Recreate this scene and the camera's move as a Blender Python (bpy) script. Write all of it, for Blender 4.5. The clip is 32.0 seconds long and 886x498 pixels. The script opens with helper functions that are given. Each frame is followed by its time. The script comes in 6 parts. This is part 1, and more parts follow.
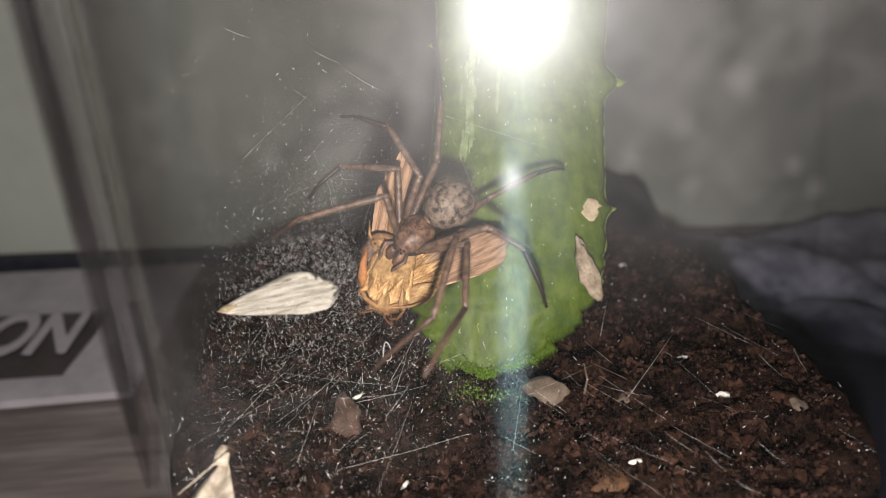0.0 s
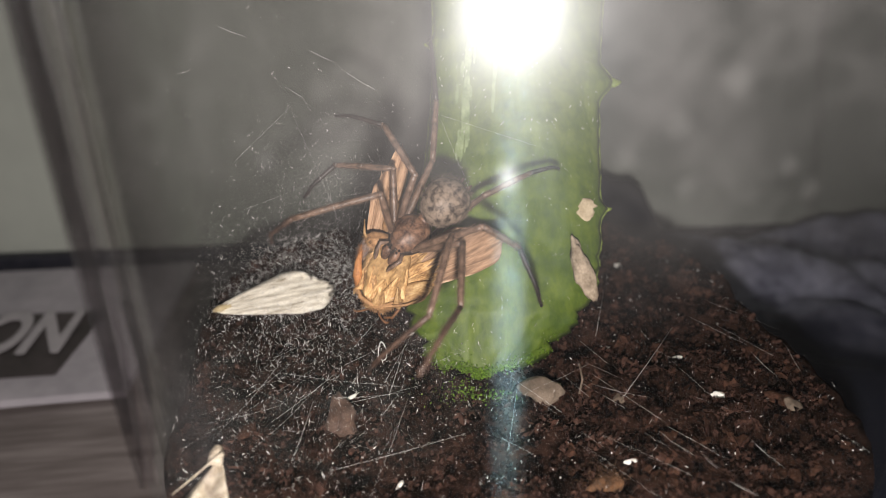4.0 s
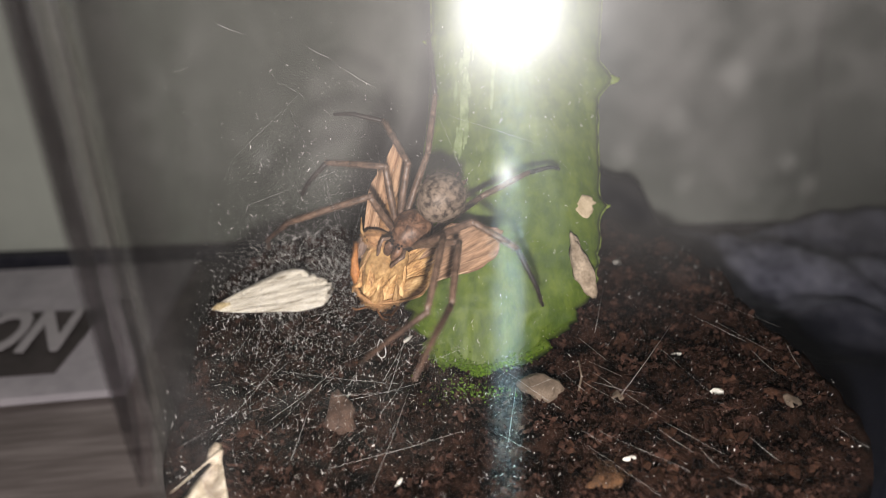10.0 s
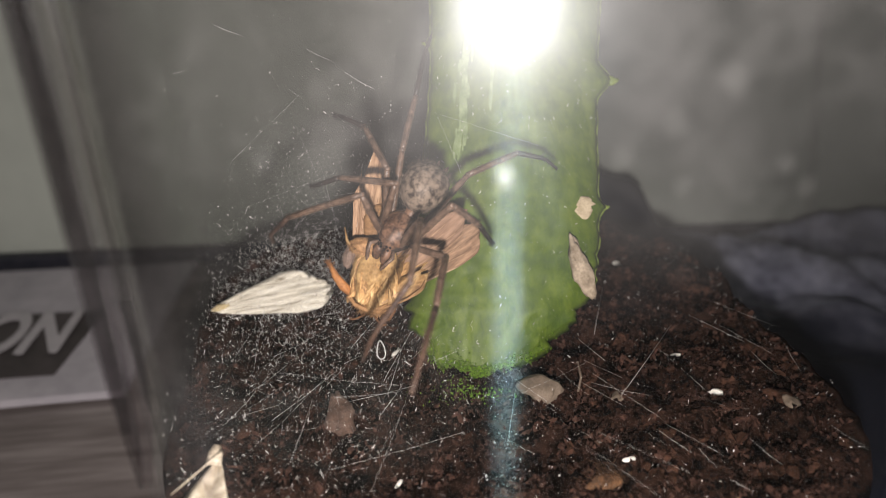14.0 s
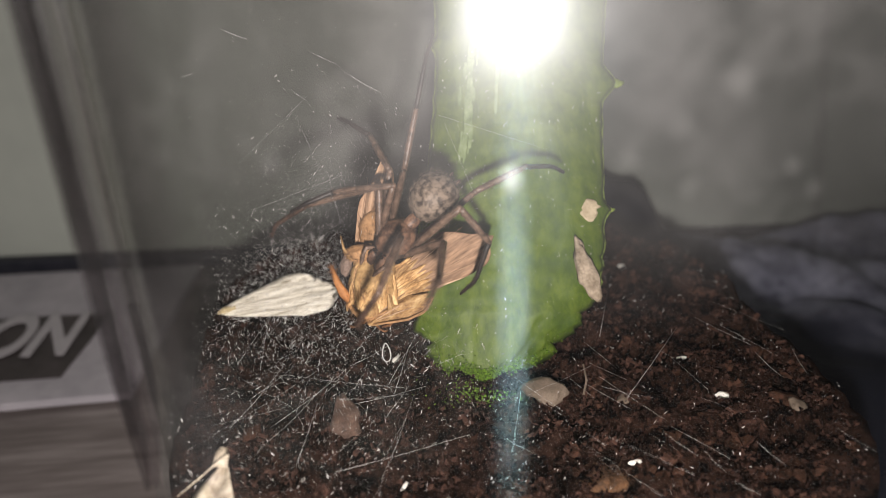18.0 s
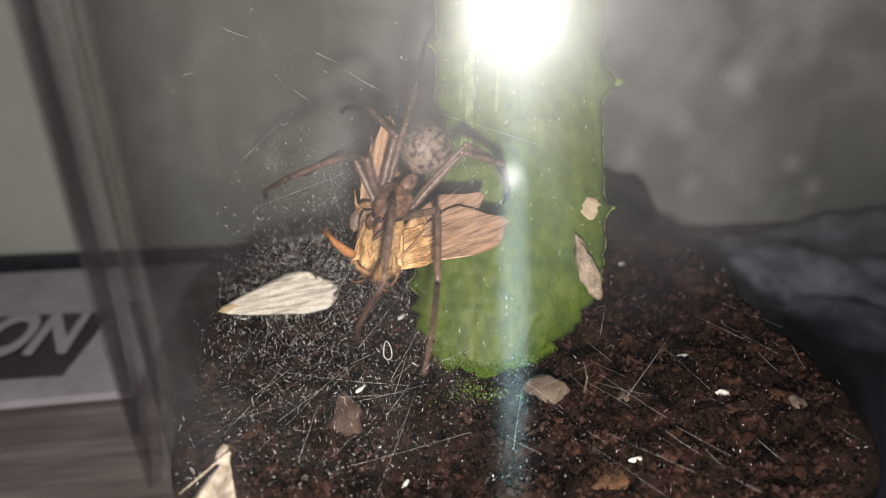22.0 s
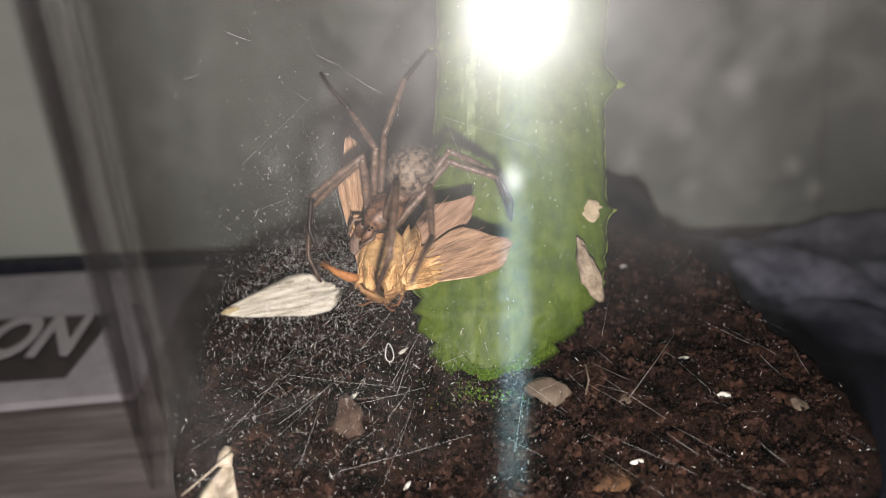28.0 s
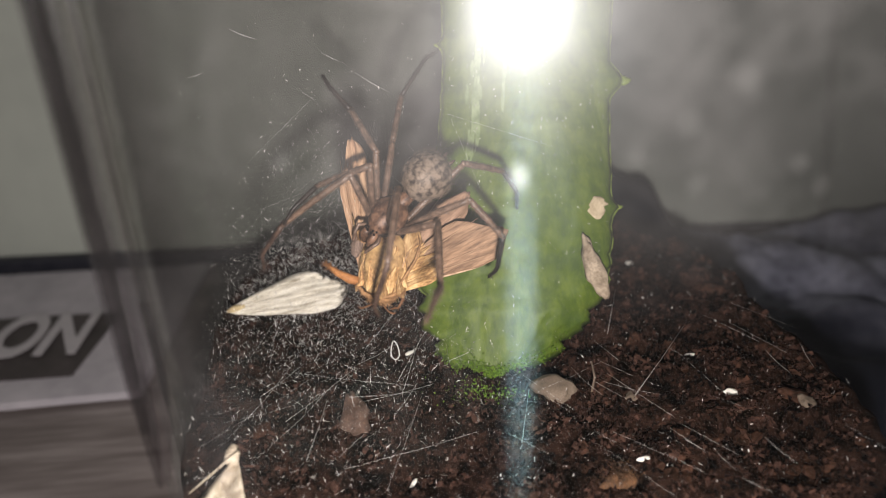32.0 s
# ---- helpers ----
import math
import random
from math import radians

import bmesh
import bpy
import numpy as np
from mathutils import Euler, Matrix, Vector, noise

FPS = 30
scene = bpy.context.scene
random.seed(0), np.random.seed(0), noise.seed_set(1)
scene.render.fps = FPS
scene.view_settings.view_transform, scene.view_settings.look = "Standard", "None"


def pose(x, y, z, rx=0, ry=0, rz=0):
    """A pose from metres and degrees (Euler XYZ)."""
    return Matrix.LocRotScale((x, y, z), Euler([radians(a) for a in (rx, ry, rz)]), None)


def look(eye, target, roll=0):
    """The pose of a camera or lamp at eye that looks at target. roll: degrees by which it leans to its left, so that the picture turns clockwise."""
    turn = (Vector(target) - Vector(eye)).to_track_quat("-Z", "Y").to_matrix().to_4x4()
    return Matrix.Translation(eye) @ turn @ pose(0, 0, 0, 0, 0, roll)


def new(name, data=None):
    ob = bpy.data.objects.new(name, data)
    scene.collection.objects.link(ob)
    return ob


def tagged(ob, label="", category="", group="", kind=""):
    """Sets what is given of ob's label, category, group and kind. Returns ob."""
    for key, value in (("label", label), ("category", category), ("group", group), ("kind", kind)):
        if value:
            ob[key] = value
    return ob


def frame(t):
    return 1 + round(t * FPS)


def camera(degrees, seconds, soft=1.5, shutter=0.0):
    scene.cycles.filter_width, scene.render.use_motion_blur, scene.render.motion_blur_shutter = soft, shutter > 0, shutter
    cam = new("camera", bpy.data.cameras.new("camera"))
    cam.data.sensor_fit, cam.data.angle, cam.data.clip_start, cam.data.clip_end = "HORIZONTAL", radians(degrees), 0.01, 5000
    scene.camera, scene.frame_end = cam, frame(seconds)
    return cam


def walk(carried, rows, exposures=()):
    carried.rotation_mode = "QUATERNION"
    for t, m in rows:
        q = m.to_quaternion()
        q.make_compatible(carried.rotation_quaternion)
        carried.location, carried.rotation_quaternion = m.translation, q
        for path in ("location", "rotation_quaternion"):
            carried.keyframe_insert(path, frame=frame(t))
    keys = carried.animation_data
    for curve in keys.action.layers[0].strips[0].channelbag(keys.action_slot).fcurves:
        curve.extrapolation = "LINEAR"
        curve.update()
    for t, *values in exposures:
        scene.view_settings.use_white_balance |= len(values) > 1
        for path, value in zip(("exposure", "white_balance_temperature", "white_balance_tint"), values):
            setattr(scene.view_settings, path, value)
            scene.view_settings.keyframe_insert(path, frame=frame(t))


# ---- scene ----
cam = camera(65, 32.0, 0.8)
cam.data.dof.use_dof = True
cam.data.dof.focus_distance = 0.091
cam.data.dof.aperture_fstop = 16.0
EXPOSURE = 0.0
walk(cam, [
    (0, look((-0.00001, -0.00006, 0.06003), (0.01038, 0.07944, 0.01914), -0.29)),
    (0.5, look((0.00001, -0.00012, 0.05999), (0.01027, 0.07946, 0.01921), -0.38)),
    (1, look((0.00006, -0.00001, 0.05992), (0.01094, 0.07948, 0.01915), -0.03)),
    (1.5, look((-0.00006, 0.00016, 0.05992), (0.01118, 0.07936, 0.01868), 0.10)),
    (2, look((0.00003, 0.00007, 0.05988), (0.01072, 0.07944, 0.01882), -0.14)),
    (2.5, look((-0.00008, 0.00012, 0.05996), (0.01094, 0.07948, 0.01896), 0.05)),
    (3, look((-0.00005, 0.00001, 0.05997), (0.01103, 0.07944, 0.01912), 0.06)),
    (3.5, look((-0.00008, 0.00004, 0.05998), (0.01091, 0.07944, 0.01906), 0.01)),
    (5.5, look((0.00003, 0.00003, 0.05996), (0.01132, 0.07942, 0.01910), 0.11)),
    (6, look((0.00000, -0.00000, 0.06000), (0.01116, 0.07941, 0.01914), -0.00)),
    (6.5, look((-0.00001, 0.00004, 0.05996), (0.01125, 0.07937, 0.01897), 0.05)),
    (7, look((-0.00004, 0.00018, 0.05991), (0.01123, 0.07931, 0.01853), 0.00)),
    (7.5, look((-0.00004, 0.00017, 0.05989), (0.01102, 0.07936, 0.01859), -0.09)),
    (8, look((0.00002, 0.00003, 0.05989), (0.01143, 0.07927, 0.01877), 0.05)),
    (8.5, look((0.00000, -0.00004, 0.06001), (0.01115, 0.07932, 0.01907), -0.01)),
    (9, look((0.00001, -0.00004, 0.05999), (0.01125, 0.07928, 0.01897), 0.01)),
    (9.5, look((-0.00002, 0.00015, 0.05995), (0.01117, 0.07927, 0.01853), -0.11)),
    (10, look((0.00007, 0.00007, 0.05988), (0.01111, 0.07934, 0.01871), -0.09)),
    (10.5, look((-0.00004, 0.00008, 0.05998), (0.01122, 0.07932, 0.01882), 0.03)),
    (11, look((0.00000, 0.00003, 0.06000), (0.01114, 0.07930, 0.01886), -0.11)),
    (11.5, look((-0.00002, -0.00004, 0.06003), (0.01090, 0.07926, 0.01889), -0.18)),
    (12, look((-0.00017, 0.00004, 0.05999), (0.01096, 0.07935, 0.01893), -0.04)),
    (12.5, look((-0.00021, 0.00008, 0.05995), (0.01074, 0.07932, 0.01872), -0.16)),
    (13, look((-0.00009, 0.00003, 0.05997), (0.01104, 0.07929, 0.01880), -0.09)),
    (13.5, look((0.00004, -0.00001, 0.05998), (0.01105, 0.07933, 0.01894), -0.09)),
    (14, look((0.00005, 0.00007, 0.06004), (0.01120, 0.07934, 0.01891), -0.15)),
    (14.5, look((0.00007, 0.00008, 0.05999), (0.01060, 0.07940, 0.01880), -0.42)),
    (16.5, look((-0.00011, -0.00009, 0.05985), (0.01047, 0.07940, 0.01900), -0.36)),
    (17, look((-0.00013, 0.00001, 0.06007), (0.01054, 0.07947, 0.01918), -0.38)),
    (17.5, look((-0.00012, -0.00009, 0.05990), (0.01057, 0.07944, 0.01915), -0.33)),
    (18, look((-0.00009, -0.00008, 0.06004), (0.01051, 0.07946, 0.01928), -0.36)),
    (18.5, look((-0.00017, -0.00011, 0.06004), (0.01036, 0.07942, 0.01926), -0.44)),
    (19, look((-0.00012, -0.00012, 0.06007), (0.01049, 0.07935, 0.01917), -0.32)),
    (19.5, look((-0.00017, -0.00009, 0.06007), (0.01044, 0.07943, 0.01929), -0.26)),
    (20, look((-0.00014, -0.00019, 0.06008), (0.01044, 0.07941, 0.01943), -0.27)),
    (20.5, look((-0.00020, -0.00021, 0.06009), (0.01078, 0.07936, 0.01951), -0.14)),
    (21, look((-0.00010, -0.00019, 0.06006), (0.01057, 0.07945, 0.01952), -0.28)),
    (21.5, look((-0.00013, -0.00020, 0.06007), (0.01030, 0.07936, 0.01929), -0.42)),
    (22, look((-0.00015, -0.00025, 0.06011), (0.01035, 0.07920, 0.01915), -0.41)),
    (22.5, look((-0.00013, -0.00016, 0.06006), (0.01038, 0.07930, 0.01911), -0.42)),
    (23, look((-0.00010, -0.00022, 0.06008), (0.01063, 0.07929, 0.01929), -0.29)),
    (23.5, look((-0.00005, -0.00034, 0.06012), (0.01074, 0.07922, 0.01945), -0.24)),
    (24, look((0.00002, -0.00039, 0.06012), (0.01041, 0.07931, 0.01963), -0.42)),
    (24.5, look((-0.00014, -0.00026, 0.06015), (0.01052, 0.07929, 0.01944), -0.24)),
    (25, look((-0.00021, -0.00035, 0.06010), (0.01038, 0.07921, 0.01939), -0.36)),
    (25.5, look((-0.00016, -0.00040, 0.06018), (0.01029, 0.07931, 0.01971), -0.30)),
    (27.5, look((-0.00014, -0.00042, 0.06013), (0.01007, 0.07929, 0.01960), -0.50)),
    (28, look((-0.00011, -0.00046, 0.06017), (0.01013, 0.07918, 0.01952), -0.51)),
    (28.5, look((-0.00006, -0.00043, 0.06013), (0.00999, 0.07923, 0.01946), -0.67)),
    (29, look((-0.00013, -0.00043, 0.06021), (0.00997, 0.07924, 0.01959), -0.57)),
    (29.5, look((-0.00013, -0.00042, 0.06021), (0.00962, 0.07925, 0.01949), -0.78)),
    (30, look((-0.00011, -0.00047, 0.06024), (0.00972, 0.07921, 0.01956), -0.75)),
    (30.5, look((-0.00013, -0.00041, 0.06016), (0.00946, 0.07924, 0.01938), -0.81)),
    (31, look((-0.00017, -0.00043, 0.06016), (0.00930, 0.07926, 0.01942), -0.93)),
    (31.5, look((-0.00008, -0.00053, 0.06015), (0.00915, 0.07924, 0.01953), -1.07)),
    (32, look((-0.00021, -0.00034, 0.06022), (0.00944, 0.07919, 0.01921), -0.92)),
], exposures=((0.0, EXPOSURE), (32.0, EXPOSURE)))

# ---- light: the small torch beside the lens, and a dim room ----
world = bpy.data.worlds.new("room_light")
scene.world = world
world.use_nodes = True
world.node_tree.nodes["Background"].inputs[0].default_value = (0.84, 0.82, 0.80, 1)
world.node_tree.nodes["Background"].inputs[1].default_value = 0.13
torch = bpy.data.lights.new("torch_light", "POINT")
torch.energy = 0.80
torch.shadow_soft_size = 0.0025
torch.color = (1.0, 0.905, 0.865)
new("torch_light", torch).matrix_world = pose(0.0010, -0.0103, 0.0475)


# ---- materials ----
def rgb(c):
    return (c[0], c[1], c[2], 1.0)


def mat(name, dark, light, scale=600.0, rough=0.6, bump=0.3, bump_scale=None, bump_depth=0.0002, spec=0.4,
        fine=0.35, translucent=0.0, random_tint=0.0, coat=0.0):
    """A surface of two colours mixed by noise at two sizes, with relief."""
    m = bpy.data.materials.new(name)
    m.use_nodes = True
    nt = m.node_tree
    b = nt.nodes["Principled BSDF"]
    tc = nt.nodes.new("ShaderNodeTexCoord")
    n1 = nt.nodes.new("ShaderNodeTexNoise")
    n1.inputs["Scale"].default_value, n1.inputs["Detail"].default_value = scale, 6
    n2 = nt.nodes.new("ShaderNodeTexNoise")
    n2.inputs["Scale"].default_value, n2.inputs["Detail"].default_value = scale * 5.3, 4
    for n in (n1, n2):
        nt.links.new(tc.outputs["Object"], n.inputs["Vector"])
    mx = nt.nodes.new("ShaderNodeMix")
    mx.inputs[0].default_value = fine
    nt.links.new(n1.outputs[0], mx.inputs[2])
    nt.links.new(n2.outputs[0], mx.inputs[3])
    ramp = nt.nodes.new("ShaderNodeValToRGB")
    ramp.color_ramp.elements[0].position, ramp.color_ramp.elements[0].color = 0.36, rgb(dark)
    ramp.color_ramp.elements[1].position, ramp.color_ramp.elements[1].color = 0.64, rgb(light)
    nt.links.new(mx.outputs[0], ramp.inputs[0])
    col = ramp.outputs[0]
    if random_tint:
        info = nt.nodes.new("ShaderNodeNewGeometry")
        hs = nt.nodes.new("ShaderNodeHueSaturation")
        mp = nt.nodes.new("ShaderNodeMapRange")
        mp.inputs[3].default_value, mp.inputs[4].default_value = 1 - random_tint, 1 + random_tint
        nt.links.new(info.outputs["Random Per Island"], mp.inputs[0])
        nt.links.new(mp.outputs[0], hs.inputs["Value"])
        nt.links.new(col, hs.inputs["Color"])
        col = hs.outputs[0]
    nt.links.new(col, b.inputs["Base Color"])
    b.inputs["Roughness"].default_value = rough
    b.inputs["Specular IOR Level"].default_value = spec
    b.inputs["Coat Weight"].default_value = coat
    bp = nt.nodes.new("ShaderNodeBump")
    bp.inputs["Strength"].default_value, bp.inputs["Distance"].default_value = bump, bump_depth
    nt.links.new(mx.outputs[0] if not bump_scale else n2.outputs[0], bp.inputs["Height"])
    nt.links.new(bp.outputs[0], b.inputs["Normal"])
    if translucent:
        tr = nt.nodes.new("ShaderNodeBsdfTranslucent")
        nt.links.new(col, tr.inputs[0])
        ms = nt.nodes.new("ShaderNodeMixShader")
        ms.inputs[0].default_value = translucent
        nt.links.new(b.outputs[0], ms.inputs[1])
        nt.links.new(tr.outputs[0], ms.inputs[2])
        nt.links.new(ms.outputs[0], nt.nodes["Material Output"].inputs[0])
    return m


# how far scratches tip the gloss, least and most, how far aside, how rough, what colour
SCRATCHES = ((0.02, 0.92, -0.030, 0.080, (0.52, 0.88, 0.97)), (0.02, 0.40, -0.26, 0.12, (0.75, 0.95, 1.0)))


def clear_plastic(name, haze, gloss, tint=(0.97, 0.975, 0.97), low=0.08, cloud=(0.15, 2.2), corner_haze=0.0, tint_low=None, glare_tilt=0.0):
    """Thin clear plastic: light passes straight, with a smeared film and a scratched gloss that draws the torch out upright."""
    m = bpy.data.materials.new(name)
    m.use_nodes = True
    nt = m.node_tree
    nt.nodes.remove(nt.nodes["Principled BSDF"])
    tc = nt.nodes.new("ShaderNodeTexCoord")
    film = nt.nodes.new("ShaderNodeTexNoise")
    film.inputs["Scale"].default_value, film.inputs["Detail"].default_value, film.inputs["Distortion"].default_value = 45, 5, 1.2
    nt.links.new(tc.outputs["Object"], film.inputs["Vector"])
    wisp = nt.nodes.new("ShaderNodeTexNoise")
    wisp.inputs["Scale"].default_value, wisp.inputs["Detail"].default_value, wisp.inputs["Distortion"].default_value = 190, 5, 2.0
    nt.links.new(tc.outputs["Object"], wisp.inputs["Vector"])
    blend = nt.nodes.new("ShaderNodeMix")
    blend.inputs[0].default_value = 0.38
    nt.links.new(film.outputs[0], blend.inputs[2])
    nt.links.new(wisp.outputs[0], blend.inputs[3])
    fr = nt.nodes.new("ShaderNodeMapRange")
    fr.inputs[1].default_value, fr.inputs[2].default_value = 0.46, 0.74
    fr.inputs[3].default_value, fr.inputs[4].default_value = haze * cloud[0], haze * cloud[1]
    nt.links.new(blend.outputs[0], fr.inputs[0])
    clear = nt.nodes.new("ShaderNodeBsdfTransparent")
    clear.inputs[0].default_value = rgb(tint)
    dust = nt.nodes.new("ShaderNodeBsdfDiffuse")
    dust.inputs[0].default_value = (0.73, 0.72, 0.72, 1)
    m1 = nt.nodes.new("ShaderNodeMixShader")
    # the film grows denser with height on the wall
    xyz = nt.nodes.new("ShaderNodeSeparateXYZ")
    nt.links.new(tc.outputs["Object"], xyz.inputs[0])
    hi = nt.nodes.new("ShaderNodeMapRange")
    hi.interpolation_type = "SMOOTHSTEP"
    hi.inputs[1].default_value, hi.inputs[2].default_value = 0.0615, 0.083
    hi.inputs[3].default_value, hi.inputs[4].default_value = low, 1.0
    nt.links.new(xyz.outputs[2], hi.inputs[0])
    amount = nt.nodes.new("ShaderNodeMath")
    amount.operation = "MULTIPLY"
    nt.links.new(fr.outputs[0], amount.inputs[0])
    # extra pale haze put in low down at the left front corner
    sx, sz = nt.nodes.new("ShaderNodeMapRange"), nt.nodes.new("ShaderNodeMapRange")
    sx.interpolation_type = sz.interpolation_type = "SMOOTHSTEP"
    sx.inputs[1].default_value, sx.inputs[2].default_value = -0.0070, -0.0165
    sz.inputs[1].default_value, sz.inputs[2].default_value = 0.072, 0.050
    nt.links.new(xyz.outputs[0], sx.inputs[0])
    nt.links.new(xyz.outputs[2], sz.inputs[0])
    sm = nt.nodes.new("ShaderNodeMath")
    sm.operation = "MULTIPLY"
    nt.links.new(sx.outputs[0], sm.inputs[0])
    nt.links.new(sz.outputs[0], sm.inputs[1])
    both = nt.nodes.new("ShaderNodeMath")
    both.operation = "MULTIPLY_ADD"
    both.inputs[1].default_value = corner_haze
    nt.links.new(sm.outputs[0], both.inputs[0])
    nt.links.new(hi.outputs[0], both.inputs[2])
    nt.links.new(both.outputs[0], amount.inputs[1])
    if tint_low:
        # the tint clears towards the soil
        cl = nt.nodes.new("ShaderNodeMapRange")
        cl.interpolation_type = "SMOOTHSTEP"
        cl.inputs[1].default_value, cl.inputs[2].default_value = 0.034, 0.056
        cl.inputs[3].default_value, cl.inputs[4].default_value = tint_low, tint[0]
        nt.links.new(xyz.outputs[2], cl.inputs[0])
        nt.links.new(cl.outputs[0], clear.inputs[0])
    nt.links.new(amount.outputs[0], m1.inputs[0])
    nt.links.new(clear.outputs[0], m1.inputs[1])
    nt.links.new(dust.outputs[0], m1.inputs[2])
    sharp = nt.nodes.new("ShaderNodeBsdfGlossy")
    sharp.inputs["Roughness"].default_value = 0.17
    # fine scratches across the wall tip the gloss up and down, which draws the torch out into a streak
    grain = nt.nodes.new("ShaderNodeTexWhiteNoise")
    fine = nt.nodes.new("ShaderNodeVectorMath")
    fine.operation = "SCALE"
    fine.inputs["Scale"].default_value = 90000.0
    nt.links.new(tc.outputs["Object"], fine.inputs[0])
    nt.links.new(fine.outputs[0], grain.inputs["Vector"])
    few = nt.nodes.new("ShaderNodeMath")
    few.operation = "POWER"
    few.inputs[1].default_value = 1.25
    pair = nt.nodes.new("ShaderNodeSeparateColor")
    nt.links.new(grain.outputs["Color"], pair.inputs[0])
    mean = nt.nodes.new("ShaderNodeMix")
    mean.inputs[0].default_value = 0.5
    nt.links.new(pair.outputs[0], mean.inputs[2])
    nt.links.new(pair.outputs[1], mean.inputs[3])
    nt.links.new(mean.outputs[0], few.inputs[0])
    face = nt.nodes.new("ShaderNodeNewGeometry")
    # constant sideways tilt places the torch's glare; the wall itself stays flat
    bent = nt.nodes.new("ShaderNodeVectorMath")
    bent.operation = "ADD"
    bent.inputs[1].default_value = (glare_tilt, 0, 0)
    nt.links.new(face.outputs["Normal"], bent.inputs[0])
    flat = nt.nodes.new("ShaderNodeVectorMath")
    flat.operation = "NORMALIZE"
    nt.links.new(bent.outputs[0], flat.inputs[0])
    lobes = []
    for lo, hi, aside, rough, colour in SCRATCHES:
        tip = nt.nodes.new("ShaderNodeMapRange")
        tip.inputs[3].default_value, tip.inputs[4].default_value = lo, hi
        nt.links.new(few.outputs[0], tip.inputs[0])
        way = nt.nodes.new("ShaderNodeVectorMath")
        way.operation = "SCALE"
        way.inputs[0].default_value = (aside, 0, 1)
        nt.links.new(tip.outputs[0], way.inputs["Scale"])
        add = nt.nodes.new("ShaderNodeVectorMath")
        add.operation = "ADD"
        nt.links.new(bent.outputs[0], add.inputs[0])
        nt.links.new(way.outputs[0], add.inputs[1])
        unit = nt.nodes.new("ShaderNodeVectorMath")
        unit.operation = "NORMALIZE"
        nt.links.new(add.outputs[0], unit.inputs[0])
        lobe = nt.nodes.new("ShaderNodeBsdfGlossy")
        lobe.inputs["Color"].default_value = rgb(colour)
        lobe.inputs["Roughness"].default_value = rough
        nt.links.new(unit.outputs[0], lobe.inputs["Normal"])
        lobes.append(lobe)
    streak = nt.nodes.new("ShaderNodeMixShader")
    streak.inputs[0].default_value = 0.16
    nt.links.new(lobes[0].outputs[0], streak.inputs[1])
    nt.links.new(lobes[1].outputs[0], streak.inputs[2])
    g = nt.nodes.new("ShaderNodeMixShader")
    g.inputs[0].default_value = 0.098
    wide = nt.nodes.new("ShaderNodeBsdfGlossy")
    wide.inputs["Roughness"].default_value = 0.31
    for lobe in (sharp, wide):
        lobe.inputs["Color"].default_value = (0.90, 0.97, 1.0, 1)
    g0 = nt.nodes.new("ShaderNodeMixShader")
    g0.inputs[0].default_value = 0.82
    nt.links.new(sharp.outputs[0], g0.inputs[1])
    nt.links.new(wide.outputs[0], g0.inputs[2])
    nt.links.new(g0.outputs[0], g.inputs[1])
    nt.links.new(streak.outputs[0], g.inputs[2])
    dent = nt.nodes.new("ShaderNodeTexNoise")
    dent.inputs["Scale"].default_value, dent.inputs["Detail"].default_value = 160, 3
    nt.links.new(tc.outputs["Object"], dent.inputs["Vector"])
    bp = nt.nodes.new("ShaderNodeBump")
    bp.inputs["Strength"].default_value, bp.inputs["Distance"].default_value = 0.5, 0.0002
    nt.links.new(dent.outputs[0], bp.inputs["Height"])
    nt.links.new(flat.outputs[0], bp.inputs["Normal"])
    nt.links.new(bp.outputs[0], sharp.inputs["Normal"])
    nt.links.new(flat.outputs[0], wide.inputs["Normal"])
    lw = nt.nodes.new("ShaderNodeLayerWeight")
    lw.inputs[0].default_value = 0.5
    p5 = nt.nodes.new("ShaderNodeMath")
    p5.operation = "POWER"
    p5.inputs[1].default_value = 4.0
    nt.links.new(lw.outputs["Facing"], p5.inputs[0])
    k = nt.nodes.new("ShaderNodeMapRange")
    k.inputs[3].default_value, k.inputs[4].default_value = 0.024 * gloss, 0.40 * gloss
    nt.links.new(p5.outputs[0], k.inputs[0])
    m2 = nt.nodes.new("ShaderNodeMixShader")
    nt.links.new(k.outputs[0], m2.inputs[0])
    nt.links.new(m1.outputs[0], m2.inputs[1])
    nt.links.new(g.outputs[0], m2.inputs[2])
    nt.links.new(m2.outputs[0], nt.nodes["Material Output"].inputs[0])
    return m


def striped(name, dark, light, stripe, along="X", scale=900.0, rough=0.7, stretch=12.0):
    """Colour drawn out along one axis: wood, or the veined scales of a wing."""
    m = mat(name, dark, light, scale, rough, 0.5)
    nt = m.node_tree
    tc = [n for n in nt.nodes if n.type == "TEX_COORD"][0]
    mp = nt.nodes.new("ShaderNodeMapping")
    s = [1.0, 1.0, 1.0]
    s["XYZ".index(along)] = 1.0 / stretch
    mp.inputs["Scale"].default_value = s
    nt.links.new(tc.outputs["Object"], mp.inputs[0])
    for n in nt.nodes:
        if n.type == "TEX_NOISE":
            nt.links.new(mp.outputs[0], n.inputs["Vector"])
    r = [n for n in nt.nodes if n.type == "VALTORGB"][0].color_ramp
    e = r.elements.new(0.5)
    e.color = rgb(stripe)
    return m


def mottled(name, base, blot, scale, edge=(0.42, 0.56), rough=0.55, random_tint=0.0):
    """Pale ground with dark blots, as on the abdomen."""
    m = mat(name, blot, base, scale, rough, 0.4, spec=0.22, random_tint=random_tint)
    r = [n for n in m.node_tree.nodes if n.type == "VALTORGB"][0].color_ramp
    r.elements[0].position, r.elements[1].position = edge
    return m


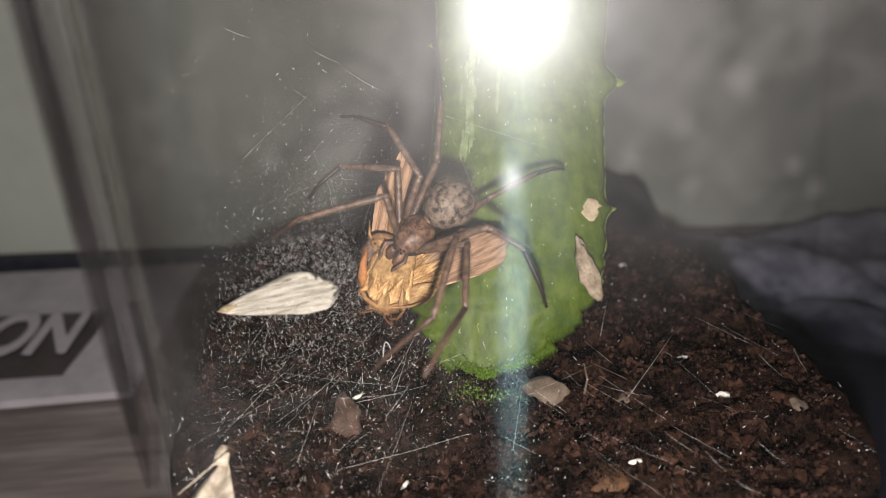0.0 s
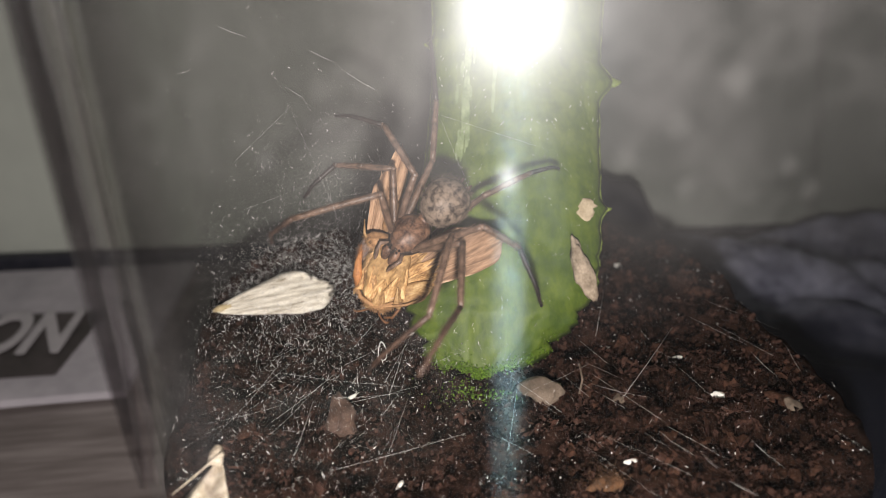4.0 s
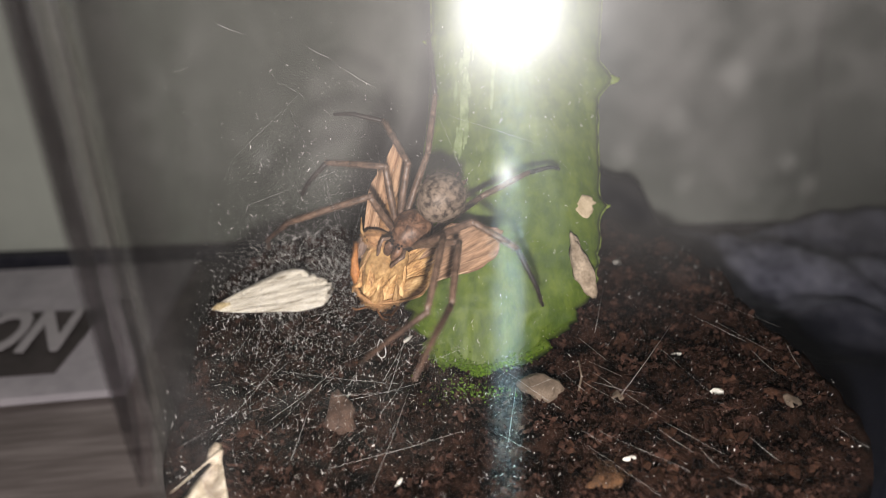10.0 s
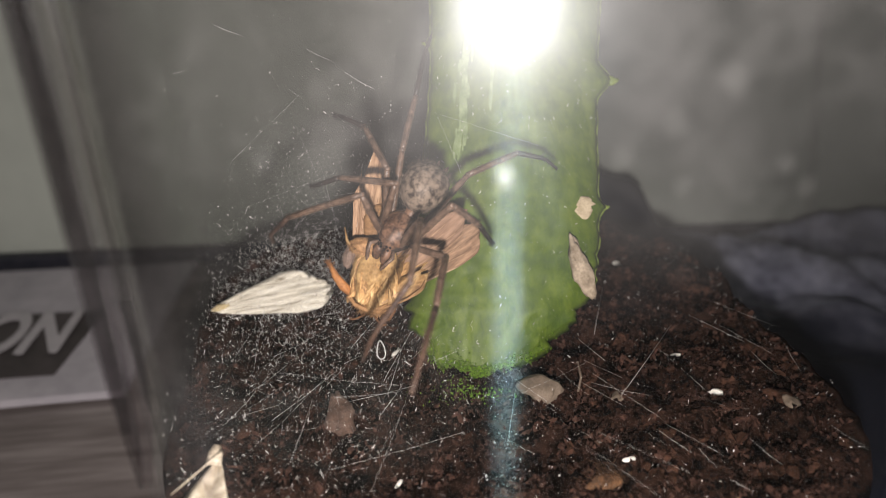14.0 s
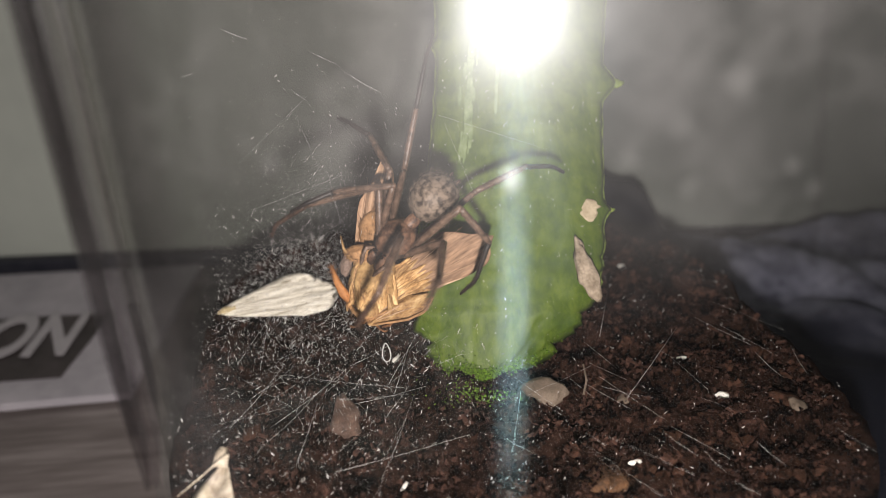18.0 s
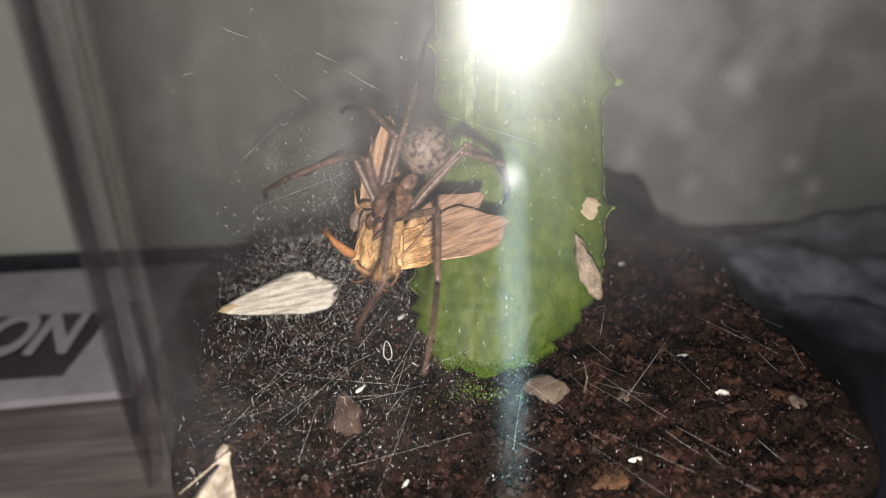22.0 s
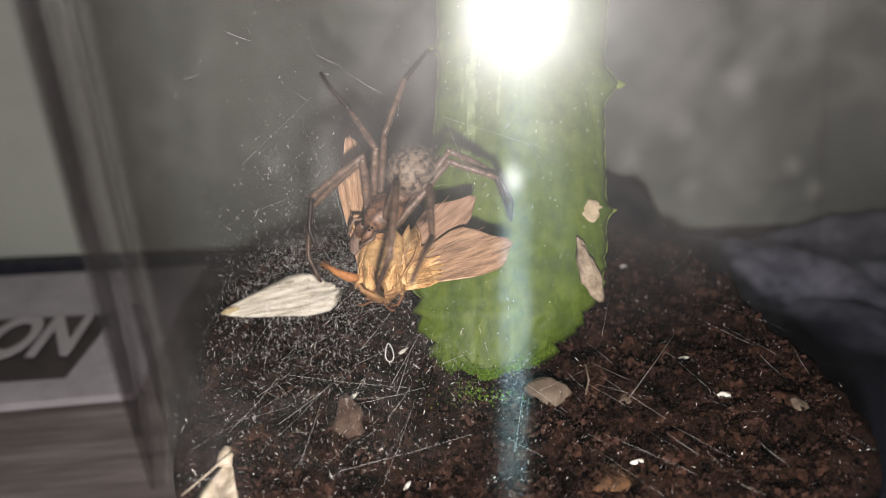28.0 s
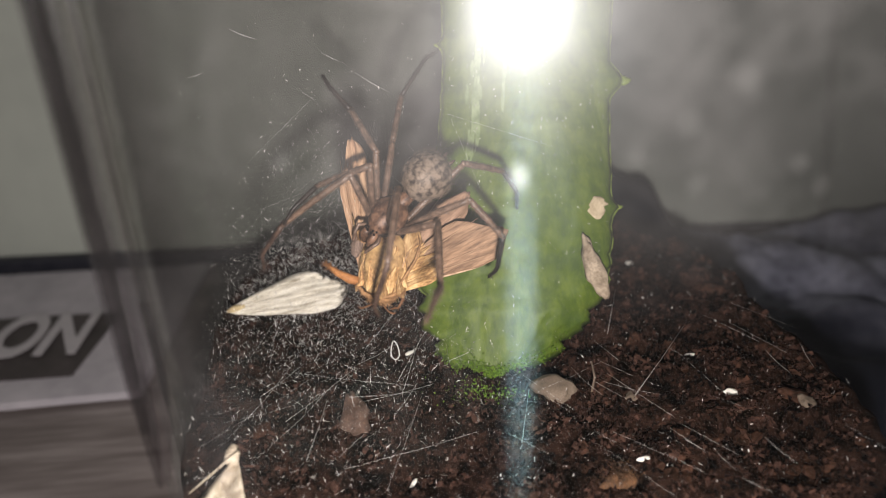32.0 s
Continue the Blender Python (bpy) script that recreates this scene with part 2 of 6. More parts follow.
M_TABLE = striped("table_wood", (0.085, 0.070, 0.066), (0.235, 0.21, 0.203), (0.143, 0.124, 0.119), "X", 130.0, 0.55, 9.0)
M_WALL = mat("wall_paint", (0.355, 0.38, 0.345), (0.405, 0.435, 0.39), 30.0, 0.8, 0.15)
M_GAP_SHADE = mat("gap_shade_black", (0.012, 0.014, 0.022), (0.03, 0.03, 0.04), 300.0, 0.6)
M_PAPER = mat("grey_white_paper", (0.31, 0.30, 0.325), (0.42, 0.40, 0.43), 60.0, 0.6, 0.1)
M_PRINT = mat("dark_print", (0.035, 0.030, 0.030), (0.06, 0.05, 0.052), 200.0, 0.5, 0.1)
M_PRINT_PALE = mat("pale_letter_print", (0.34, 0.33, 0.345), (0.41, 0.39, 0.41), 200.0, 0.5, 0.1)


def banded_cloth():
    """Dark blue cloth with a paler stripe across it that melts into the dark."""
    m = mat("banded_blue_cloth", (0.085, 0.090, 0.135), (0.36, 0.37, 0.47), 70.0, 0.85, 0.4, bump_depth=0.002)
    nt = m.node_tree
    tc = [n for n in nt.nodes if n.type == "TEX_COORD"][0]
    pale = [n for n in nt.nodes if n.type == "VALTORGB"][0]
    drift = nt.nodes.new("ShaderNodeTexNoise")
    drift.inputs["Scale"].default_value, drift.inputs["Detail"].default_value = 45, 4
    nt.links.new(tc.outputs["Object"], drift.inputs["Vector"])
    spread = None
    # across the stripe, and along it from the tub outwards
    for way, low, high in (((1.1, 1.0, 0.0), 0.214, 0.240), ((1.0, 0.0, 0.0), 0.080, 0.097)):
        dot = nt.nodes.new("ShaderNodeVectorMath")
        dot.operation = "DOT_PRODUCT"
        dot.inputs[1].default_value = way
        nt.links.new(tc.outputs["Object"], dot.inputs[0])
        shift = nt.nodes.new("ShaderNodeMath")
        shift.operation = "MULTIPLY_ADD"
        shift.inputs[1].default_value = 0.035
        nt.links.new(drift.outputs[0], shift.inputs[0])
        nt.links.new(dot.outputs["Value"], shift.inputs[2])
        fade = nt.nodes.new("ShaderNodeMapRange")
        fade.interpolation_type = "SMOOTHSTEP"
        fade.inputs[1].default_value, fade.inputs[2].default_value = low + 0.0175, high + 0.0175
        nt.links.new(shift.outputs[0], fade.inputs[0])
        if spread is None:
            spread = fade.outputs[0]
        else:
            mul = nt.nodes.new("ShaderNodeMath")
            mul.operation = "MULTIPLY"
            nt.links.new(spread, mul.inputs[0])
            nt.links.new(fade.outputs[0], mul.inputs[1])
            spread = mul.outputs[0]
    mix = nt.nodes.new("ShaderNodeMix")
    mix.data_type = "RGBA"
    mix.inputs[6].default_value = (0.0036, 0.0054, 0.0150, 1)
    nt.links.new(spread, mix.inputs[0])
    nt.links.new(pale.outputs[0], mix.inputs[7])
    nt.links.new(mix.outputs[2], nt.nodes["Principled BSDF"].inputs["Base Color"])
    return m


M_CLOTH = banded_cloth()
M_TUB = clear_plastic("clear_scuffed_plastic", 0.0155, 0.235, low=0.0, cloud=(0.4, 1.9), corner_haze=1.1, glare_tilt=-0.181)
# the rear and side walls carry a darker tint than the front
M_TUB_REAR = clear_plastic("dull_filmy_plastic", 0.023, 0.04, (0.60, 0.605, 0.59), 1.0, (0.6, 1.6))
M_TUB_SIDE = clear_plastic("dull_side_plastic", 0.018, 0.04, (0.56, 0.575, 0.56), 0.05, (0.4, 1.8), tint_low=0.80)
M_GLARE_FACET = clear_plastic("glare_facet_plastic", 0.004, 0.085)
M_EDGE = clear_plastic("corner_edge_tint", 0.010, 0.15, (0.70, 0.685, 0.69), 1.0)
M_HAZED = clear_plastic("hazed_corner", 0.008, 0.15, (0.90, 0.89, 0.87), 1.0, (0.5, 1.6))
M_EDGE_THIN = clear_plastic("faint_edge_tint", 0.004, 0.15, (0.83, 0.805, 0.815), 1.0)


def line_tinted(name, tint, way, start, width):
    """Clear plastic with a dark tint, strongest along one line and fading away from it."""
    m = bpy.data.materials.new(name)
    m.use_nodes = True
    nt = m.node_tree
    nt.nodes.remove(nt.nodes["Principled BSDF"])
    tc = nt.nodes.new("ShaderNodeTexCoord")
    dot = nt.nodes.new("ShaderNodeVectorMath")
    dot.operation = "DOT_PRODUCT"
    dot.inputs[1].default_value = way
    nt.links.new(tc.outputs["Object"], dot.inputs[0])
    off = nt.nodes.new("ShaderNodeMath")
    off.operation = "SUBTRACT"
    off.inputs[1].default_value = start
    nt.links.new(dot.outputs["Value"], off.inputs[0])
    size = nt.nodes.new("ShaderNodeMath")
    size.operation = "ABSOLUTE"
    nt.links.new(off.outputs[0], size.inputs[0])
    fade = nt.nodes.new("ShaderNodeMapRange")
    fade.interpolation_type = "SMOOTHSTEP"
    fade.inputs[2].default_value = width
    nt.links.new(size.outputs[0], fade.inputs[0])
    mix = nt.nodes.new("ShaderNodeMix")
    mix.data_type = "RGBA"
    mix.inputs[6].default_value, mix.inputs[7].default_value = rgb(tint), (1, 1, 1, 1)
    nt.links.new(fade.outputs[0], mix.inputs[0])
    clear = nt.nodes.new("ShaderNodeBsdfTransparent")
    nt.links.new(mix.outputs[2], clear.inputs[0])
    nt.links.new(clear.outputs[0], nt.nodes["Material Output"].inputs[0])
    return m


M_EDGE_FADE = line_tinted("fading_edge_tint", (0.76, 0.735, 0.75), (1, 0, 0), -0.0168, 0.0066)
M_SEAM = line_tinted("faint_seam", (0.92, 0.92, 0.915), (0, 1, -0.283), 0.0798 - 0.283 * 0.0476, 0.0024)
M_SOIL = mat("dark_potting_soil", (0.0022, 0.0015, 0.0012), (0.026, 0.0140, 0.0105), 300.0, 0.95, 0.9, bump_depth=0.0006, spec=0.04)
M_CRUMB = mat("soil_crumb", (0.0016, 0.0010, 0.0009), (0.047, 0.0245, 0.0180), 330.0, 0.7, 0.9, random_tint=0.6, spec=0.05)
M_RUST = mat("rust_fibre", (0.009, 0.0055, 0.004), (0.055, 0.027, 0.018), 1400.0, 0.95, 0.6, random_tint=0.5, spec=0.05)
M_LEAF = striped("fleshy_green_leaf", (0.033, 0.063, 0.004), (0.088, 0.127, 0.010), (0.058, 0.095, 0.006), "Z", 520.0, 0.6, 3.0)
M_TOOTH = mat("leaf_margin", (0.075, 0.125, 0.012), (0.17, 0.22, 0.035), 900.0, 0.55)
M_WAX = mat("waxy_bloom", (0.085, 0.135, 0.028), (0.21, 0.27, 0.12), 500.0, 0.6, 0.3)
M_MOSS = mat("moss", (0.042, 0.090, 0.007), (0.11, 0.18, 0.018), 1500.0, 0.8, 0.6, random_tint=0.5, spec=0.1)
M_SCAR = mat("dry_leaf_scar", (0.30, 0.24, 0.145), (0.52, 0.43, 0.30), 700.0, 0.8, 0.6)
M_PALEWING = striped("bleached_wing", (0.20, 0.165, 0.11), (0.90, 0.87, 0.78), (0.72, 0.67, 0.56), "X", 2600.0, 0.85, 16.0)
M_WINGBASE = mat("yellowish_wing_root", (0.36, 0.27, 0.13), (0.60, 0.50, 0.30), 900.0, 0.7)
M_HUSK = mat("husk", (0.24, 0.19, 0.12), (0.70, 0.63, 0.50), 700.0, 0.8, 0.7)
M_DRYHUSK = mat("dull_husk", (0.14, 0.105, 0.07), (0.38, 0.31, 0.23), 500.0, 0.85, 0.6)
for m, low, high in ((M_CRUMB, 0.44, 0.60), (M_SOIL, 0.42, 0.60)):
    ramp = [n for n in m.node_tree.nodes if n.type == "VALTORGB"][0].color_ramp
    ramp.elements[0].position, ramp.elements[1].position = low, high
M_ORANGE = mat("orange_fibre", (0.020, 0.011, 0.006), (0.15, 0.072, 0.030), 700.0, 0.9, 0.7, bump_depth=0.0005)
M_CHIP = mat("tan_chip", (0.075, 0.056, 0.040), (0.160, 0.122, 0.090), 500.0, 0.8, 0.5)
M_BARK = mat("brown_bark", (0.034, 0.020, 0.014), (0.11, 0.066, 0.047), 600.0, 0.85, 0.8)
M_WHITE = mat("white_grain", (0.66, 0.64, 0.58), (0.85, 0.84, 0.78), 1500.0, 0.45)
M_SILK = mat("silk", (0.52, 0.52, 0.50), (0.80, 0.80, 0.78), 900.0, 0.35, 0.0)
M_FLECK = mat("pale_scale_fleck", (0.33, 0.31, 0.29), (0.88, 0.87, 0.84), 900.0, 0.45, 0.0, random_tint=0.85)
M_ABDOMEN = mottled("mottled_abdomen", (0.185, 0.142, 0.108), (0.026, 0.018, 0.014), 1300.0, (0.42, 0.55))
M_CARAPACE = mottled("brown_carapace", (0.175, 0.095, 0.058), (0.030, 0.014, 0.009), 900.0, (0.40, 0.58), 0.50)
M_CARAPACE.node_tree.nodes["Principled BSDF"].inputs["Specular IOR Level"].default_value = 0.35
def rays(m, count, depth):
    """Dark lines fanning out from the middle of a thing's own space."""
    nt = m.node_tree
    tc = [n for n in nt.nodes if n.type == "TEX_COORD"][0]
    turn = nt.nodes.new("ShaderNodeTexGradient")
    turn.gradient_type = "RADIAL"
    nt.links.new(tc.outputs["Object"], turn.inputs[0])
    ang = nt.nodes.new("ShaderNodeMath")
    ang.operation = "MULTIPLY"
    ang.inputs[1].default_value = 2 * math.pi * count
    nt.links.new(turn.outputs["Fac"], ang.inputs[0])
    sn = nt.nodes.new("ShaderNodeMath")
    sn.operation = "SINE"
    nt.links.new(ang.outputs[0], sn.inputs[0])
    k = nt.nodes.new("ShaderNodeMapRange")
    k.inputs[1].default_value, k.inputs[2].default_value, k.inputs[4].default_value = 0.2, 0.95, depth
    nt.links.new(sn.outputs[0], k.inputs[0])
    b = nt.nodes["Principled BSDF"]
    mx = nt.nodes.new("ShaderNodeMix")
    mx.data_type = "RGBA"
    mx.inputs[7].default_value = (0.020, 0.010, 0.007, 1)
    nt.links.new(k.outputs[0], mx.inputs[0])
    nt.links.new(b.inputs["Base Color"].links[0].from_socket, mx.inputs[6])
    nt.links.new(mx.outputs[2], b.inputs["Base Color"])


rays(M_CARAPACE, 7, 0.5)
M_LEG = mat("leg_brown", (0.036, 0.021, 0.014), (0.168, 0.108, 0.076), 1100.0, 0.42, 0.8, spec=0.5)
M_LEGTIP = mat("leg_dark_end", (0.005, 0.0035, 0.003), (0.026, 0.017, 0.013), 420.0, 0.5, 0.3)
# lighter copy of the leg ends, for legs seen lit
M_LEGTIP_LIT = mat("leg_end_lit", (0.026, 0.015, 0.011), (0.115, 0.070, 0.050), 700.0, 0.5, 0.5)
M_EYE = mat("wet_black_eye", (0.006, 0.005, 0.005), (0.012, 0.010, 0.010), 900.0, 0.06, 0.0, spec=0.9)
M_FUR = mat("orange_fur", (0.14, 0.070, 0.022), (0.50, 0.325, 0.140), 380.0, 0.75, 0.5, random_tint=0.35)
M_FURDARK = mat("brown_fur", (0.13, 0.065, 0.025), (0.36, 0.20, 0.09), 500.0, 0.75, 0.5, random_tint=0.35)
M_GREYFUR = mat("grey_brown_fur", (0.06, 0.04, 0.03), (0.20, 0.14, 0.11), 900.0, 0.75, 0.5, random_tint=0.3)
M_CREAM = striped("cream_scales", (0.105, 0.042, 0.011), (0.62, 0.42, 0.200), (0.385, 0.220, 0.085), "X", 900.0, 0.75, 2.0)
def by_piece(m, low, high):
    """Each piece of this material is lighter or darker than the next."""
    nt = m.node_tree
    info = nt.nodes.new("ShaderNodeObjectInfo")
    mp = nt.nodes.new("ShaderNodeMapRange")
    mp.inputs[3].default_value, mp.inputs[4].default_value = low, high
    nt.links.new(info.outputs["Random"], mp.inputs[0])
    hs = nt.nodes.new("ShaderNodeHueSaturation")
    nt.links.new(mp.outputs[0], hs.inputs["Value"])
    b = nt.nodes["Principled BSDF"]
    nt.links.new(b.inputs["Base Color"].links[0].from_socket, hs.inputs["Color"])
    nt.links.new(hs.outputs[0], b.inputs["Base Color"])


by_piece(M_CREAM, 0.55, 1.15)
M_WING = striped("brown_moth_wing", (0.085, 0.046, 0.024), (0.33, 0.205, 0.125), (0.215, 0.128, 0.076), "X", 2100.0, 0.75, 8.0)
M_FLAP = striped("shoulder_scales", (0.10, 0.045, 0.016), (0.62, 0.42, 0.215), (0.43, 0.255, 0.115), "X", 2300.0, 0.8, 5.0)
M_HINDWING = striped("pinkish_hind_wing", (0.11, 0.060, 0.036), (0.29, 0.180, 0.118), (0.215, 0.128, 0.082), "X", 2000.0, 0.75, 10.0)
M_FARWING = striped("tan_folded_wing", (0.19, 0.10, 0.055), (0.42, 0.27, 0.165), (0.31, 0.19, 0.112), "X", 1900.0, 0.75, 10.0)
M_PALEEDGE = mat("pale_wing_edge", (0.30, 0.19, 0.12), (0.56, 0.40, 0.27), 1200.0, 0.7)
M_VEIN = mat("wing_vein", (0.26, 0.16, 0.095), (0.44, 0.29, 0.18), 900.0, 0.6)
M_STOUT = mat("orange_leg_fur", (0.11, 0.040, 0.012), (0.34, 0.145, 0.045), 900.0, 0.7, 0.4, random_tint=0.4)
M_MOTHLEG = mat("rusty_moth_leg", (0.075, 0.030, 0.012), (0.19, 0.085, 0.032), 900.0, 0.6)
M_SPOT = clear_plastic("dried_water_spot", 0.0075, 0.02, low=1.0, cloud=(0.7, 1.5))



def silk_veil(name, amount, half):
    """A smoky sheet of silk, dense in the middle and thinning to nothing at its rim."""
    m = bpy.data.materials.new(name)
    m.use_nodes = True
    nt = m.node_tree
    nt.nodes.remove(nt.nodes["Principled BSDF"])
    tc = nt.nodes.new("ShaderNodeTexCoord")
    mp = nt.nodes.new("ShaderNodeMapping")
    mp.inputs["Scale"].default_value = [1.0 / h for h in half]
    nt.links.new(tc.outputs["Object"], mp.inputs[0])
    grad = nt.nodes.new("ShaderNodeTexGradient")
    grad.gradient_type = "SPHERICAL"
    nt.links.new(mp.outputs[0], grad.inputs[0])
    puff = nt.nodes.new("ShaderNodeTexNoise")
    puff.inputs["Scale"].default_value, puff.inputs["Detail"].default_value, puff.inputs["Distortion"].default_value = 130, 7, 1.6
    nt.links.new(tc.outputs["Object"], puff.inputs["Vector"])
    lv = nt.nodes.new("ShaderNodeMapRange")
    lv.inputs[1].default_value, lv.inputs[2].default_value = 0.36, 0.70
    lv.inputs[3].default_value, lv.inputs[4].default_value = 0.35 * amount, 2.0 * amount
    nt.links.new(puff.outputs[0], lv.inputs[0])
    soft = nt.nodes.new("ShaderNodeMapRange")
    soft.interpolation_type = "SMOOTHSTEP"
    soft.inputs[2].default_value = 0.6
    nt.links.new(grad.outputs["Fac"], soft.inputs[0])
    mul = nt.nodes.new("ShaderNodeMath")
    mul.operation = "MULTIPLY"
    nt.links.new(lv.outputs[0], mul.inputs[0])
    nt.links.new(soft.outputs[0], mul.inputs[1])
    clear = nt.nodes.new("ShaderNodeBsdfTransparent")
    threads = nt.nodes.new("ShaderNodeBsdfDiffuse")
    threads.inputs[0].default_value = (0.74, 0.75, 0.72, 1)
    ms = nt.nodes.new("ShaderNodeMixShader")
    nt.links.new(mul.outputs[0], ms.inputs[0])
    nt.links.new(clear.outputs[0], ms.inputs[1])
    nt.links.new(threads.outputs[0], ms.inputs[2])
    nt.links.new(ms.outputs[0], nt.nodes["Material Output"].inputs[0])
    return m


M_VEIL = silk_veil("smoky_silk", 0.016, (0.022, 0.02, 0.025))
M_FILM = silk_veil("thin_silk_film", 0.025, (0.028, 0.028, 0.02))


# ---- mesh helpers ----
def mesh_of(name, bm, material, smooth=True):
    me = bpy.data.meshes.new(name)
    bm.to_mesh(me)
    bm.free()
    for mm in material if isinstance(material, (list, tuple)) else (material,):
        me.materials.append(mm)
    if smooth:
        for p in me.polygons:
            p.use_smooth = True
    return me


def part(name, bm, material, parent, label="", smooth=True):
    ob = new(name, mesh_of(name, bm, material, smooth))
    ob.parent = parent
    return tagged(ob, label)


def thing(name, bm, material, label, category, smooth=True, group="", kind=""):
    return tagged(new(name, mesh_of(name, bm, material, smooth)), label, category, group, kind)


def empty(name, m, label, category, group=""):
    ob = new(name)
    ob.empty_display_size = 0.005
    ob.matrix_world = m
    return tagged(ob, label, category, group)


def box(bm, x0, x1, y0, y1, z0, z1, bevel=0.0):
    r = bmesh.ops.create_cube(bm, size=1.0)
    for v in r["verts"]:
        v.co = Vector((x0 + (v.co.x + 0.5) * (x1 - x0), y0 + (v.co.y + 0.5) * (y1 - y0), z0 + (v.co.z + 0.5) * (z1 - z0)))
    if bevel:
        es = list({e for v in r["verts"] for e in v.link_edges})
        bmesh.ops.bevel(bm, geom=es, offset=bevel, segments=2, affect="EDGES", profile=0.5)
    return bm


def tube(bm, pts, radii, sides=8, cap=True):
    """A tapered round tube along points."""
    pts = [Vector(p) for p in pts]
    rings = []
    ref = Vector((0.31, 0.17, 0.93))
    for i, p in enumerate(pts):
        d = (pts[min(i + 1, len(pts) - 1)] - pts[max(i - 1, 0)]).normalized()
        if abs(d.dot(ref)) > 0.95:
            ref = Vector((0.9, 0.3, 0.1))
        a = d.cross(ref).normalized()
        b = d.cross(a)
        r = radii[i] if isinstance(radii, (list, tuple)) else radii
        rings.append([bm.verts.new(p + a * (r * math.cos(2 * math.pi * k / sides)) + b * (r * math.sin(2 * math.pi * k / sides))) for k in range(sides)])
    for i in range(len(rings) - 1):
        for k in range(sides):
            bm.faces.new((rings[i][k], rings[i][(k + 1) % sides], rings[i + 1][(k + 1) % sides], rings[i + 1][k]))
    if cap:
        bm.faces.new(list(reversed(rings[0])))
        bm.faces.new(rings[-1])
    return bm


def blob(bm, centre, size, seg=20, rings=12, lump=0.0, lump_scale=1.0, shape=None):
    """An ellipsoid with uneven relief; shape(v) may bend it."""
    r = bmesh.ops.create_uvsphere(bm, u_segments=seg, v_segments=rings, radius=1.0)
    for v in r["verts"]:
        c = v.co.copy()
        if shape:
            c = shape(c)
        k = 1 + lump * noise.noise(v.co * lump_scale + Vector(centre) * 300)
        v.co = Vector((centre[0] + c.x * size[0] * k, centre[1] + c.y * size[1] * k, centre[2] + c.z * size[2] * k))
    return bm


def spike(bm, p, d, length, r, bend=None):
    """One hair: a three-sided thin cone."""
    d = d.normalized()
    a = d.orthogonal().normalized()
    b = d.cross(a)
    base = [bm.verts.new(p + a * (r * math.cos(k * 2.094)) + b * (r * math.sin(k * 2.094))) for k in range(3)]
    tip = bm.verts.new(p + d * length + (bend or Vector((0, 0, 0))))
    for k in range(3):
        bm.faces.new((base[k], base[(k + 1) % 3], tip))


def shard(bm, p, size, rnd):
    """One crumb: an uneven eight-cornered lump."""
    q = Euler((rnd.uniform(0, 6), rnd.uniform(0, 6), rnd.uniform(0, 6))).to_matrix()
    vs = []
    for sx in (-1, 1):
        for sy in (-1, 1):
            for sz in (-1, 1):
                c = Vector((sx * size[0] * rnd.uniform(0.3, 1), sy * size[1] * rnd.uniform(0.3, 1), sz * size[2] * rnd.uniform(0.3, 1)))
                vs.append(bm.verts.new(p + q @ c))
    for f in ((0, 1, 3, 2), (4, 6, 7, 5), (0, 4, 5, 1), (2, 3, 7, 6), (0, 2, 6, 4), (1, 5, 7, 3)):
        bm.faces.new([vs[i] for i in f])


# ---- the room: table, wall behind, printed paper, dark cloth ----
TABLE = -0.031
bm = bmesh.new()
box(bm, -0.9, 0.9, -0.6, 0.131, TABLE - 0.03, TABLE, 0.002)
for v in bm.verts:
    if v.co.y > 0.1:
        v.co.y += 0.0455 - 0.0507 * v.co.x
thing("table_top", bm, M_TABLE, "dark grey-brown wooden table top with drawn-out grain", "table", False, kind="structure")

for x, y in ((-0.86, -0.56), (0.86, -0.56), (-0.86, 0.15), (0.86, 0.07)):
    bm = bmesh.new()
    box(bm, x - 0.03, x + 0.03, y - 0.03, y + 0.03, -0.760, TABLE - 0.03, 0.003)
    thing("table_leg", bm, M_TABLE, "plain dark wooden table leg standing on the floor", "table leg", False, kind="structure")
bm = bmesh.new()
box(bm, -2.5, 2.5, -3.0, 0.40, -0.80, -0.760)
thing("floor", bm, M_TABLE, "dark wooden floor of the room", "floor", False, kind="structure")

# the wall stands a little askew to the tub
WALL_TURN = -2.9
wall_root = pose(0.0, 0.1785, TABLE, 0, 0, WALL_TURN)
bm = bmesh.new()
box(bm, -2.5, 2.5, 0.0, 0.04, -0.727, 1.7, 0.001)
w = thing("wall_back", bm, M_WALL, "plain grey-green painted wall behind the table", "wall", False, kind="structure")
w.matrix_world = wall_root
for name, x0, x1, y0, y1, label in (("wall_left", -2.54, -2.5, -3.0, 0.05, "plain painted wall at one side of the room"), ("wall_right", 2.5, 2.54, -3.0, 0.05, "plain painted wall at one side of the room"),
                                    ("wall_front", -2.54, 2.54, -3.04, -3.0, "plain painted wall across the room")):
    bm = bmesh.new()
    box(bm, x0, x1, y0, y1, -0.758, 1.67, 0.001)
    thing(name, bm, M_WALL, label, "wall", False, kind="structure")
# black strip put in for the shadow in the gap at the wall
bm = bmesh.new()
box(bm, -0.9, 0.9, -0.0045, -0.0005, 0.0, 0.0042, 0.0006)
w = thing("gap_shadow_strip", bm, M_GAP_SHADE, "thin black strip put in for the shadow gap at the foot of the wall", "trim", False, kind="structure")
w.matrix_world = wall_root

# printed paper: a folded sheet with a dark band and pale capitals
paper = empty("printed_leaflet", pose(-0.0985, 0.1165, TABLE, 0, 0, -3.0), "grey-white printed leaflet with a dark lettered band, lying on the table", "leaflet")


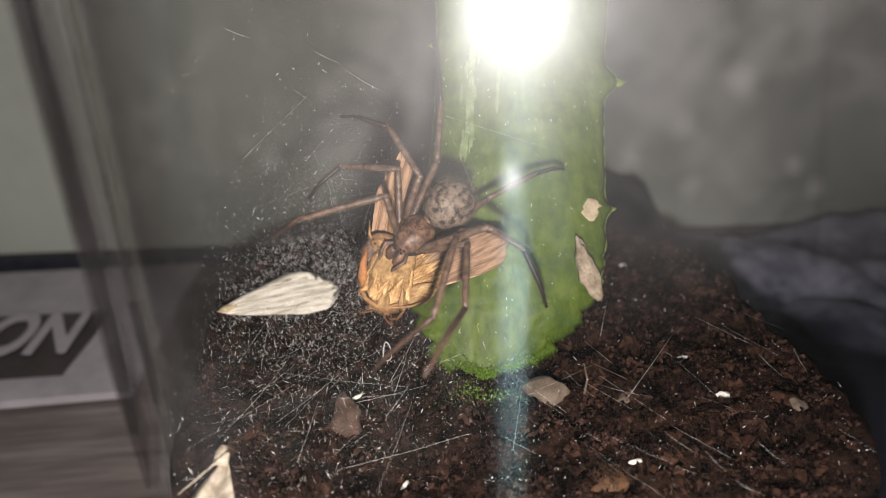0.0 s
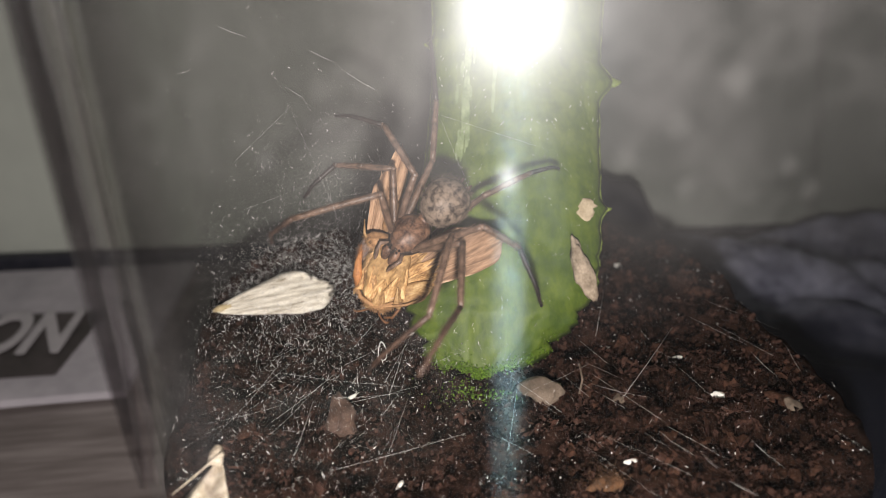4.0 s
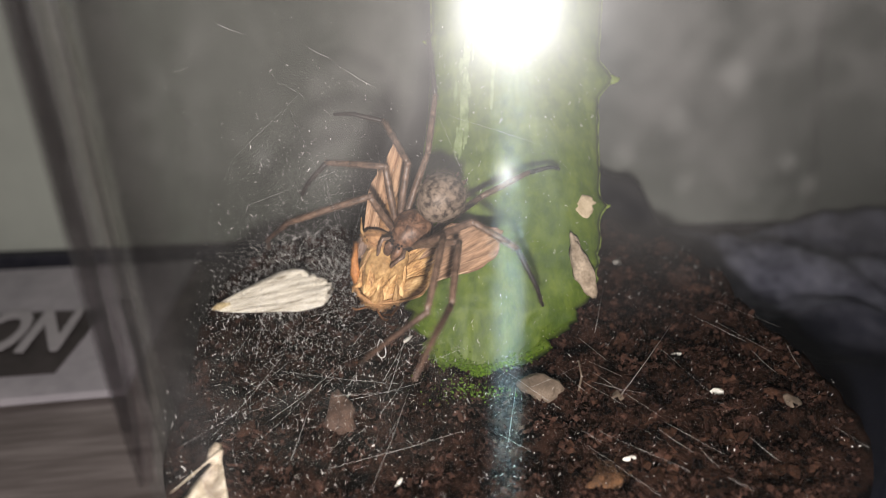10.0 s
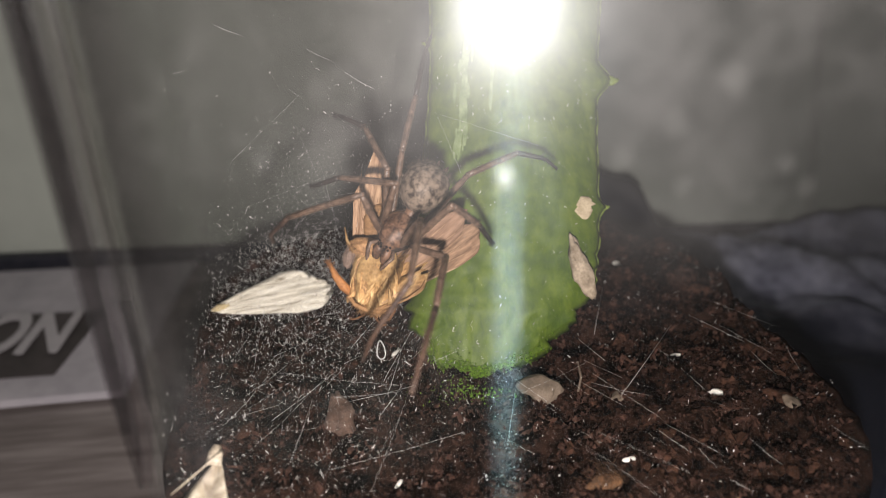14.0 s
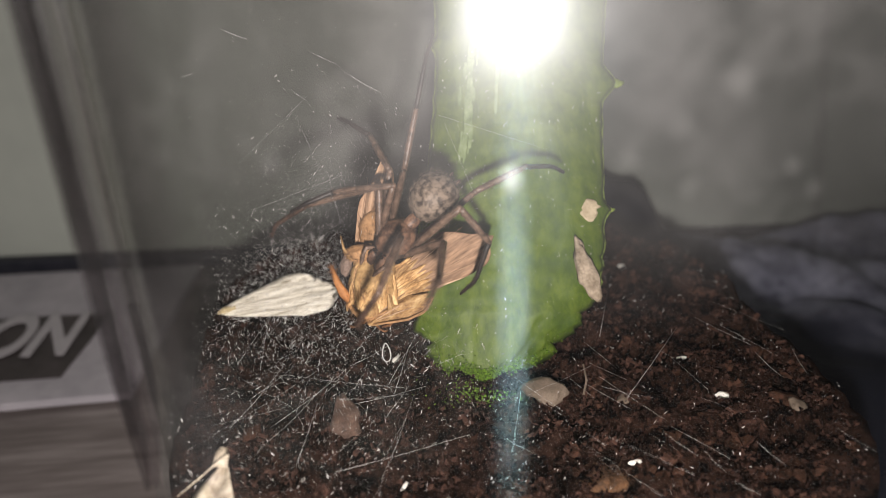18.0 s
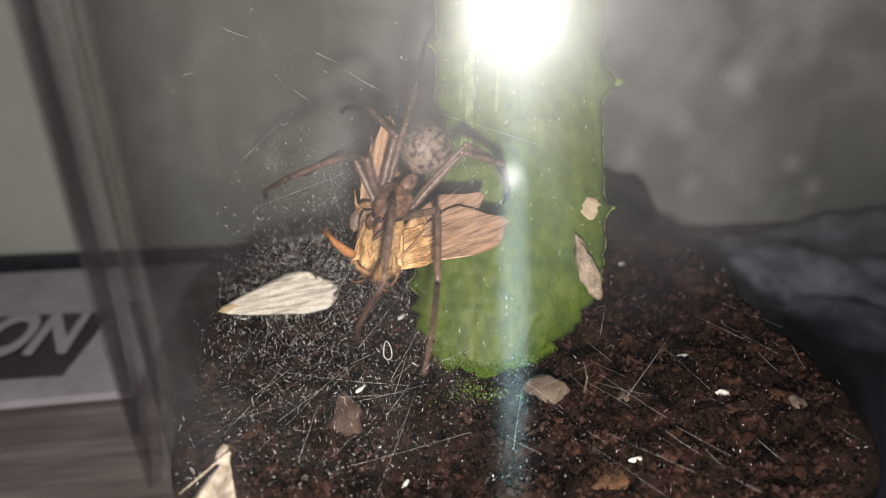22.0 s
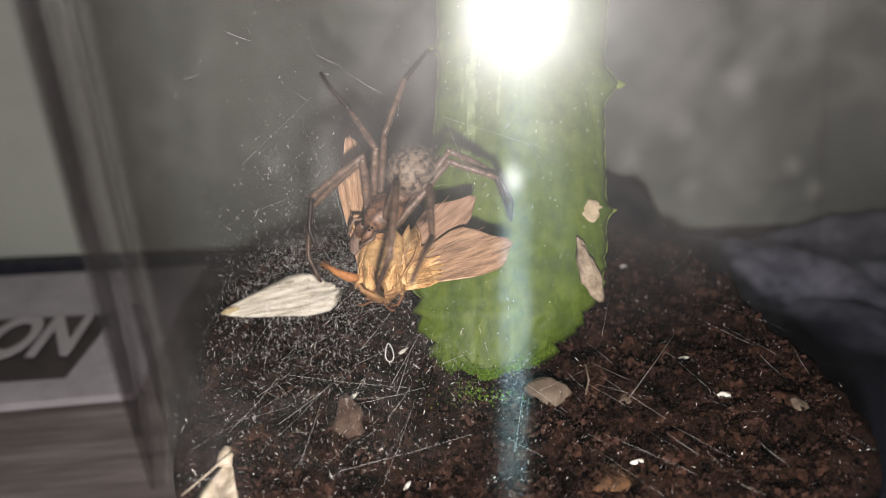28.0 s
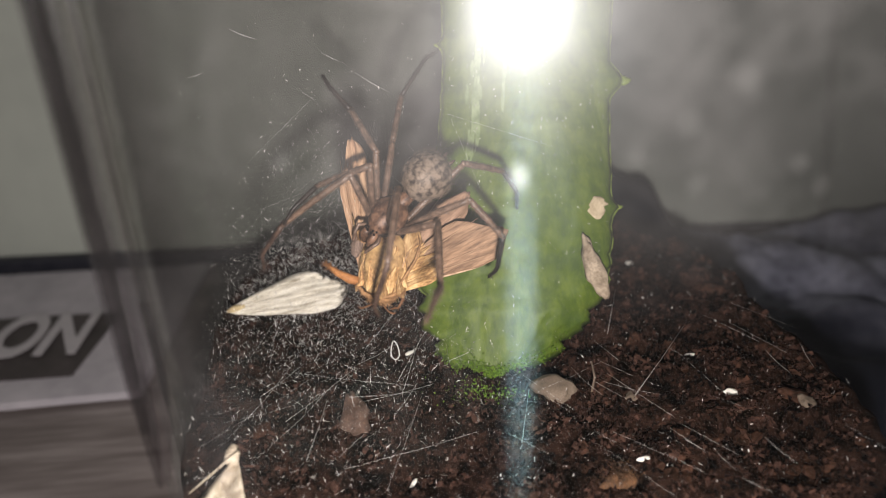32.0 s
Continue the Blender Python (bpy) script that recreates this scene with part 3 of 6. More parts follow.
def sheet(bm, corners, z, thick, cols=10, wave=0.0004):
    """A flat sheet over four corners, with a slight wave and real thickness."""
    a, b, c, d = [Vector((*p, 0)) for p in corners]
    grid = []
    for s in (1, 0):
        lay = []
        for i in range(cols + 1):
            for j in range(cols + 1):
                u, v = i / cols, j / cols
                p = (a * (1 - u) + b * u) * (1 - v) + (d * (1 - u) + c * u) * v
                p.z = z + s * thick + wave * (1 + noise.noise(p * 60))
                lay.append(bm.verts.new(p))
        grid.append(lay)
    n = cols + 1
    for i in range(cols):
        for j in range(cols):
            q = [i * n + j, (i + 1) * n + j, (i + 1) * n + j + 1, i * n + j + 1]
            bm.faces.new([grid[0][k] for k in q])
            bm.faces.new([grid[1][k] for k in reversed(q)])
    rim = [i * n for i in range(n)] + [cols * n + j for j in range(1, n)] + [i * n + cols for i in range(cols - 1, -1, -1)] + [j for j in range(cols - 1, 0, -1)]
    for k in range(len(rim)):
        p, q = rim[k], rim[(k + 1) % len(rim)]
        bm.faces.new((grid[0][q], grid[0][p], grid[1][p], grid[1][q]))
    return bm


bm = sheet(bmesh.new(), ((-0.12, -0.0053), (0.050, 0.0055), (0.052, 0.060), (-0.12, 0.056)), 0.0, 0.0018)
part("paper_sheet", bm, M_PAPER, paper, smooth=False)
bm = sheet(bmesh.new(), ((-0.12, 0.0095), (0.0345, 0.0115), (0.0365, 0.0360), (-0.12, 0.0340)), 0.0019, 0.0003)
part("printed_band", bm, M_PRINT, paper, "dark printed band", smooth=False)


def letters(text, m, size, parent, material, label):
    cu = bpy.data.curves.new("lettering", "FONT")
    cu.body, cu.size, cu.extrude, cu.offset = text, size, 0.00012, 0.0007
    cu.materials.append(material)
    tmp = bpy.data.objects.new("lettering", cu)
    scene.collection.objects.link(tmp)
    dg = bpy.context.evaluated_depsgraph_get()
    dg.update()
    me = bpy.data.meshes.new_from_object(tmp.evaluated_get(dg))
    bpy.data.objects.remove(tmp)
    ob = new("lettering", me)
    ob.parent = parent
    ob.matrix_local = m
    return tagged(ob, label)


letters("ON", pose(0.0118, 0.0195, 0.0031) @ Matrix.Diagonal((0.56, 1, 1, 1)), 0.0235, paper, M_PRINT_PALE, "pale capital letters")

# dark blue cloth behind the other side of the tub
def cloth_height(x, y):
    """Height of the crumpled cloth over the table: low folds, and one heap pushed up behind the tub."""
    q = Vector((x, y, 0))
    fold = 0.6 + noise.noise(Vector((x * 30, y * 45, 3))) + 0.45 * noise.noise(Vector((x * 75 + y * 40, y * 75, 8))) + 0.22 * noise.noise(q * 190)
    heap = math.exp(-abs((x - 0.054) / 0.024) ** 2.6 - ((y - 0.153) / 0.011) ** 2)
    return max(0.002, 0.003 + 0.008 * fold + heap * (0.021 + 0.008 * noise.noise(Vector((x * 160, y * 60, 4)))))


bm = bmesh.new()
NX, NY = 76, 60
vs = {}
for i in range(NX + 1):
    for j in range(NY + 1):
        x, y = 0.044 + 0.236 * i / NX, 0.02 + 0.1455 * j / NY
        if x < 0.069 and y < 0.136:
            continue
        y -= max(0.0, 0.0507 * (x - 0.16))
        rim = i in (0, NX) or j in (0, NY) or (x < 0.0725 and y < 0.136) or (x < 0.069 and y < 0.1385)
        vs[i, j] = bm.verts.new((x + 0.002 * noise.noise(Vector((y * 40, 1, 1))), y, TABLE + (0.0002 if rim else cloth_height(x, y))))
for i in range(NX):
    for j in range(NY):
        k = [(i, j), (i + 1, j), (i + 1, j + 1), (i, j + 1)]
        if all(q in vs for q in k):
            bm.faces.new([vs[q] for q in k])
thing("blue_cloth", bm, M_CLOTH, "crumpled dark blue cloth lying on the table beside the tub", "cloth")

# ---- the tub ----
X0, X1, Y0, Y1, RAD = -0.0258, 0.0645, 0.0380, 0.130, 0.032


def outline(inset, n=14):
    """Corners of the rounded square footprint, counter-clockwise."""
    r = RAD - inset
    out = []
    for cx, cy, a0 in ((X1 - RAD, Y0 + RAD, -90), (X1 - RAD, Y1 - RAD, 0), (X0 + RAD, Y1 - RAD, 90), (X0 + RAD, Y0 + RAD, 180)):
        for k in range(n + 1):
            a = radians(a0 + 90 * k / n)
            out.append((cx + r * math.cos(a), cy + r * math.sin(a)))
    return out


def loft(bm, rings):
    rs = [[bm.verts.new(p) for p in ring] for ring in rings]
    n = len(rs[0])
    for i in range(len(rs) - 1):
        for k in range(n):
            bm.faces.new((rs[i][k], rs[i][(k + 1) % n], rs[i + 1][(k + 1) % n], rs[i + 1][k]))
    return rs


tub = empty("plastic_tub", pose(0, 0, TABLE), "clear scuffed plastic tub with rounded corners, part filled with soil", "tub")
bm = bmesh.new()
H = 0.112
up = (0.0005, 0.0012, 0.03, 0.043, 0.06, 0.09, H - 0.001, H)
rings = [[(x, y, z) for x, y in outline(0.0)] for z in up]
rings += [[(x, y, z) for x, y in outline(0.0011)] for z in (H, H - 0.001, 0.06, 0.043, 0.03, 0.0025, 0.0018)]
loft(bm, rings)
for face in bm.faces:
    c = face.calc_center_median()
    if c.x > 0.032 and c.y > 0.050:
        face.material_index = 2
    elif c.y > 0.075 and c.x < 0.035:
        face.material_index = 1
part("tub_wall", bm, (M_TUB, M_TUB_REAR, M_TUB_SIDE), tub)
bm = bmesh.new()
o = outline(0.0011)
low, top = [bm.verts.new((x, y, 0.0)) for x, y in o], [bm.verts.new((x, y, 0.0016)) for x, y in o]
bm.faces.new(list(reversed(low)))
bm.faces.new(top)
for k in range(len(o)):
    bm.faces.new((low[k], low[(k + 1) % len(o)], top[(k + 1) % len(o)], top[k]))
part("tub_floor", bm, M_TUB, tub, smooth=False)
bm = bmesh.new()
loft(bm, [[(x, y, H - 0.004) for x, y in outline(-0.0002)], [(x, y, H - 0.004) for x, y in outline(-0.0025)],
          [(x, y, H + 0.001) for x, y in outline(-0.0025)], [(x, y, H + 0.001) for x, y in outline(0.0012)]])
part("rim", bm, M_TUB, tub, "thicker rolled rim")


def edge_strip(a0, a1, out, inn, material, label, heights=((0.041, 0.05), (0.050, 0.7), (0.058, 1.0), (0.08, 1.0), (0.107, 1.0))):
    """An upright tinted strip added at the rounded front corner, drawn in to a point where it ends."""
    bm = bmesh.new()
    cx, cy = X0 + RAD, Y0 + RAD
    n = 8
    mid, rings = (a0 + a1) / 2, []
    for z, k in heights:
        lo, hi = mid + (a0 - mid) * k, mid + (a1 - mid) * k
        arc = [(RAD + out, lo + (hi - lo) * q / n) for q in range(n + 1)] + [(RAD + inn, hi - (hi - lo) * q / n) for q in range(n + 1)]
        rings.append([(cx + r * math.cos(radians(a)), cy + r * math.sin(radians(a)), z) for r, a in arc])
    loft(bm, rings)
    part("corner_edge_strip", bm, material, tub, label)


# tinted strips stand in for the dark bands refraction makes in the corner
edge_strip(190, 207, 0.0010, 0.0002, M_EDGE, "dark tinted strip added along the thick plastic corner")
edge_strip(203, 224, 0.0008, 0.0002, M_EDGE_THIN, "dark tinted strip added along the thick plastic corner")
edge_strip(206, 221, 0.0014, 0.0010, M_EDGE, "dark tinted strip added along the thick plastic corner")
# one strip between them is hazed pale
edge_strip(209.0, 219.5, -0.0013, -0.0016, M_HAZED, "pale hazed strip of the corner")
edge_strip(221.2, 237.5, -0.0013, -0.0014, M_EDGE_FADE, "dark tint added to the corner, fading out")
bm = bmesh.new()
rings = []
for z in (0.044, 0.107):
    y = 0.0798 + 0.283 * (z - 0.0476)
    rings.append([(X1 - 0.0013, y - 0.0026, z), (X1 - 0.0013, y + 0.0026, z), (X1 - 0.0014, y + 0.0026, z), (X1 - 0.0014, y - 0.0026, z)])
loft(bm, rings)
part("side_rib", bm, M_SEAM, tub, "faint dark upright seam in the plastic")
# an added lens-shaped facet on the front, tilted upwards to mirror the torch
bm = bmesh.new()
rim, flat = [], []
for k in range(28):
    a = 2 * math.pi * k / 28
    x, z = 0.00090 * math.cos(a), 0.00165 * math.sin(a)
    rim.append(bm.verts.new((0.0090 + x, Y0 - 0.00048 + 0.2155 * z - 0.2070 * x + x * x / 0.12 + z * z / 0.25, 0.0761 + z)))
    flat.append(bm.verts.new((0.0090 + x, Y0 - 0.00001, 0.0761 + z)))
inner = [bm.verts.new((0.0090 + (v.co.x - 0.0090) * 0.5, Y0 - 0.00048 + 0.2155 * (v.co.z - 0.0761) * 0.5 - 0.2070 * (v.co.x - 0.0090) * 0.5, 0.0761 + (v.co.z - 0.0761) * 0.5)) for v in rim]
bm.faces.new(inner)
for k in range(28):
    q = (k + 1) % 28
    bm.faces.new((inner[k], rim[k], rim[q], inner[q]))
    bm.faces.new((rim[k], flat[k], flat[q], rim[q]))
bmesh.ops.recalc_face_normals(bm, faces=bm.faces[:])
part("glare_facet", bm, M_GLARE_FACET, tub, "small tilted facet added to make a second torch glare")


for piece in tub.children:
    piece.visible_shadow = False


# ---- soil ----
def inside(x, y, inset):
    r = RAD - inset
    cx = min(max(x, X0 + RAD), X1 - RAD)
    cy = min(max(y, Y0 + RAD), Y1 - RAD)
    return (x - cx) ** 2 + (y - cy) ** 2 < r * r


def ground(x, y):
    """Height of the soil."""
    p = Vector((x, y, 0))
    return 0.0016 * noise.noise(p * 55) + 0.0021 * noise.noise(p * 210 + Vector((7, 1, 2))) + 0.0005 * noise.noise(p * 700)


rnd = random.Random(4)
soil = empty("soil_bed", pose(0, 0, 0), "dark brown crumbly potting soil filling the lower tub", "soil")
bm = bmesh.new()
o = []
for (xa, ya), (xb, yb) in zip(outline(0.0014, 24), outline(0.0014, 24)[1:] + outline(0.0014, 24)[:1]):
    n = max(1, int(math.hypot(xb - xa, yb - ya) / 0.0012))
    o += [(xa + (xb - xa) * k / n, ya + (yb - ya) * k / n) for k in range(n)]
cx0, cy0 = (X0 + X1) / 2, (Y0 + Y1) / 2
rings = []
for i in range(60):
    s = 1 - (i / 60) ** 1.0
    rings.append([(cx0 + (x - cx0) * s, cy0 + (y - cy0) * s, ground(cx0 + (x - cx0) * s, cy0 + (y - cy0) * s)) for x, y in o])
side = [[(x, y, TABLE + 0.0020) for x, y in o]]
rs = loft(bm, side + rings)
bm.faces.new(rs[-1])
bm.faces.new(list(reversed(rs[0])))
part("soil_body", bm, M_SOIL, soil)
bm = bmesh.new()
for _ in range(40000):
    x, y = rnd.uniform(X0, X1), rnd.uniform(Y0 + 0.004, Y1)
    if inside(x, y, 0.0026):
        s = rnd.choice((0.00008, 0.00012, 0.00018, 0.00026, 0.00034, 0.00045) if rnd.random() < 0.15 + 8 * max(0, x) else (0.00008, 0.00012, 0.00018, 0.00026, 0.0004)) * rnd.uniform(0.6, 1.4)
        shard(bm, Vector((x, y, ground(x, y) + s * 0.3)), (s * rnd.uniform(1, 1.9), s * rnd.uniform(0.35, 1), s * rnd.uniform(0.25, 0.8)), rnd)
tagged(part("crumbs", bm, M_CRUMB, soil, smooth=False), kind="stuff")
bm = bmesh.new()
for _ in range(330):
    x, y = rnd.uniform(X0, X1), rnd.uniform(Y0 + 0.004, Y1)
    if inside(x, y, 0.003) and rnd.random() < 0.25 + 0.75 * (x > 0.03):
        s = rnd.choice((0.0003, 0.0005, 0.0008, 0.0012)) * rnd.uniform(0.8, 1.2)
        for _k in range(3):
            shard(bm, Vector((x + rnd.gauss(0, s * 0.5), y + rnd.gauss(0, s * 0.5), ground(x, y) + s * 0.2)), (s * rnd.uniform(0.4, 1), s * rnd.uniform(0.3, 0.8), s * 0.5), rnd)
tagged(part("rusty_fibres", bm, M_RUST, soil, "rust-brown bits of fibre", smooth=False), kind="stuff")

# ---- the fleshy leaf ----
leaf = empty("fleshy_leaf", pose(0, 0, 0), "thick green succulent leaf with toothed edges, standing in the soil", "leaf")
LB, LT = Vector((0.0184, 0.0772, -0.0005)), Vector((0.0294, 0.1255, 0.0645))
LX = Vector((0.990, -0.139, 0.0))
LU = (LT - LB).normalized()
LN = LU.cross(LX).normalized()
LLEN = (LT - LB).length


TEETH = ((1, 0.545, 1.0), (1, 0.30, 0.45), (1, 0.80, 0.8), (-1, 0.62, 0.40), (-1, 0.86, 0.7))


def leaf_half(v):
    """Half width of the leaf at v along it."""
    w = 0.0134 + 0.0005 * math.sin(v * 9)
    if v < 0.20:
        w *= math.sqrt(max(0.0, 1 - (1 - v / 0.20) ** 2)) * 0.97 + 0.03
    return w


def leaf_at(u, v, side):
    """A point of the leaf: u across from -1 to 1, v along, side 1 towards the window of the tub."""
    w = leaf_half(v)
    foot = max(0.0, 1 - v / 0.24)
    thick = 0.0026 * math.sqrt(max(0, 1 - abs(u) ** 2.4)) * min(1, 0.25 + v * 7)
    edge = 0.0003 * noise.noise(Vector((v * 40, u * 2, 5))) * abs(u)
    edge += (0.0019 * noise.noise(Vector((v * 40 + u * 2, u, 9))) + 0.0012 * noise.noise(Vector((v * 110, u * 3, 4)))) * min(1.0, foot * 2) * abs(u)
    for s, at, k in TEETH:
        if s * u > 0:
            edge += 0.0026 * k * max(0.0, 1 - abs(v - at) / (0.042 * k)) ** 1.35 * abs(u) ** 5
    rag = (0.0016 * noise.noise(Vector((u * 4.3, 2, 1))) + 0.0010 * noise.noise(Vector((u * 11, 3, 1)))) * foot
    p = LB + LU * (v * LLEN + rag) + LX * (u * (w + edge) + 0.0012 * math.sin(v * 3) - 0.0027 * foot ** 1.8) + LN * (0.0012 * u * u)
    return p + LN * (-side * thick + 0.00018 * noise.noise(Vector((u * 6, v * 50, side))))


def bloom(m, across, along):
    """Pale waxy streaks in the skin, drawn out along the leaf."""
    nt = m.node_tree
    tc = [n for n in nt.nodes if n.type == "TEX_COORD"][0]
    comb = nt.nodes.new("ShaderNodeCombineXYZ")
    for k, (way, size) in enumerate(((across, 420.0), (along, 62.0))):
        d = nt.nodes.new("ShaderNodeVectorMath")
        d.operation = "DOT_PRODUCT"
        d.inputs[1].default_value = way * size
        nt.links.new(tc.outputs["Object"], d.inputs[0])
        nt.links.new(d.outputs["Value"], comb.inputs[k])
    n = nt.nodes.new("ShaderNodeTexNoise")
    n.inputs["Scale"].default_value, n.inputs["Detail"].default_value = 1.0, 4
    nt.links.new(comb.outputs[0], n.inputs["Vector"])
    f = nt.nodes.new("ShaderNodeMapRange")
    f.inputs[1].default_value, f.inputs[2].default_value, f.inputs[4].default_value = 0.56, 0.80, 0.35
    nt.links.new(n.outputs[0], f.inputs[0])
    mx = nt.nodes.new("ShaderNodeMix")
    mx.data_type = "RGBA"
    mx.inputs[7].default_value = (0.22, 0.29, 0.085, 1)
    ramp = [q for q in nt.nodes if q.type == "VALTORGB"][0]
    nt.links.new(f.outputs[0], mx.inputs[0])
    nt.links.new(ramp.outputs[0], mx.inputs[6])
    nt.links.new(mx.outputs[2], nt.nodes["Principled BSDF"].inputs["Base Color"])


bloom(M_LEAF, LX, LU)
bm = bmesh.new()
NU, NV = 40, 150
front = [[bm.verts.new(leaf_at(-1 + 2 * i / NU, j / NV, 1)) for i in range(NU + 1)] for j in range(NV + 1)]
back = [[front[j][0]] + [bm.verts.new(leaf_at(-1 + 2 * i / NU, j / NV, -1)) for i in range(1, NU)] + [front[j][NU]] for j in range(NV + 1)]
for j in range(NV):
    for i in range(NU):
        bm.faces.new((front[j][i], front[j][i + 1], front[j + 1][i + 1], front[j + 1][i]))
        bm.faces.new((back[j][i + 1], back[j][i], back[j + 1][i], back[j + 1][i + 1]))
bm.faces.new([front[NV][i] for i in range(NU + 1)] + [back[NV][i] for i in range(NU - 1, 0, -1)])
bmesh.ops.recalc_face_normals(bm, faces=bm.faces[:])
part("blade", bm, M_LEAF, leaf)
for u, v, k in TEETH:
    bm = bmesh.new()
    p = leaf_at(u, v, 0)
    tube(bm, [p - LX * u * 0.0009 * k, p - LX * u * 0.0003 * k, p + LX * u * 0.0002 * k, p + LX * u * 0.0007 * k + LU * 0.0002],
         [0.0008 * k, 0.0008 * k, 0.0005 * k, 0.0002], 10)
    for vert in bm.verts:
        off = (vert.co - p).dot(LN)
        vert.co -= LN * (off * 0.5)
    part("tooth", bm, M_TOOTH, leaf, "paler pointed tooth")
for u in (-1, 1):
    bm = bmesh.new()
    tube(bm, [leaf_at(u * 0.995, 0.14 + 0.85 * k / 120, 0) for k in range(121)], 0.00013, 6)
    part("margin", bm, M_TOOTH, leaf, "paler horny edge of the leaf")


def patch(name, u0, u1, v0, v1, material, label, rag=0.3, lift=0.00012):
    """A thin ragged patch lying on the front of the leaf."""
    bm = bmesh.new()
    n = 12
    g = []
    for j in range(n + 1):
        row = []
        for i in range(n + 1):
            a, b = i / n, j / n
            k = math.sin(math.pi * b) ** 0.5 * (1 + rag * noise.noise(Vector((a * 3, b * 7, u0 * 9))))
            u = (u0 + u1) / 2 + (a - 0.5) * (u1 - u0) * k
            e = max(abs(a - 0.5), abs(b - 0.5)) * 2
            row.append(bm.verts.new(leaf_at(u, v0 + (v1 - v0) * b, 1) - LN * (lift * (1 if e < 0.95 else -1.5))))
        g.append(row)
    for j in range(n):
        for i in range(n):
            bm.faces.new((g[j][i], g[j][i + 1], g[j + 1][i + 1], g[j + 1][i]))
    return part(name, bm, material, leaf, label)


rnd = random.Random(77)
for _ in range(44):
    u, v = rnd.gauss(-0.575, 0.030), rnd.uniform(0.37, 0.60)
    patch("waxy_streak", u - rnd.uniform(0.008, 0.030), u + rnd.uniform(0.008, 0.030), v, v + rnd.uniform(0.025, 0.075), M_WAX, "pale waxy streak on the skin", 1.1, 0.00004)
patch("waxy_streak", -0.30, -0.25, 0.46, 0.60, M_WAX, "pale waxy streak on the skin", 0.9, 0.00006)
patch("dry_scar", 0.71, 0.89, 0.270, 0.316, M_SCAR, "dry beige scar on the edge", 0.9, 0.0004)

# soft green growth round the foot of the leaf
bm = bmesh.new()
rnd = random.Random(8)
for _ in range(1500):
    u = rnd.uniform(-1, 1)
    p = leaf_at(u, abs(rnd.gauss(0, 0.016)) * (0.4 + 1.5 * u * u), 1)
    p = p - LN * rnd.uniform(0, 0.0007) + Vector((rnd.gauss(0, 0.0004), 0, rnd.gauss(-0.0002, 0.0004)))
    s = rnd.uniform(0.00006, 0.0002)
    shard(bm, p, (s, s * rnd.uniform(0.4, 1), s * rnd.uniform(0.4, 1.6)), rnd)
for _ in range(260):
    x, y = rnd.gauss(0.0145, 0.0028), rnd.gauss(0.0728, 0.0013)
    s = rnd.uniform(0.00005, 0.00017)
    shard(bm, Vector((x, y, ground(x, y) + rnd.uniform(0.0001, 0.0007))), (s, s * rnd.uniform(0.4, 1), s * rnd.uniform(0.4, 1.6)), rnd)
moss = thing("moss", bm, M_MOSS, "soft bright green moss round the foot of the leaf", "moss", False, kind="stuff")

# a dried husk hanging at the leaf's edge
bm = bmesh.new()
blob(bm, (0, 0, 0), (0.0013, 0.0006, 0.0042), 20, 18, 0.32, 2.4, lambda c: Vector((c.x * (1 - 0.25 * c.z) + 0.3 * c.z * c.z, c.y, c.z * (1.1 - 0.2 * c.x * c.x))))
h = thing("dry_husk", bm, M_DRYHUSK, "dry beige husk clinging to the edge of the green leaf", "husk")
h.matrix_world = pose(0.0310, 0.0820, 0.0131, -38, -22, -8)

# ---- litter on the soil ----


def wing_mesh(length, width, material, ribs, pleat, curl, seed, scallop=0.0, point=0.55, blunt=0.80):
    """A wing from its root at the origin along +X: veined, pleated, with real thickness."""
    bm = bmesh.new()
    nu, nv = 30, 22
    lay = []
    for s in (1, -1):
        g = []
        for i in range(nu + 1):
            row = []
            u = i / nu
            w = width * (0.10 + 0.90 * min(1, u / 0.72) ** 0.75) * (1 if u < blunt else math.sqrt(max(0, 1 - ((u - blunt) / (1.015 - blunt)) ** 2)))
            for j in range(nv + 1):
                v = -1 + 2 * j / nv
                vv = v * w * 0.5 + (point - 0.5) * width * u * (1 - u * 0.4)
                x = length * u * (1 - 0.13 * (v + 0.4) ** 2 * u) + scallop * length * math.sin(v * ribs * 1.6) * u ** 6
                z = pleat * math.sin(v * ribs + seed) * (0.3 + u) + curl * (v * v) * u + 0.10 * width * u * noise.noise(Vector((u * 3, v * 2, seed)))
                row.append(bm.verts.new((x, vv, z + s * 0.00006)))
            g.append(row)
        lay.append(g)
    for i in range(nu):
        for j in range(nv):
            bm.faces.new((lay[0][i][j], lay[0][i + 1][j], lay[0][i + 1][j + 1], lay[0][i][j + 1]))
            bm.faces.new((lay[1][i][j + 1], lay[1][i + 1][j + 1], lay[1][i + 1][j], lay[1][i][j]))
    rim = [(i, 0) for i in range(nu + 1)] + [(nu, j) for j in range(1, nv + 1)] + [(i, nv) for i in range(nu - 1, -1, -1)] + [(0, j) for j in range(nv - 1, 0, -1)]
    for k in range(len(rim)):
        (a, b), (c, d) = rim[k], rim[(k + 1) % len(rim)]
        bm.faces.new((lay[0][c][d], lay[0][a][b], lay[1][a][b], lay[1][c][d]))
    return bm


pale = empty("fallen_wing", pose(-0.0221, 0.0955, 0.0026, 30, -4, 10), "bleached cream moth wing lying on the soil", "wing")
part("wing_blade", wing_mesh(0.0179, 0.0080, M_PALEWING, 17, 0.00009, -0.0006, 1.0, 0.030, 0.60, 0.93), M_PALEWING, pale)
bm = bmesh.new()
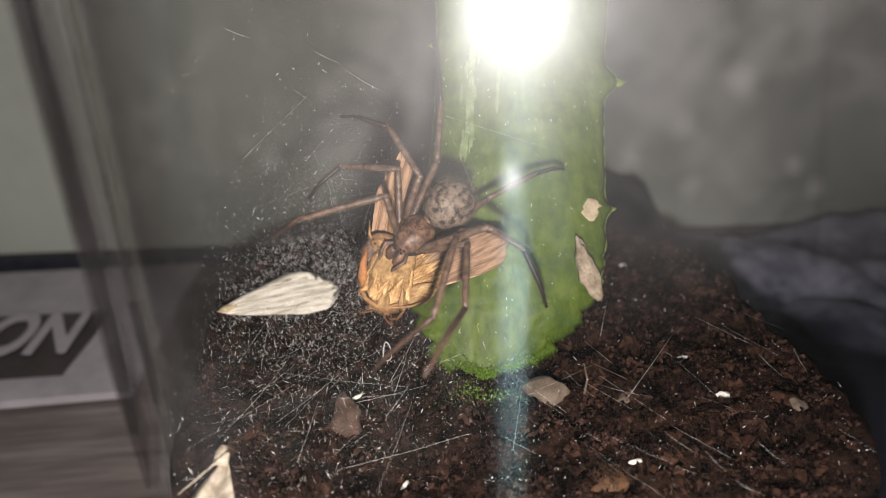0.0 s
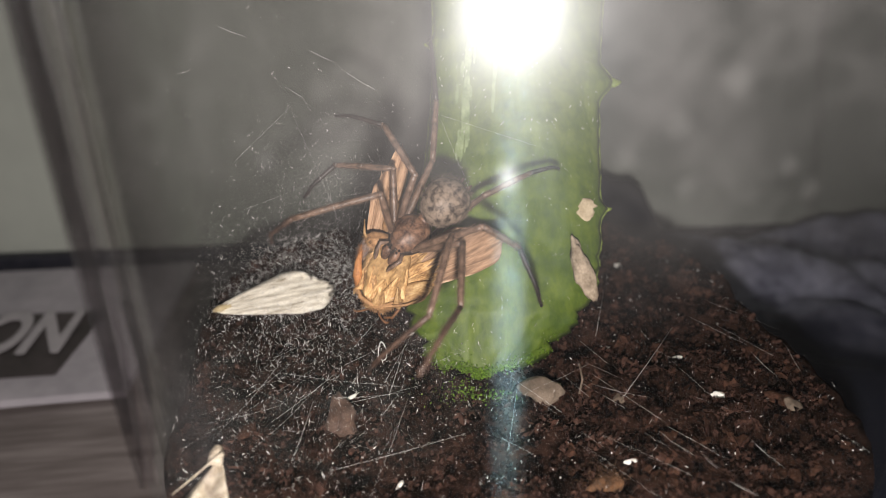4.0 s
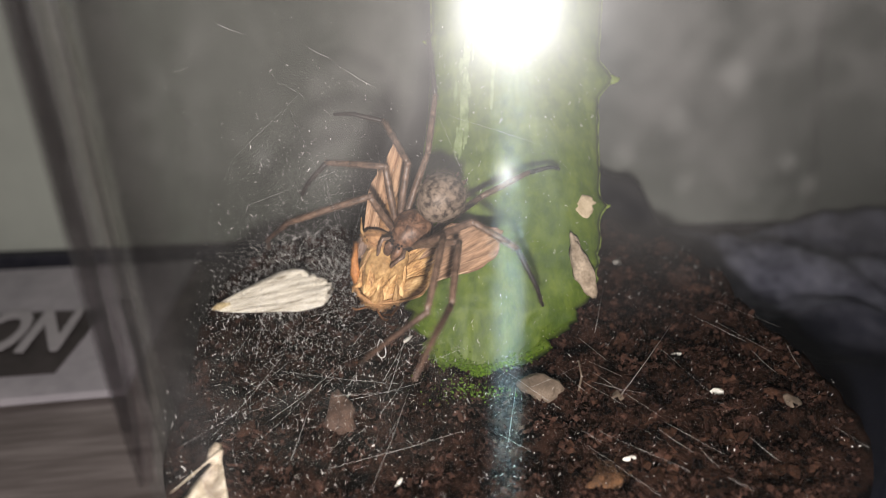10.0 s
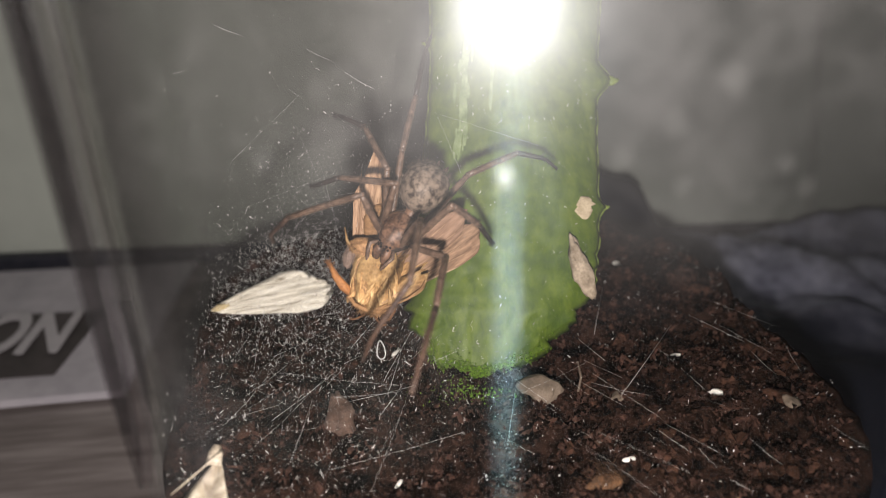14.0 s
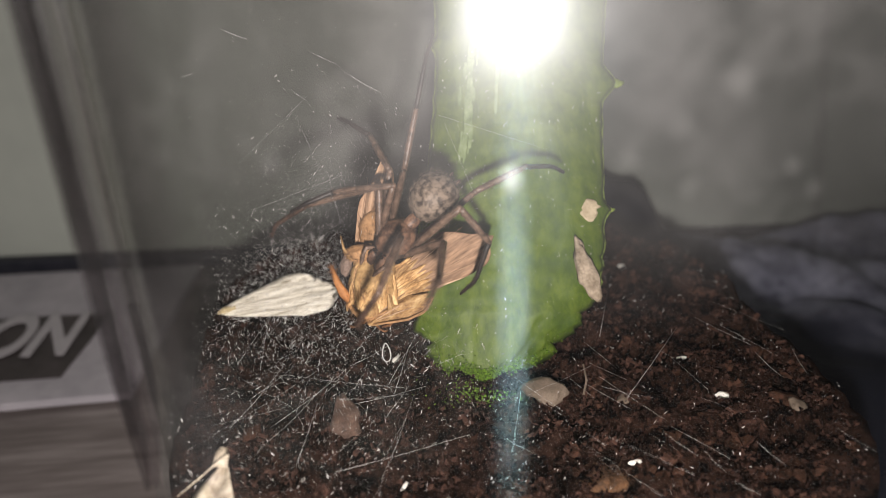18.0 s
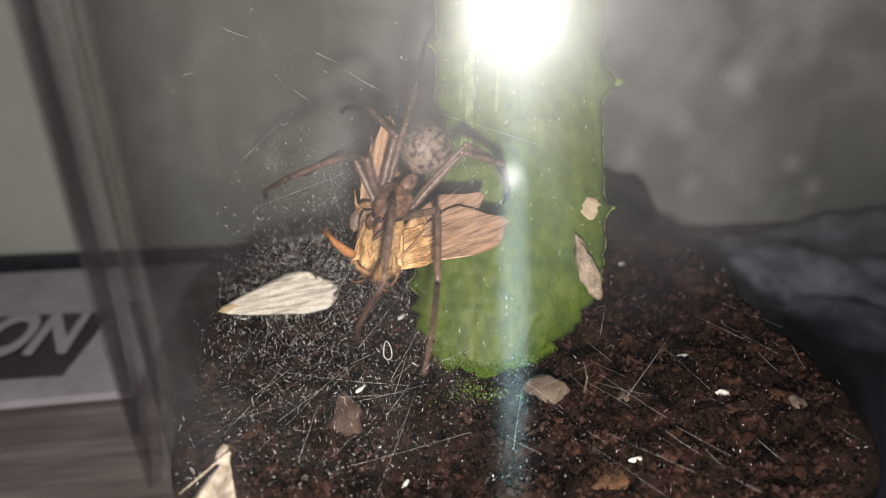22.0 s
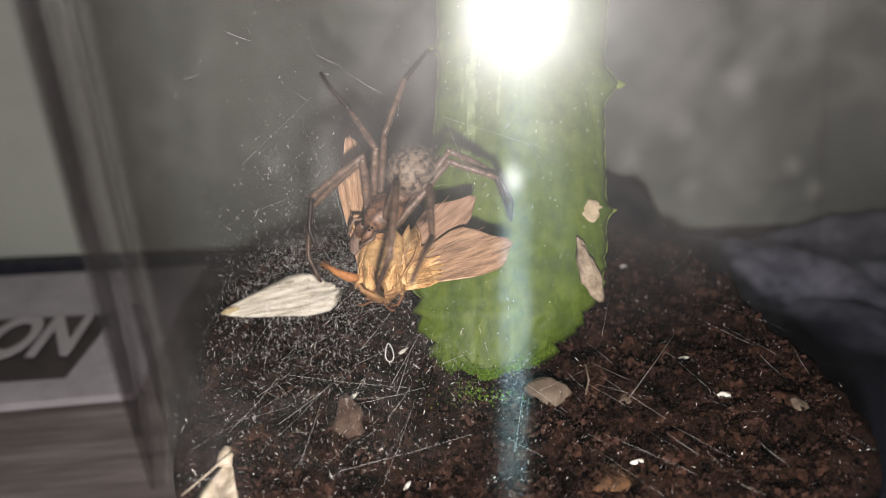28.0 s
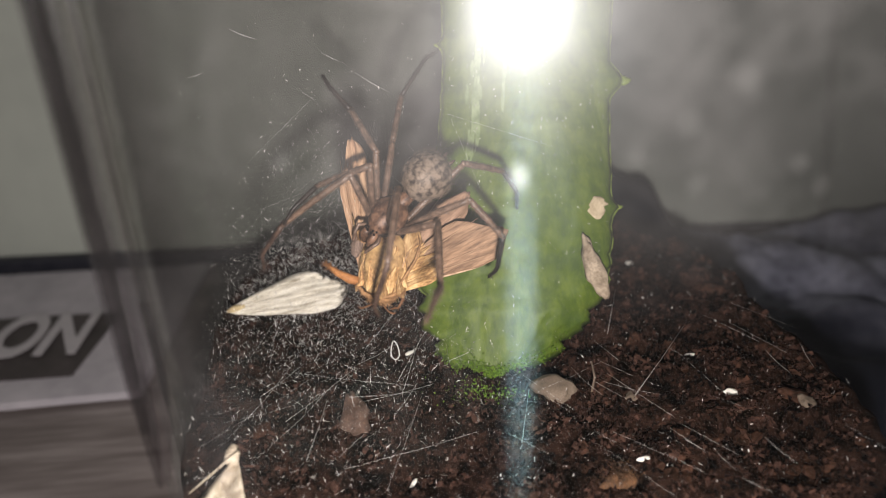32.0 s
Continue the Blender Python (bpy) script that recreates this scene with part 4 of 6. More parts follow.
tube(bm, [(-0.0006, 0, 0), (0.0005, 0.0001, 0.0001), (0.0022, 0.0003, 0.0001)], [0.0002, 0.0006, 0.0003], 8)
part("wing_root", bm, M_WINGBASE, pale, "yellowish wing root")

low = empty("crumpled_wing", pose(-0.0166, 0.0606, 0.0040, 16, 12, -112), "crumpled cream wing half buried in the soil", "wing")
part("wing_blade", wing_mesh(0.0085, 0.0078, M_HUSK, 5, 0.0004, -0.0016, 3.0, 0.02, 0.5), M_HUSK, low)
bm = bmesh.new()
tube(bm, [(0.0006, 0.0, 0.0004), (-0.0004, 0.0002, 0.0012), (-0.0011, 0.0003, 0.0016)], [0.0009, 0.0008, 0.0004], 8)
part("wing_root", bm, M_HUSK, low, "pale curled wing root")

bm = bmesh.new()
tube(bm, [(-0.0212, 0.0575, 0.0030), (-0.0182, 0.0587, 0.0048), (-0.0166, 0.0594, 0.0058), (-0.0157, 0.0596, 0.0062)], [0.00007, 0.00011, 0.00015, 0.00024], 8)
st = thing("dry_stalk", bm, M_HUSK, "pale bristle-like stalk leaning over the crumpled wing", "stalk")


def flake(name, x, y, size, material, label, category, turn=0, tilt=0, seed=1, lift=0.3, taper=0.0):
    bm = bmesh.new()
    r = bmesh.ops.create_icosphere(bm, subdivisions=3, radius=1.0)
    for v in r["verts"]:
        k = 1 + 0.45 * noise.noise(v.co * 1.4 + Vector((seed * 5, 0, 0))) + 0.12 * noise.noise(v.co * 5)
        v.co = Vector((v.co.x * size[0] * k * (1 - taper * v.co.y), v.co.y * size[1] * k, v.co.z * size[2] * k))
    ob = thing(name, bm, material, label, category)
    ob.matrix_world = pose(x, y, ground(x, y) + size[2] * lift, tilt, 0, turn)
    return ob


flake("bark_chip", 0.0231, 0.0715, (0.0027, 0.0019, 0.0006), M_CHIP, "flat tan bark chip lying on the soil", "chip", -35, 30, 1, 3.2)
flake("bark_piece", -0.0033, 0.0694, (0.0015, 0.0034, 0.0009), M_BARK, "dull brown piece of bark on the soil", "chip", 8, 14, 2, 1.5, 0.65)
flake("rust_clump", 0.0263, 0.0552, (0.0020, 0.0011, 0.0012), M_ORANGE, "rust-orange clump of fibre on the soil", "fibre", 12, 0, 3)
bm = bmesh.new()
for _ in range(140):
    p = Vector((0.0263 + rnd.gauss(0, 0.0012), 0.0552 + rnd.gauss(0, 0.0007), 0.0010 + abs(rnd.gauss(0, 0.0006))))
    spike(bm, p, Vector((rnd.gauss(0, 1), rnd.gauss(0, 1), abs(rnd.gauss(0, 0.7)))), rnd.uniform(0.0005, 0.0016), 0.00004)
tagged(thing("loose_fibres", bm, M_ORANGE, "rust-orange loose fibres lying on the clump", "fibre"), kind="stuff")
flake("rust_clump", 0.0540, 0.0657, (0.0022, 0.0013, 0.0012), M_RUST, "rust-brown lump of bark in the soil", "fibre", -25, 0, 4)
flake("bark_chip", 0.0545, 0.0640, (0.0010, 0.0012, 0.0006), M_CHIP, "small tan bark chip on the soil", "chip", 15, 20, 6)
flake("bark_chip", 0.0335, 0.0700, (0.0011, 0.0007, 0.0005), M_CHIP, "small yellowish bark crumb on the soil", "chip", 40, 10, 7)
flake("rust_clump", 0.0560, 0.0930, (0.0022, 0.0012, 0.0012), M_RUST, "rust-brown lump of bark in the soil", "fibre", -5, 0, 8)
flake("rust_clump", -0.0150, 0.0700, (0.0016, 0.0010, 0.0008), M_RUST, "small rust-brown crumb on the soil", "fibre", 60, 0, 9)
for x, y, l, w, a in ((0.0303, 0.0580, 0.0009, 0.00028, 12), (0.0467, 0.0683, 0.00085, 0.00055, -15), (0.0031, 0.0587, 0.0007, 0.00025, 60),
                      (0.0447, 0.0768, 0.0008, 0.0003, 5), (0.0458, 0.1037, 0.0009, 0.0006, 80)):
    flake("white_grain", x, y, (l, w, w * 0.8), M_WHITE, "tiny white grain lying on the soil", "grain", a, 0, x * 900, 1.1)
bm = bmesh.new()
pts = []
for k in range(25):
    a = 2 * math.pi * k / 24
    pts.append((0.00056 * math.cos(a) * (1 - 0.35 * math.sin(a)), 0.0013 * math.sin(a), 0.0001 * math.sin(3 * a)))
tube(bm, pts, 0.00007, 6, False)
ring = thing("seed_husk", bm, M_SILK, "tiny clear open seed husk standing on the soil", "husk")
ring.matrix_world = pose(0.0026, 0.0815, 0.0024, 52, 0, 4)
bm = bmesh.new()
tube(bm, [(0, 0, 0), (0.0006, 0.001, 0.0016), (0.0003, 0.002, 0.0036)], [0.00018, 0.00016, 0.0001], 6)
st = thing("dry_stalk", bm, M_CHIP, "thin dry stalk poking from the soil", "stalk")
st.matrix_world = pose(0.0285, 0.0716, -0.0002)


def springtail():
    ob = empty("springtail", pose(0, 0, 0), "tiny white springtail crawling on the soil", "springtail", "springtails")
    bm = bmesh.new()
    blob(bm, (0, 0, 0.0003), (0.0008, 0.00026, 0.00026), 12, 8, 0.1, 2, lambda c: Vector((c.x, c.y * (1 - 0.25 * c.x), c.z)))
    part("body", bm, M_WHITE, ob)
    for s in (-1, 1):
        bm = bmesh.new()
        tube(bm, [(0.0007, s * 0.0001, 0.0004), (0.00105, s * 0.0002, 0.0006)], [0.00005, 0.00003], 5)
        part("antenna", bm, M_WHITE, ob)
    return ob


crawler_one, crawler_two = springtail(), springtail()

# ---- the web: threads and the pale scales caught in it ----
web = empty("spider_web", pose(0, 0, 0), "loose sheet of fine silk threads strung between tub, leaf and soil", "web")
rnd = random.Random(11)
bm = bmesh.new()
for _ in range(60):
    a = rnd.gauss(1.0, 0.55)
    l = rnd.uniform(0.002, 0.010)
    x, y = rnd.gauss(-0.001, 0.014), rnd.gauss(0.078, 0.014)
    c = Vector((x, y, 0.0015 + abs(rnd.gauss(0, 0.0028))))
    d = Vector((math.cos(a), math.sin(a), rnd.gauss(0, 0.15))) * l
    p, q = c - d, c + d
    if inside(p.x, p.y, 0.002) and inside(q.x, q.y, 0.002):
        r = rnd.choice((0.000007, 0.000010, 0.000015))
        tube(bm, [p, (p + q) / 2 + Vector((0, 0, -0.0002)), q], r, 4)
for _ in range(22):
    x, y = rnd.uniform(0.016, 0.056), rnd.uniform(0.050, 0.082)
    a = rnd.gauss(-1.0, 0.2)
    l = rnd.uniform(0.0010, 0.0055)
    c = Vector((x, y, 0.003 + rnd.random() * 0.004))
    d = Vector((math.cos(a), math.sin(a), 0)) * l
    if inside(c.x - d.x, c.y - d.y, 0.002) and inside(c.x + d.x, c.y + d.y, 0.002):
        tube(bm, [c - d, c, c + d], rnd.choice((0.000004, 0.000006, 0.000008)), 4)
tagged(part("threads", bm, M_SILK, web), kind="stuff")
# threads that carry the animals
bm = bmesh.new()
for _ in range(16):
    p = Vector((rnd.uniform(-0.012, 0.020), rnd.uniform(0.078, 0.092), rnd.uniform(0.008, 0.034)))
    a = Vector((rnd.gauss(0, 1), rnd.gauss(0, 0.6), rnd.gauss(0, 1))).normalized() * rnd.uniform(0.003, 0.012)
    tube(bm, [p - a, p, p + a], 0.000006, 4)
tagged(part("carrying_threads", bm, M_SILK, web), kind="stuff")

def strand(p, q, r):
    """One longer thread between two points, in millimetres, sagging a little."""
    p, q = Vector(p) * 0.001, Vector(q) * 0.001
    m = (p + q) / 2 - Vector((0, 0, 0.03 * (q - p).length))
    tube(bm, [p, (p + m) / 2, m, (m + q) / 2, q], [r * 0.0001, r * 0.0004, r * 0.00045, r * 0.0003, r * 0.0001], 4)


bm = bmesh.new()
strand((-16.8, 100.0, 44.2), (-13.2, 100.0, 42.7), 0.050)
strand((-4.9, 100.0, 40.7), (-1.6, 100.0, 39.0), 0.040)
strand((-0.2, 100.0, 37.6), (4.4, 100.0, 34.7), 0.050)
strand((-23.4, 100.0, 37.9), (-20.8, 100.0, 38.6), 0.030)
strand((-27.7, 100.0, 30.1), (-25.4, 100.0, 29.9), 0.030)
strand((-8.1, 100.0, 35.4), (-6.2, 100.0, 34.0), 0.030)
strand((-10.8, 78.3, 4.5), (-17.9, 63.7, 4.5), 0.028)
strand((-4.7, 74.0, 4.5), (-14.5, 59.7, 4.5), 0.022)
strand((5.5, 69.4, 4.5), (-0.5, 52.4, 4.5), 0.028)
strand((-16.8, 75.8, 4.5), (-9.8, 69.0, 4.5), 0.018)
strand((52.2, 71.4, 4.5), (52.7, 65.8, 4.5), 0.032)
strand((57.8, 72.3, 4.5), (56.3, 66.1, 4.5), 0.032)
strand((33.2, 58.4, 4.5), (35.6, 54.0, 4.5), 0.030)
strand((43.1, 55.4, 4.5), (44.4, 51.0, 4.5), 0.040)
strand((28.3, 67.8, 4.5), (34.9, 64.1, 4.5), 0.024)
strand((37.5, 50.0, 4.5), (39.6, 47.6, 4.5), 0.036)
strand((36.6, 54.2, 4.5), (37.4, 51.2, 4.5), 0.030)
strand((-6.6, 57.6, 4.5), (-1.5, 63.2, 4.5), 0.020)
tagged(part("long_threads", bm, M_SILK, web, "long straight silk threads"), kind="stuff")
# a smoky sheet of silk hangs behind the animals
bm = bmesh.new()
g = [[bm.verts.new((0.022 * (-1 + i / 10), 0.0025 * noise.noise(Vector((i * 0.4, j * 0.4, 2))), 0.025 * (-1 + j / 10))) for i in range(21)] for j in range(21)]
for j in range(20):
    for i in range(20):
        bm.faces.new((g[j][i], g[j][i + 1], g[j + 1][i + 1], g[j + 1][i]))
veil = part("silk_sheet", bm, M_VEIL, web, "smoky grey sheet of silk")
veil.matrix_local = pose(-0.0045, 0.1085, 0.0290)
# a thin film of silk lies over the soil in front of it
bm = bmesh.new()
g = [[bm.verts.new((0.028 * (-1 + i / 12), 0.028 * (-1 + j / 12), 0.0012 * noise.noise(Vector((i * 0.4, j * 0.4, 7))))) for i in range(25)] for j in range(25)]
for j in range(24):
    for i in range(24):
        bm.faces.new((g[j][i], g[j][i + 1], g[j + 1][i + 1], g[j + 1][i]))
film = part("silk_film", bm, M_FILM, web, "thin grey film of silk over the soil")
film.matrix_local = pose(-0.0050, 0.0785, 0.0042, 0, 0, 20)
bm = bmesh.new()


def fleck(p, l, w):
    q = Euler((rnd.uniform(0, 6), rnd.uniform(0, 6), rnd.uniform(0, 6))).to_matrix()
    a, b, c = q @ Vector((l, 0, 0)), q @ Vector((0, w, 0)), q @ Vector((0, 0, w * 0.5))
    vs = [bm.verts.new(p + v) for v in (a, b + c, -a, -b + c, -c)]
    for f in ((0, 1, 4), (1, 2, 4), (2, 3, 4), (3, 0, 4), (3, 2, 1, 0)):
        bm.faces.new([vs[i] for i in f])


for _ in range(5400):
    x, y = rnd.gauss(-0.0062, 0.0125), rnd.gauss(0.086, 0.018)
    if inside(x, y, 0.002):
        fleck(Vector((x, y, ground(x, y) + 0.001 + abs(rnd.gauss(0, 0.004)))), rnd.choice((0.00009, 0.00013, 0.0002, 0.0003, 0.0005)) * rnd.uniform(0.5, 1.3), rnd.choice((0.000012, 0.00002, 0.00004)))
for _ in range(2600):
    x, y = rnd.gauss(-0.011, 0.009), rnd.uniform(0.092, 0.124)
    if inside(x, y, 0.002):
        fleck(Vector((x, y, ground(x, y) + 0.0008 + abs(rnd.gauss(0, 0.002)))), rnd.choice((0.0001, 0.00016, 0.00025, 0.0006)) * rnd.uniform(0.6, 1.3), rnd.choice((0.000015, 0.000026, 0.00005)))
for _ in range(1400):
    p = Vector((rnd.gauss(-0.006, 0.009), rnd.uniform(0.084, 0.108), 0.002 + abs(rnd.gauss(0, 0.008))))
    if inside(p.x, p.y, 0.002):
        fleck(p, rnd.choice((0.00008, 0.00012, 0.0002, 0.0005)) * rnd.uniform(0.6, 1.3), rnd.choice((0.000014, 0.000025, 0.000045)))
for _ in range(1700):
    x, y = rnd.uniform(X0, X1), rnd.uniform(0.045, 0.11)
    if inside(x, y, 0.002):
        fleck(Vector((x, y, ground(x, y) + 0.0008)), rnd.choice((0.00008, 0.00012, 0.00018, 0.0003)) * rnd.uniform(0.6, 1.3), rnd.choice((0.000018, 0.00003, 0.00006)))
for _ in range(3000):
    p = Vector((rnd.gauss(-0.004, 0.0105), rnd.uniform(0.080, 0.112), abs(rnd.gauss(0.014, 0.014)) + 0.002))
    if inside(p.x, p.y, 0.003):
        fleck(p, rnd.choice((0.00005, 0.00007, 0.0001, 0.00014, 0.0003)) * rnd.uniform(0.6, 1.2), rnd.uniform(0.000012, 0.000040))
for _ in range(260):
    u, v = rnd.uniform(-0.95, 0.95), rnd.uniform(0.02, 0.6)
    fleck(leaf_at(u, v, 1) - LN * 0.0003, rnd.uniform(0.0001, 0.0004), rnd.uniform(0.00002, 0.00005))
tagged(part("caught_scales", bm, M_FLECK, web, "pale wing scales and dust caught in the silk", smooth=False), kind="stuff")

# dried droplets on the front of the tub
for x, z, r in ((0.0194, 0.0477, 0.00072), (0.0163, 0.0457, 0.00066), (0.0205, 0.0437, 0.00068), (0.0228, 0.0503, 0.00075), (0.0272, 0.0447, 0.00052), (0.0290, 0.0431, 0.00060), (-0.0048, 0.0467, 0.00050)):
    bm = bmesh.new()
    blob(bm, (0, 0, 0), (r, 0.00008, r * 1.15), 20, 10)
    d = thing("water_spot", bm, M_SPOT, "dried water spot on the tub's clear wall", "water spot", group="water spots")
    d.visible_shadow = False
    d.matrix_world = pose(x, Y0 - 0.00006, z)

# ---- the spider ----
spider = empty("spider", pose(0, 0, 0), "brown house spider with a mottled abdomen, feeding on a moth", "spider")


def egg(c):
    return Vector((c.x * (1 - 0.16 * c.y), c.y, c.z))


def head_shape(c):
    t = (c.y + 1) / 2
    return Vector((c.x * (1 - 0.45 * max(0, t - 0.45) ** 1.0 / 0.55), c.y, c.z * (1 + 0.25 * t)))


bm = bmesh.new()
blob(bm, (0, 0, 0), (0.0029, 0.0032, 0.0028), 32, 22, 0.04, 3, egg)
abdomen = part("abdomen", bm, M_ABDOMEN, spider, "greyish abdomen with dark mottling")
rnd = random.Random(21)
bm = bmesh.new()
for _ in range(900):
    n = Vector((rnd.gauss(0, 1), rnd.gauss(0, 1), rnd.gauss(0, 1))).normalized()
    c = egg(n)
    p = Vector((c.x * 0.0029, c.y * 0.0032, c.z * 0.0028))
    spike(bm, p, (n + Vector((0, -0.9, 0))), rnd.uniform(0.0004, 0.0009), 0.000022)
tagged(part("abdomen_hair", bm, M_ABDOMEN, abdomen, smooth=False), kind="stuff")
for s in (-1, 1):
    bm = bmesh.new()
    tube(bm, [(s * 0.0004, -0.0029, -0.0007), (s * 0.0006, -0.0036, -0.0008), (s * 0.0007, -0.0042, -0.0007)], [0.0003, 0.00025, 0.0001], 8)
    part("spinneret", bm, M_LEG, abdomen)
bm = bmesh.new()
blob(bm, (0, 0.0002, 0.0003), (0.0025, 0.0029, 0.0017), 28, 18, 0.05, 2.5, head_shape)
part("carapace", bm, M_CARAPACE, spider, "glossy brown head shield with dark rays")
bm = bmesh.new()
blob(bm, (0, 0.0002, 0.0002), (0.00275, 0.00315, 0.0008), 28, 12, 0.05, 2.5, head_shape)
part("carapace_margin", bm, M_LEGTIP, spider, "dark margin of the head shield")
bm = bmesh.new()
blob(bm, (0, -0.0030, 0.0007), (0.0009, 0.0016, 0.0008), 14, 10)
part("pedicel", bm, M_CARAPACE, spider)
bm = bmesh.new()
for _ in range(420):
    n = Vector((rnd.gauss(0, 1), rnd.gauss(0, 1), abs(rnd.gauss(0, 1)))).normalized()
    c = head_shape(n)
    spike(bm, Vector((c.x * 0.0024, 0.0002 + c.y * 0.0028, 0.0003 + c.z * 0.0016)), n * 0.6 + Vector((0, -1, 0.2)), rnd.uniform(0.0003, 0.0007), 0.00002)
tagged(part("carapace_hair", bm, M_LEG, spider, smooth=False), kind="stuff")
for s in (-1, 1):
    for x, y, z, r in ((0.0003, 0.0030, 0.00125, 0.00017), (0.0007, 0.0029, 0.00120, 0.00016), (0.0004, 0.0027, 0.00155, 0.00016), (0.0008, 0.0025, 0.00150, 0.00016)):
        bm = bmesh.new()
        blob(bm, (s * x, y, z), (r, r, r), 10, 8)
        part("eye", bm, M_EYE, spider, "shiny black eye")
    bm = bmesh.new()
    tube(bm, [(s * 0.0005, 0.0026, 0.0006), (s * 0.0006, 0.0034, 0.0), (s * 0.0006, 0.0039, -0.0010), (s * 0.0004, 0.0040, -0.0018)], [0.0005, 0.00062, 0.0005, 0.0002], 10)
    part("chelicera", bm, M_CARAPACE, spider)
    bm = bmesh.new()
    tube(bm, [(s * 0.0010, 0.0022, 0.0001), (s * 0.0017, 0.0033, 0.0008), (s * 0.0015, 0.0040, 0.0006), (s * 0.0012, 0.0047, -0.0002), (s * 0.0011, 0.0051, -0.0006)],
         [0.00022, 0.00026, 0.00022, 0.00024, 0.00012], 8)
    part("palp", bm, M_LEG, spider)


def leg_piece(name, length, r0, r1, r2, material, seed, arch):
    """A leg segment along +Z with a swell in it and bristles all round."""
    bm = bmesh.new()
    rr = random.Random(seed)
    n = 9
    pts, radii = [], []
    for i in range(n + 1):
        t = i / n
        bow = math.sin(math.pi * t) if arch < 0.05 else min(t / 0.62, (1 - t) / 0.38)
        pts.append((0, arch * length * bow, length * t))
        radii.append((r0 * (1 - t) ** 2 + 2 * r1 * t * (1 - t) + r2 * t * t))
    tube(bm, pts, radii, 10)
    for s, r in ((0, r0), (1, r2)):
        blob(bm, (0, 0, length * s), (r * 1.04, r * 1.04, r * 1.1), 10, 8)
    for _ in range(int(length * 1000 * 46)):
        t = rr.random()
        a = rr.uniform(0, 6.283)
        i = min(n - 1, int(t * n))
        d = Vector((math.cos(a), math.sin(a), rr.uniform(0.5, 1.4)))
        p = Vector((math.cos(a) * radii[i] * 0.9, math.sin(a) * radii[i] * 0.9 + pts[i][1] + (pts[i + 1][1] - pts[i][1]) * (t * n - i), t * length))
        spike(bm, p, d, rr.uniform(0.0003, 0.0008), 0.000014)
    return part(name, bm, material, spider)


class Leg:
    def __init__(self, hip, lengths, seed, slim):
        self.hip = Vector(hip)
        self.lengths = [v * 0.001 for v in lengths]
        k = slim
        self.pieces = [leg_piece("femur", self.lengths[0], 0.00040 * k, 0.00070 * k, 0.00042 * k, M_LEG, seed, 0.02),
                       leg_piece("tibia", self.lengths[1], 0.00046 * k, 0.00058 * k, 0.00040 * k, M_LEG, seed + 1, 0.015),
                       # legs d, g and h get the end colour lightened as if lit
                       leg_piece("metatarsus", self.lengths[2], 0.00040 * k, 0.00038 * k, 0.00022 * k, M_LEGTIP_LIT if seed in (55, 70, 75) else M_LEGTIP, seed + 2, 0.13)]
        self.keys = []


def stance(leg, t, knee, ankle, tip):
    """Where a leg's joints are at t seconds, in the spider's space, in millimetres."""
    leg.keys.append((t, [Vector(knee) * 0.001, Vector(ankle) * 0.001, Vector(tip) * 0.001]))


def steps(leg):
    """Rows for the three pieces of a leg, dense enough that its joints stay closed."""
    rows = ([], [], [])
    last = [None] * 3
    ks = leg.keys
    for (ta, ja), (tb, jb) in zip(ks, ks[1:]):
        n = max(1, int(round((tb - ta) / 0.25)))
        if all((p - q).length < 1e-5 for p, q in zip(ja, jb)):
            n = 1
        for i in range(n + (tb == ks[-1][0])):
            f = i / n
            s = f * f * (3 - 2 * f)
            p = leg.hip.copy()
            for k in range(3):
                d = (ja[k].lerp(jb[k], s) - p).normalized()
                q = last[k] if last[k] is not None else d.to_track_quat("Z", "Y")
                turn = (q @ Vector((0, 0, 1))).rotation_difference(d)
                q = turn @ q
                last[k] = q
                rows[k].append((ta + (tb - ta) * f, Matrix.Translation(p) @ q.to_matrix().to_4x4()))
                p = p + d * leg.lengths[k]
    return rows


a = Leg((0.0018, -0.0010, 0), (8.43, 7.93, 9.83), 40, 0.80)
b = Leg((0.0022, -0.0003, 0), (7.01, 7.4, 6.71), 45, 0.80)
c = Leg((0.0021, 0.0006, 0), (7.21, 8.45, 6.04), 50, 0.80)
d = Leg((0.0014, 0.0015, 0), (6.87, 11.1, 9.39), 55, 0.80)
e = Leg((-0.0019, -0.0008, 0), (10.43, 7.75, 6.13), 60, 0.80)
f = Leg((-0.0023, -0.0002, 0), (10.02, 6.21, 8.17), 65, 0.80)
g = Leg((-0.0022, 0.0006, 0), (7.04, 9.12, 11.49), 70, 0.80)
h = Leg((-0.0014, 0.0015, 0), (7.6, 10.59, 11.32), 75, 0.80)
stance(a, 0, (5.0, -8.8, 0.2), (10.3, -14.7, 0.7), (17.8, -20.9, -0.7))
stance(b, 0, (3.7, -4.7, 5.2), (10.9, -6.4, 5.2), (16.7, -3.7, 3.3))
stance(c, 0, (6.8, -3.9, 2.5), (13.5, 0.3, -0.6), (14.1, 5.7, -3.2))
stance(d, 0, (4.5, -0.0, 5.9), (10.3, 9.3, 4.2), (12.7, 12.7, -4.3))
stance(e, 0, (-2.3, -10.7, -3.3), (-4.0, -18.1, -4.7), (-5.7, -22.7, -8.4))
stance(f, 0, (-6.7, -5.4, 7.2), (-10.9, -7.6, 3.2), (-17.5, -5.4, -1.2))
stance(g, 0, (-6.0, -3.0, 4.7), (-11.6, 3.1, 8.5), (-14.2, 11.3, 16.1))
stance(h, 0, (-4.7, -2.5, 5.6), (-9.9, 6.2, 8.8), (-8.6, 14.8, 1.5))
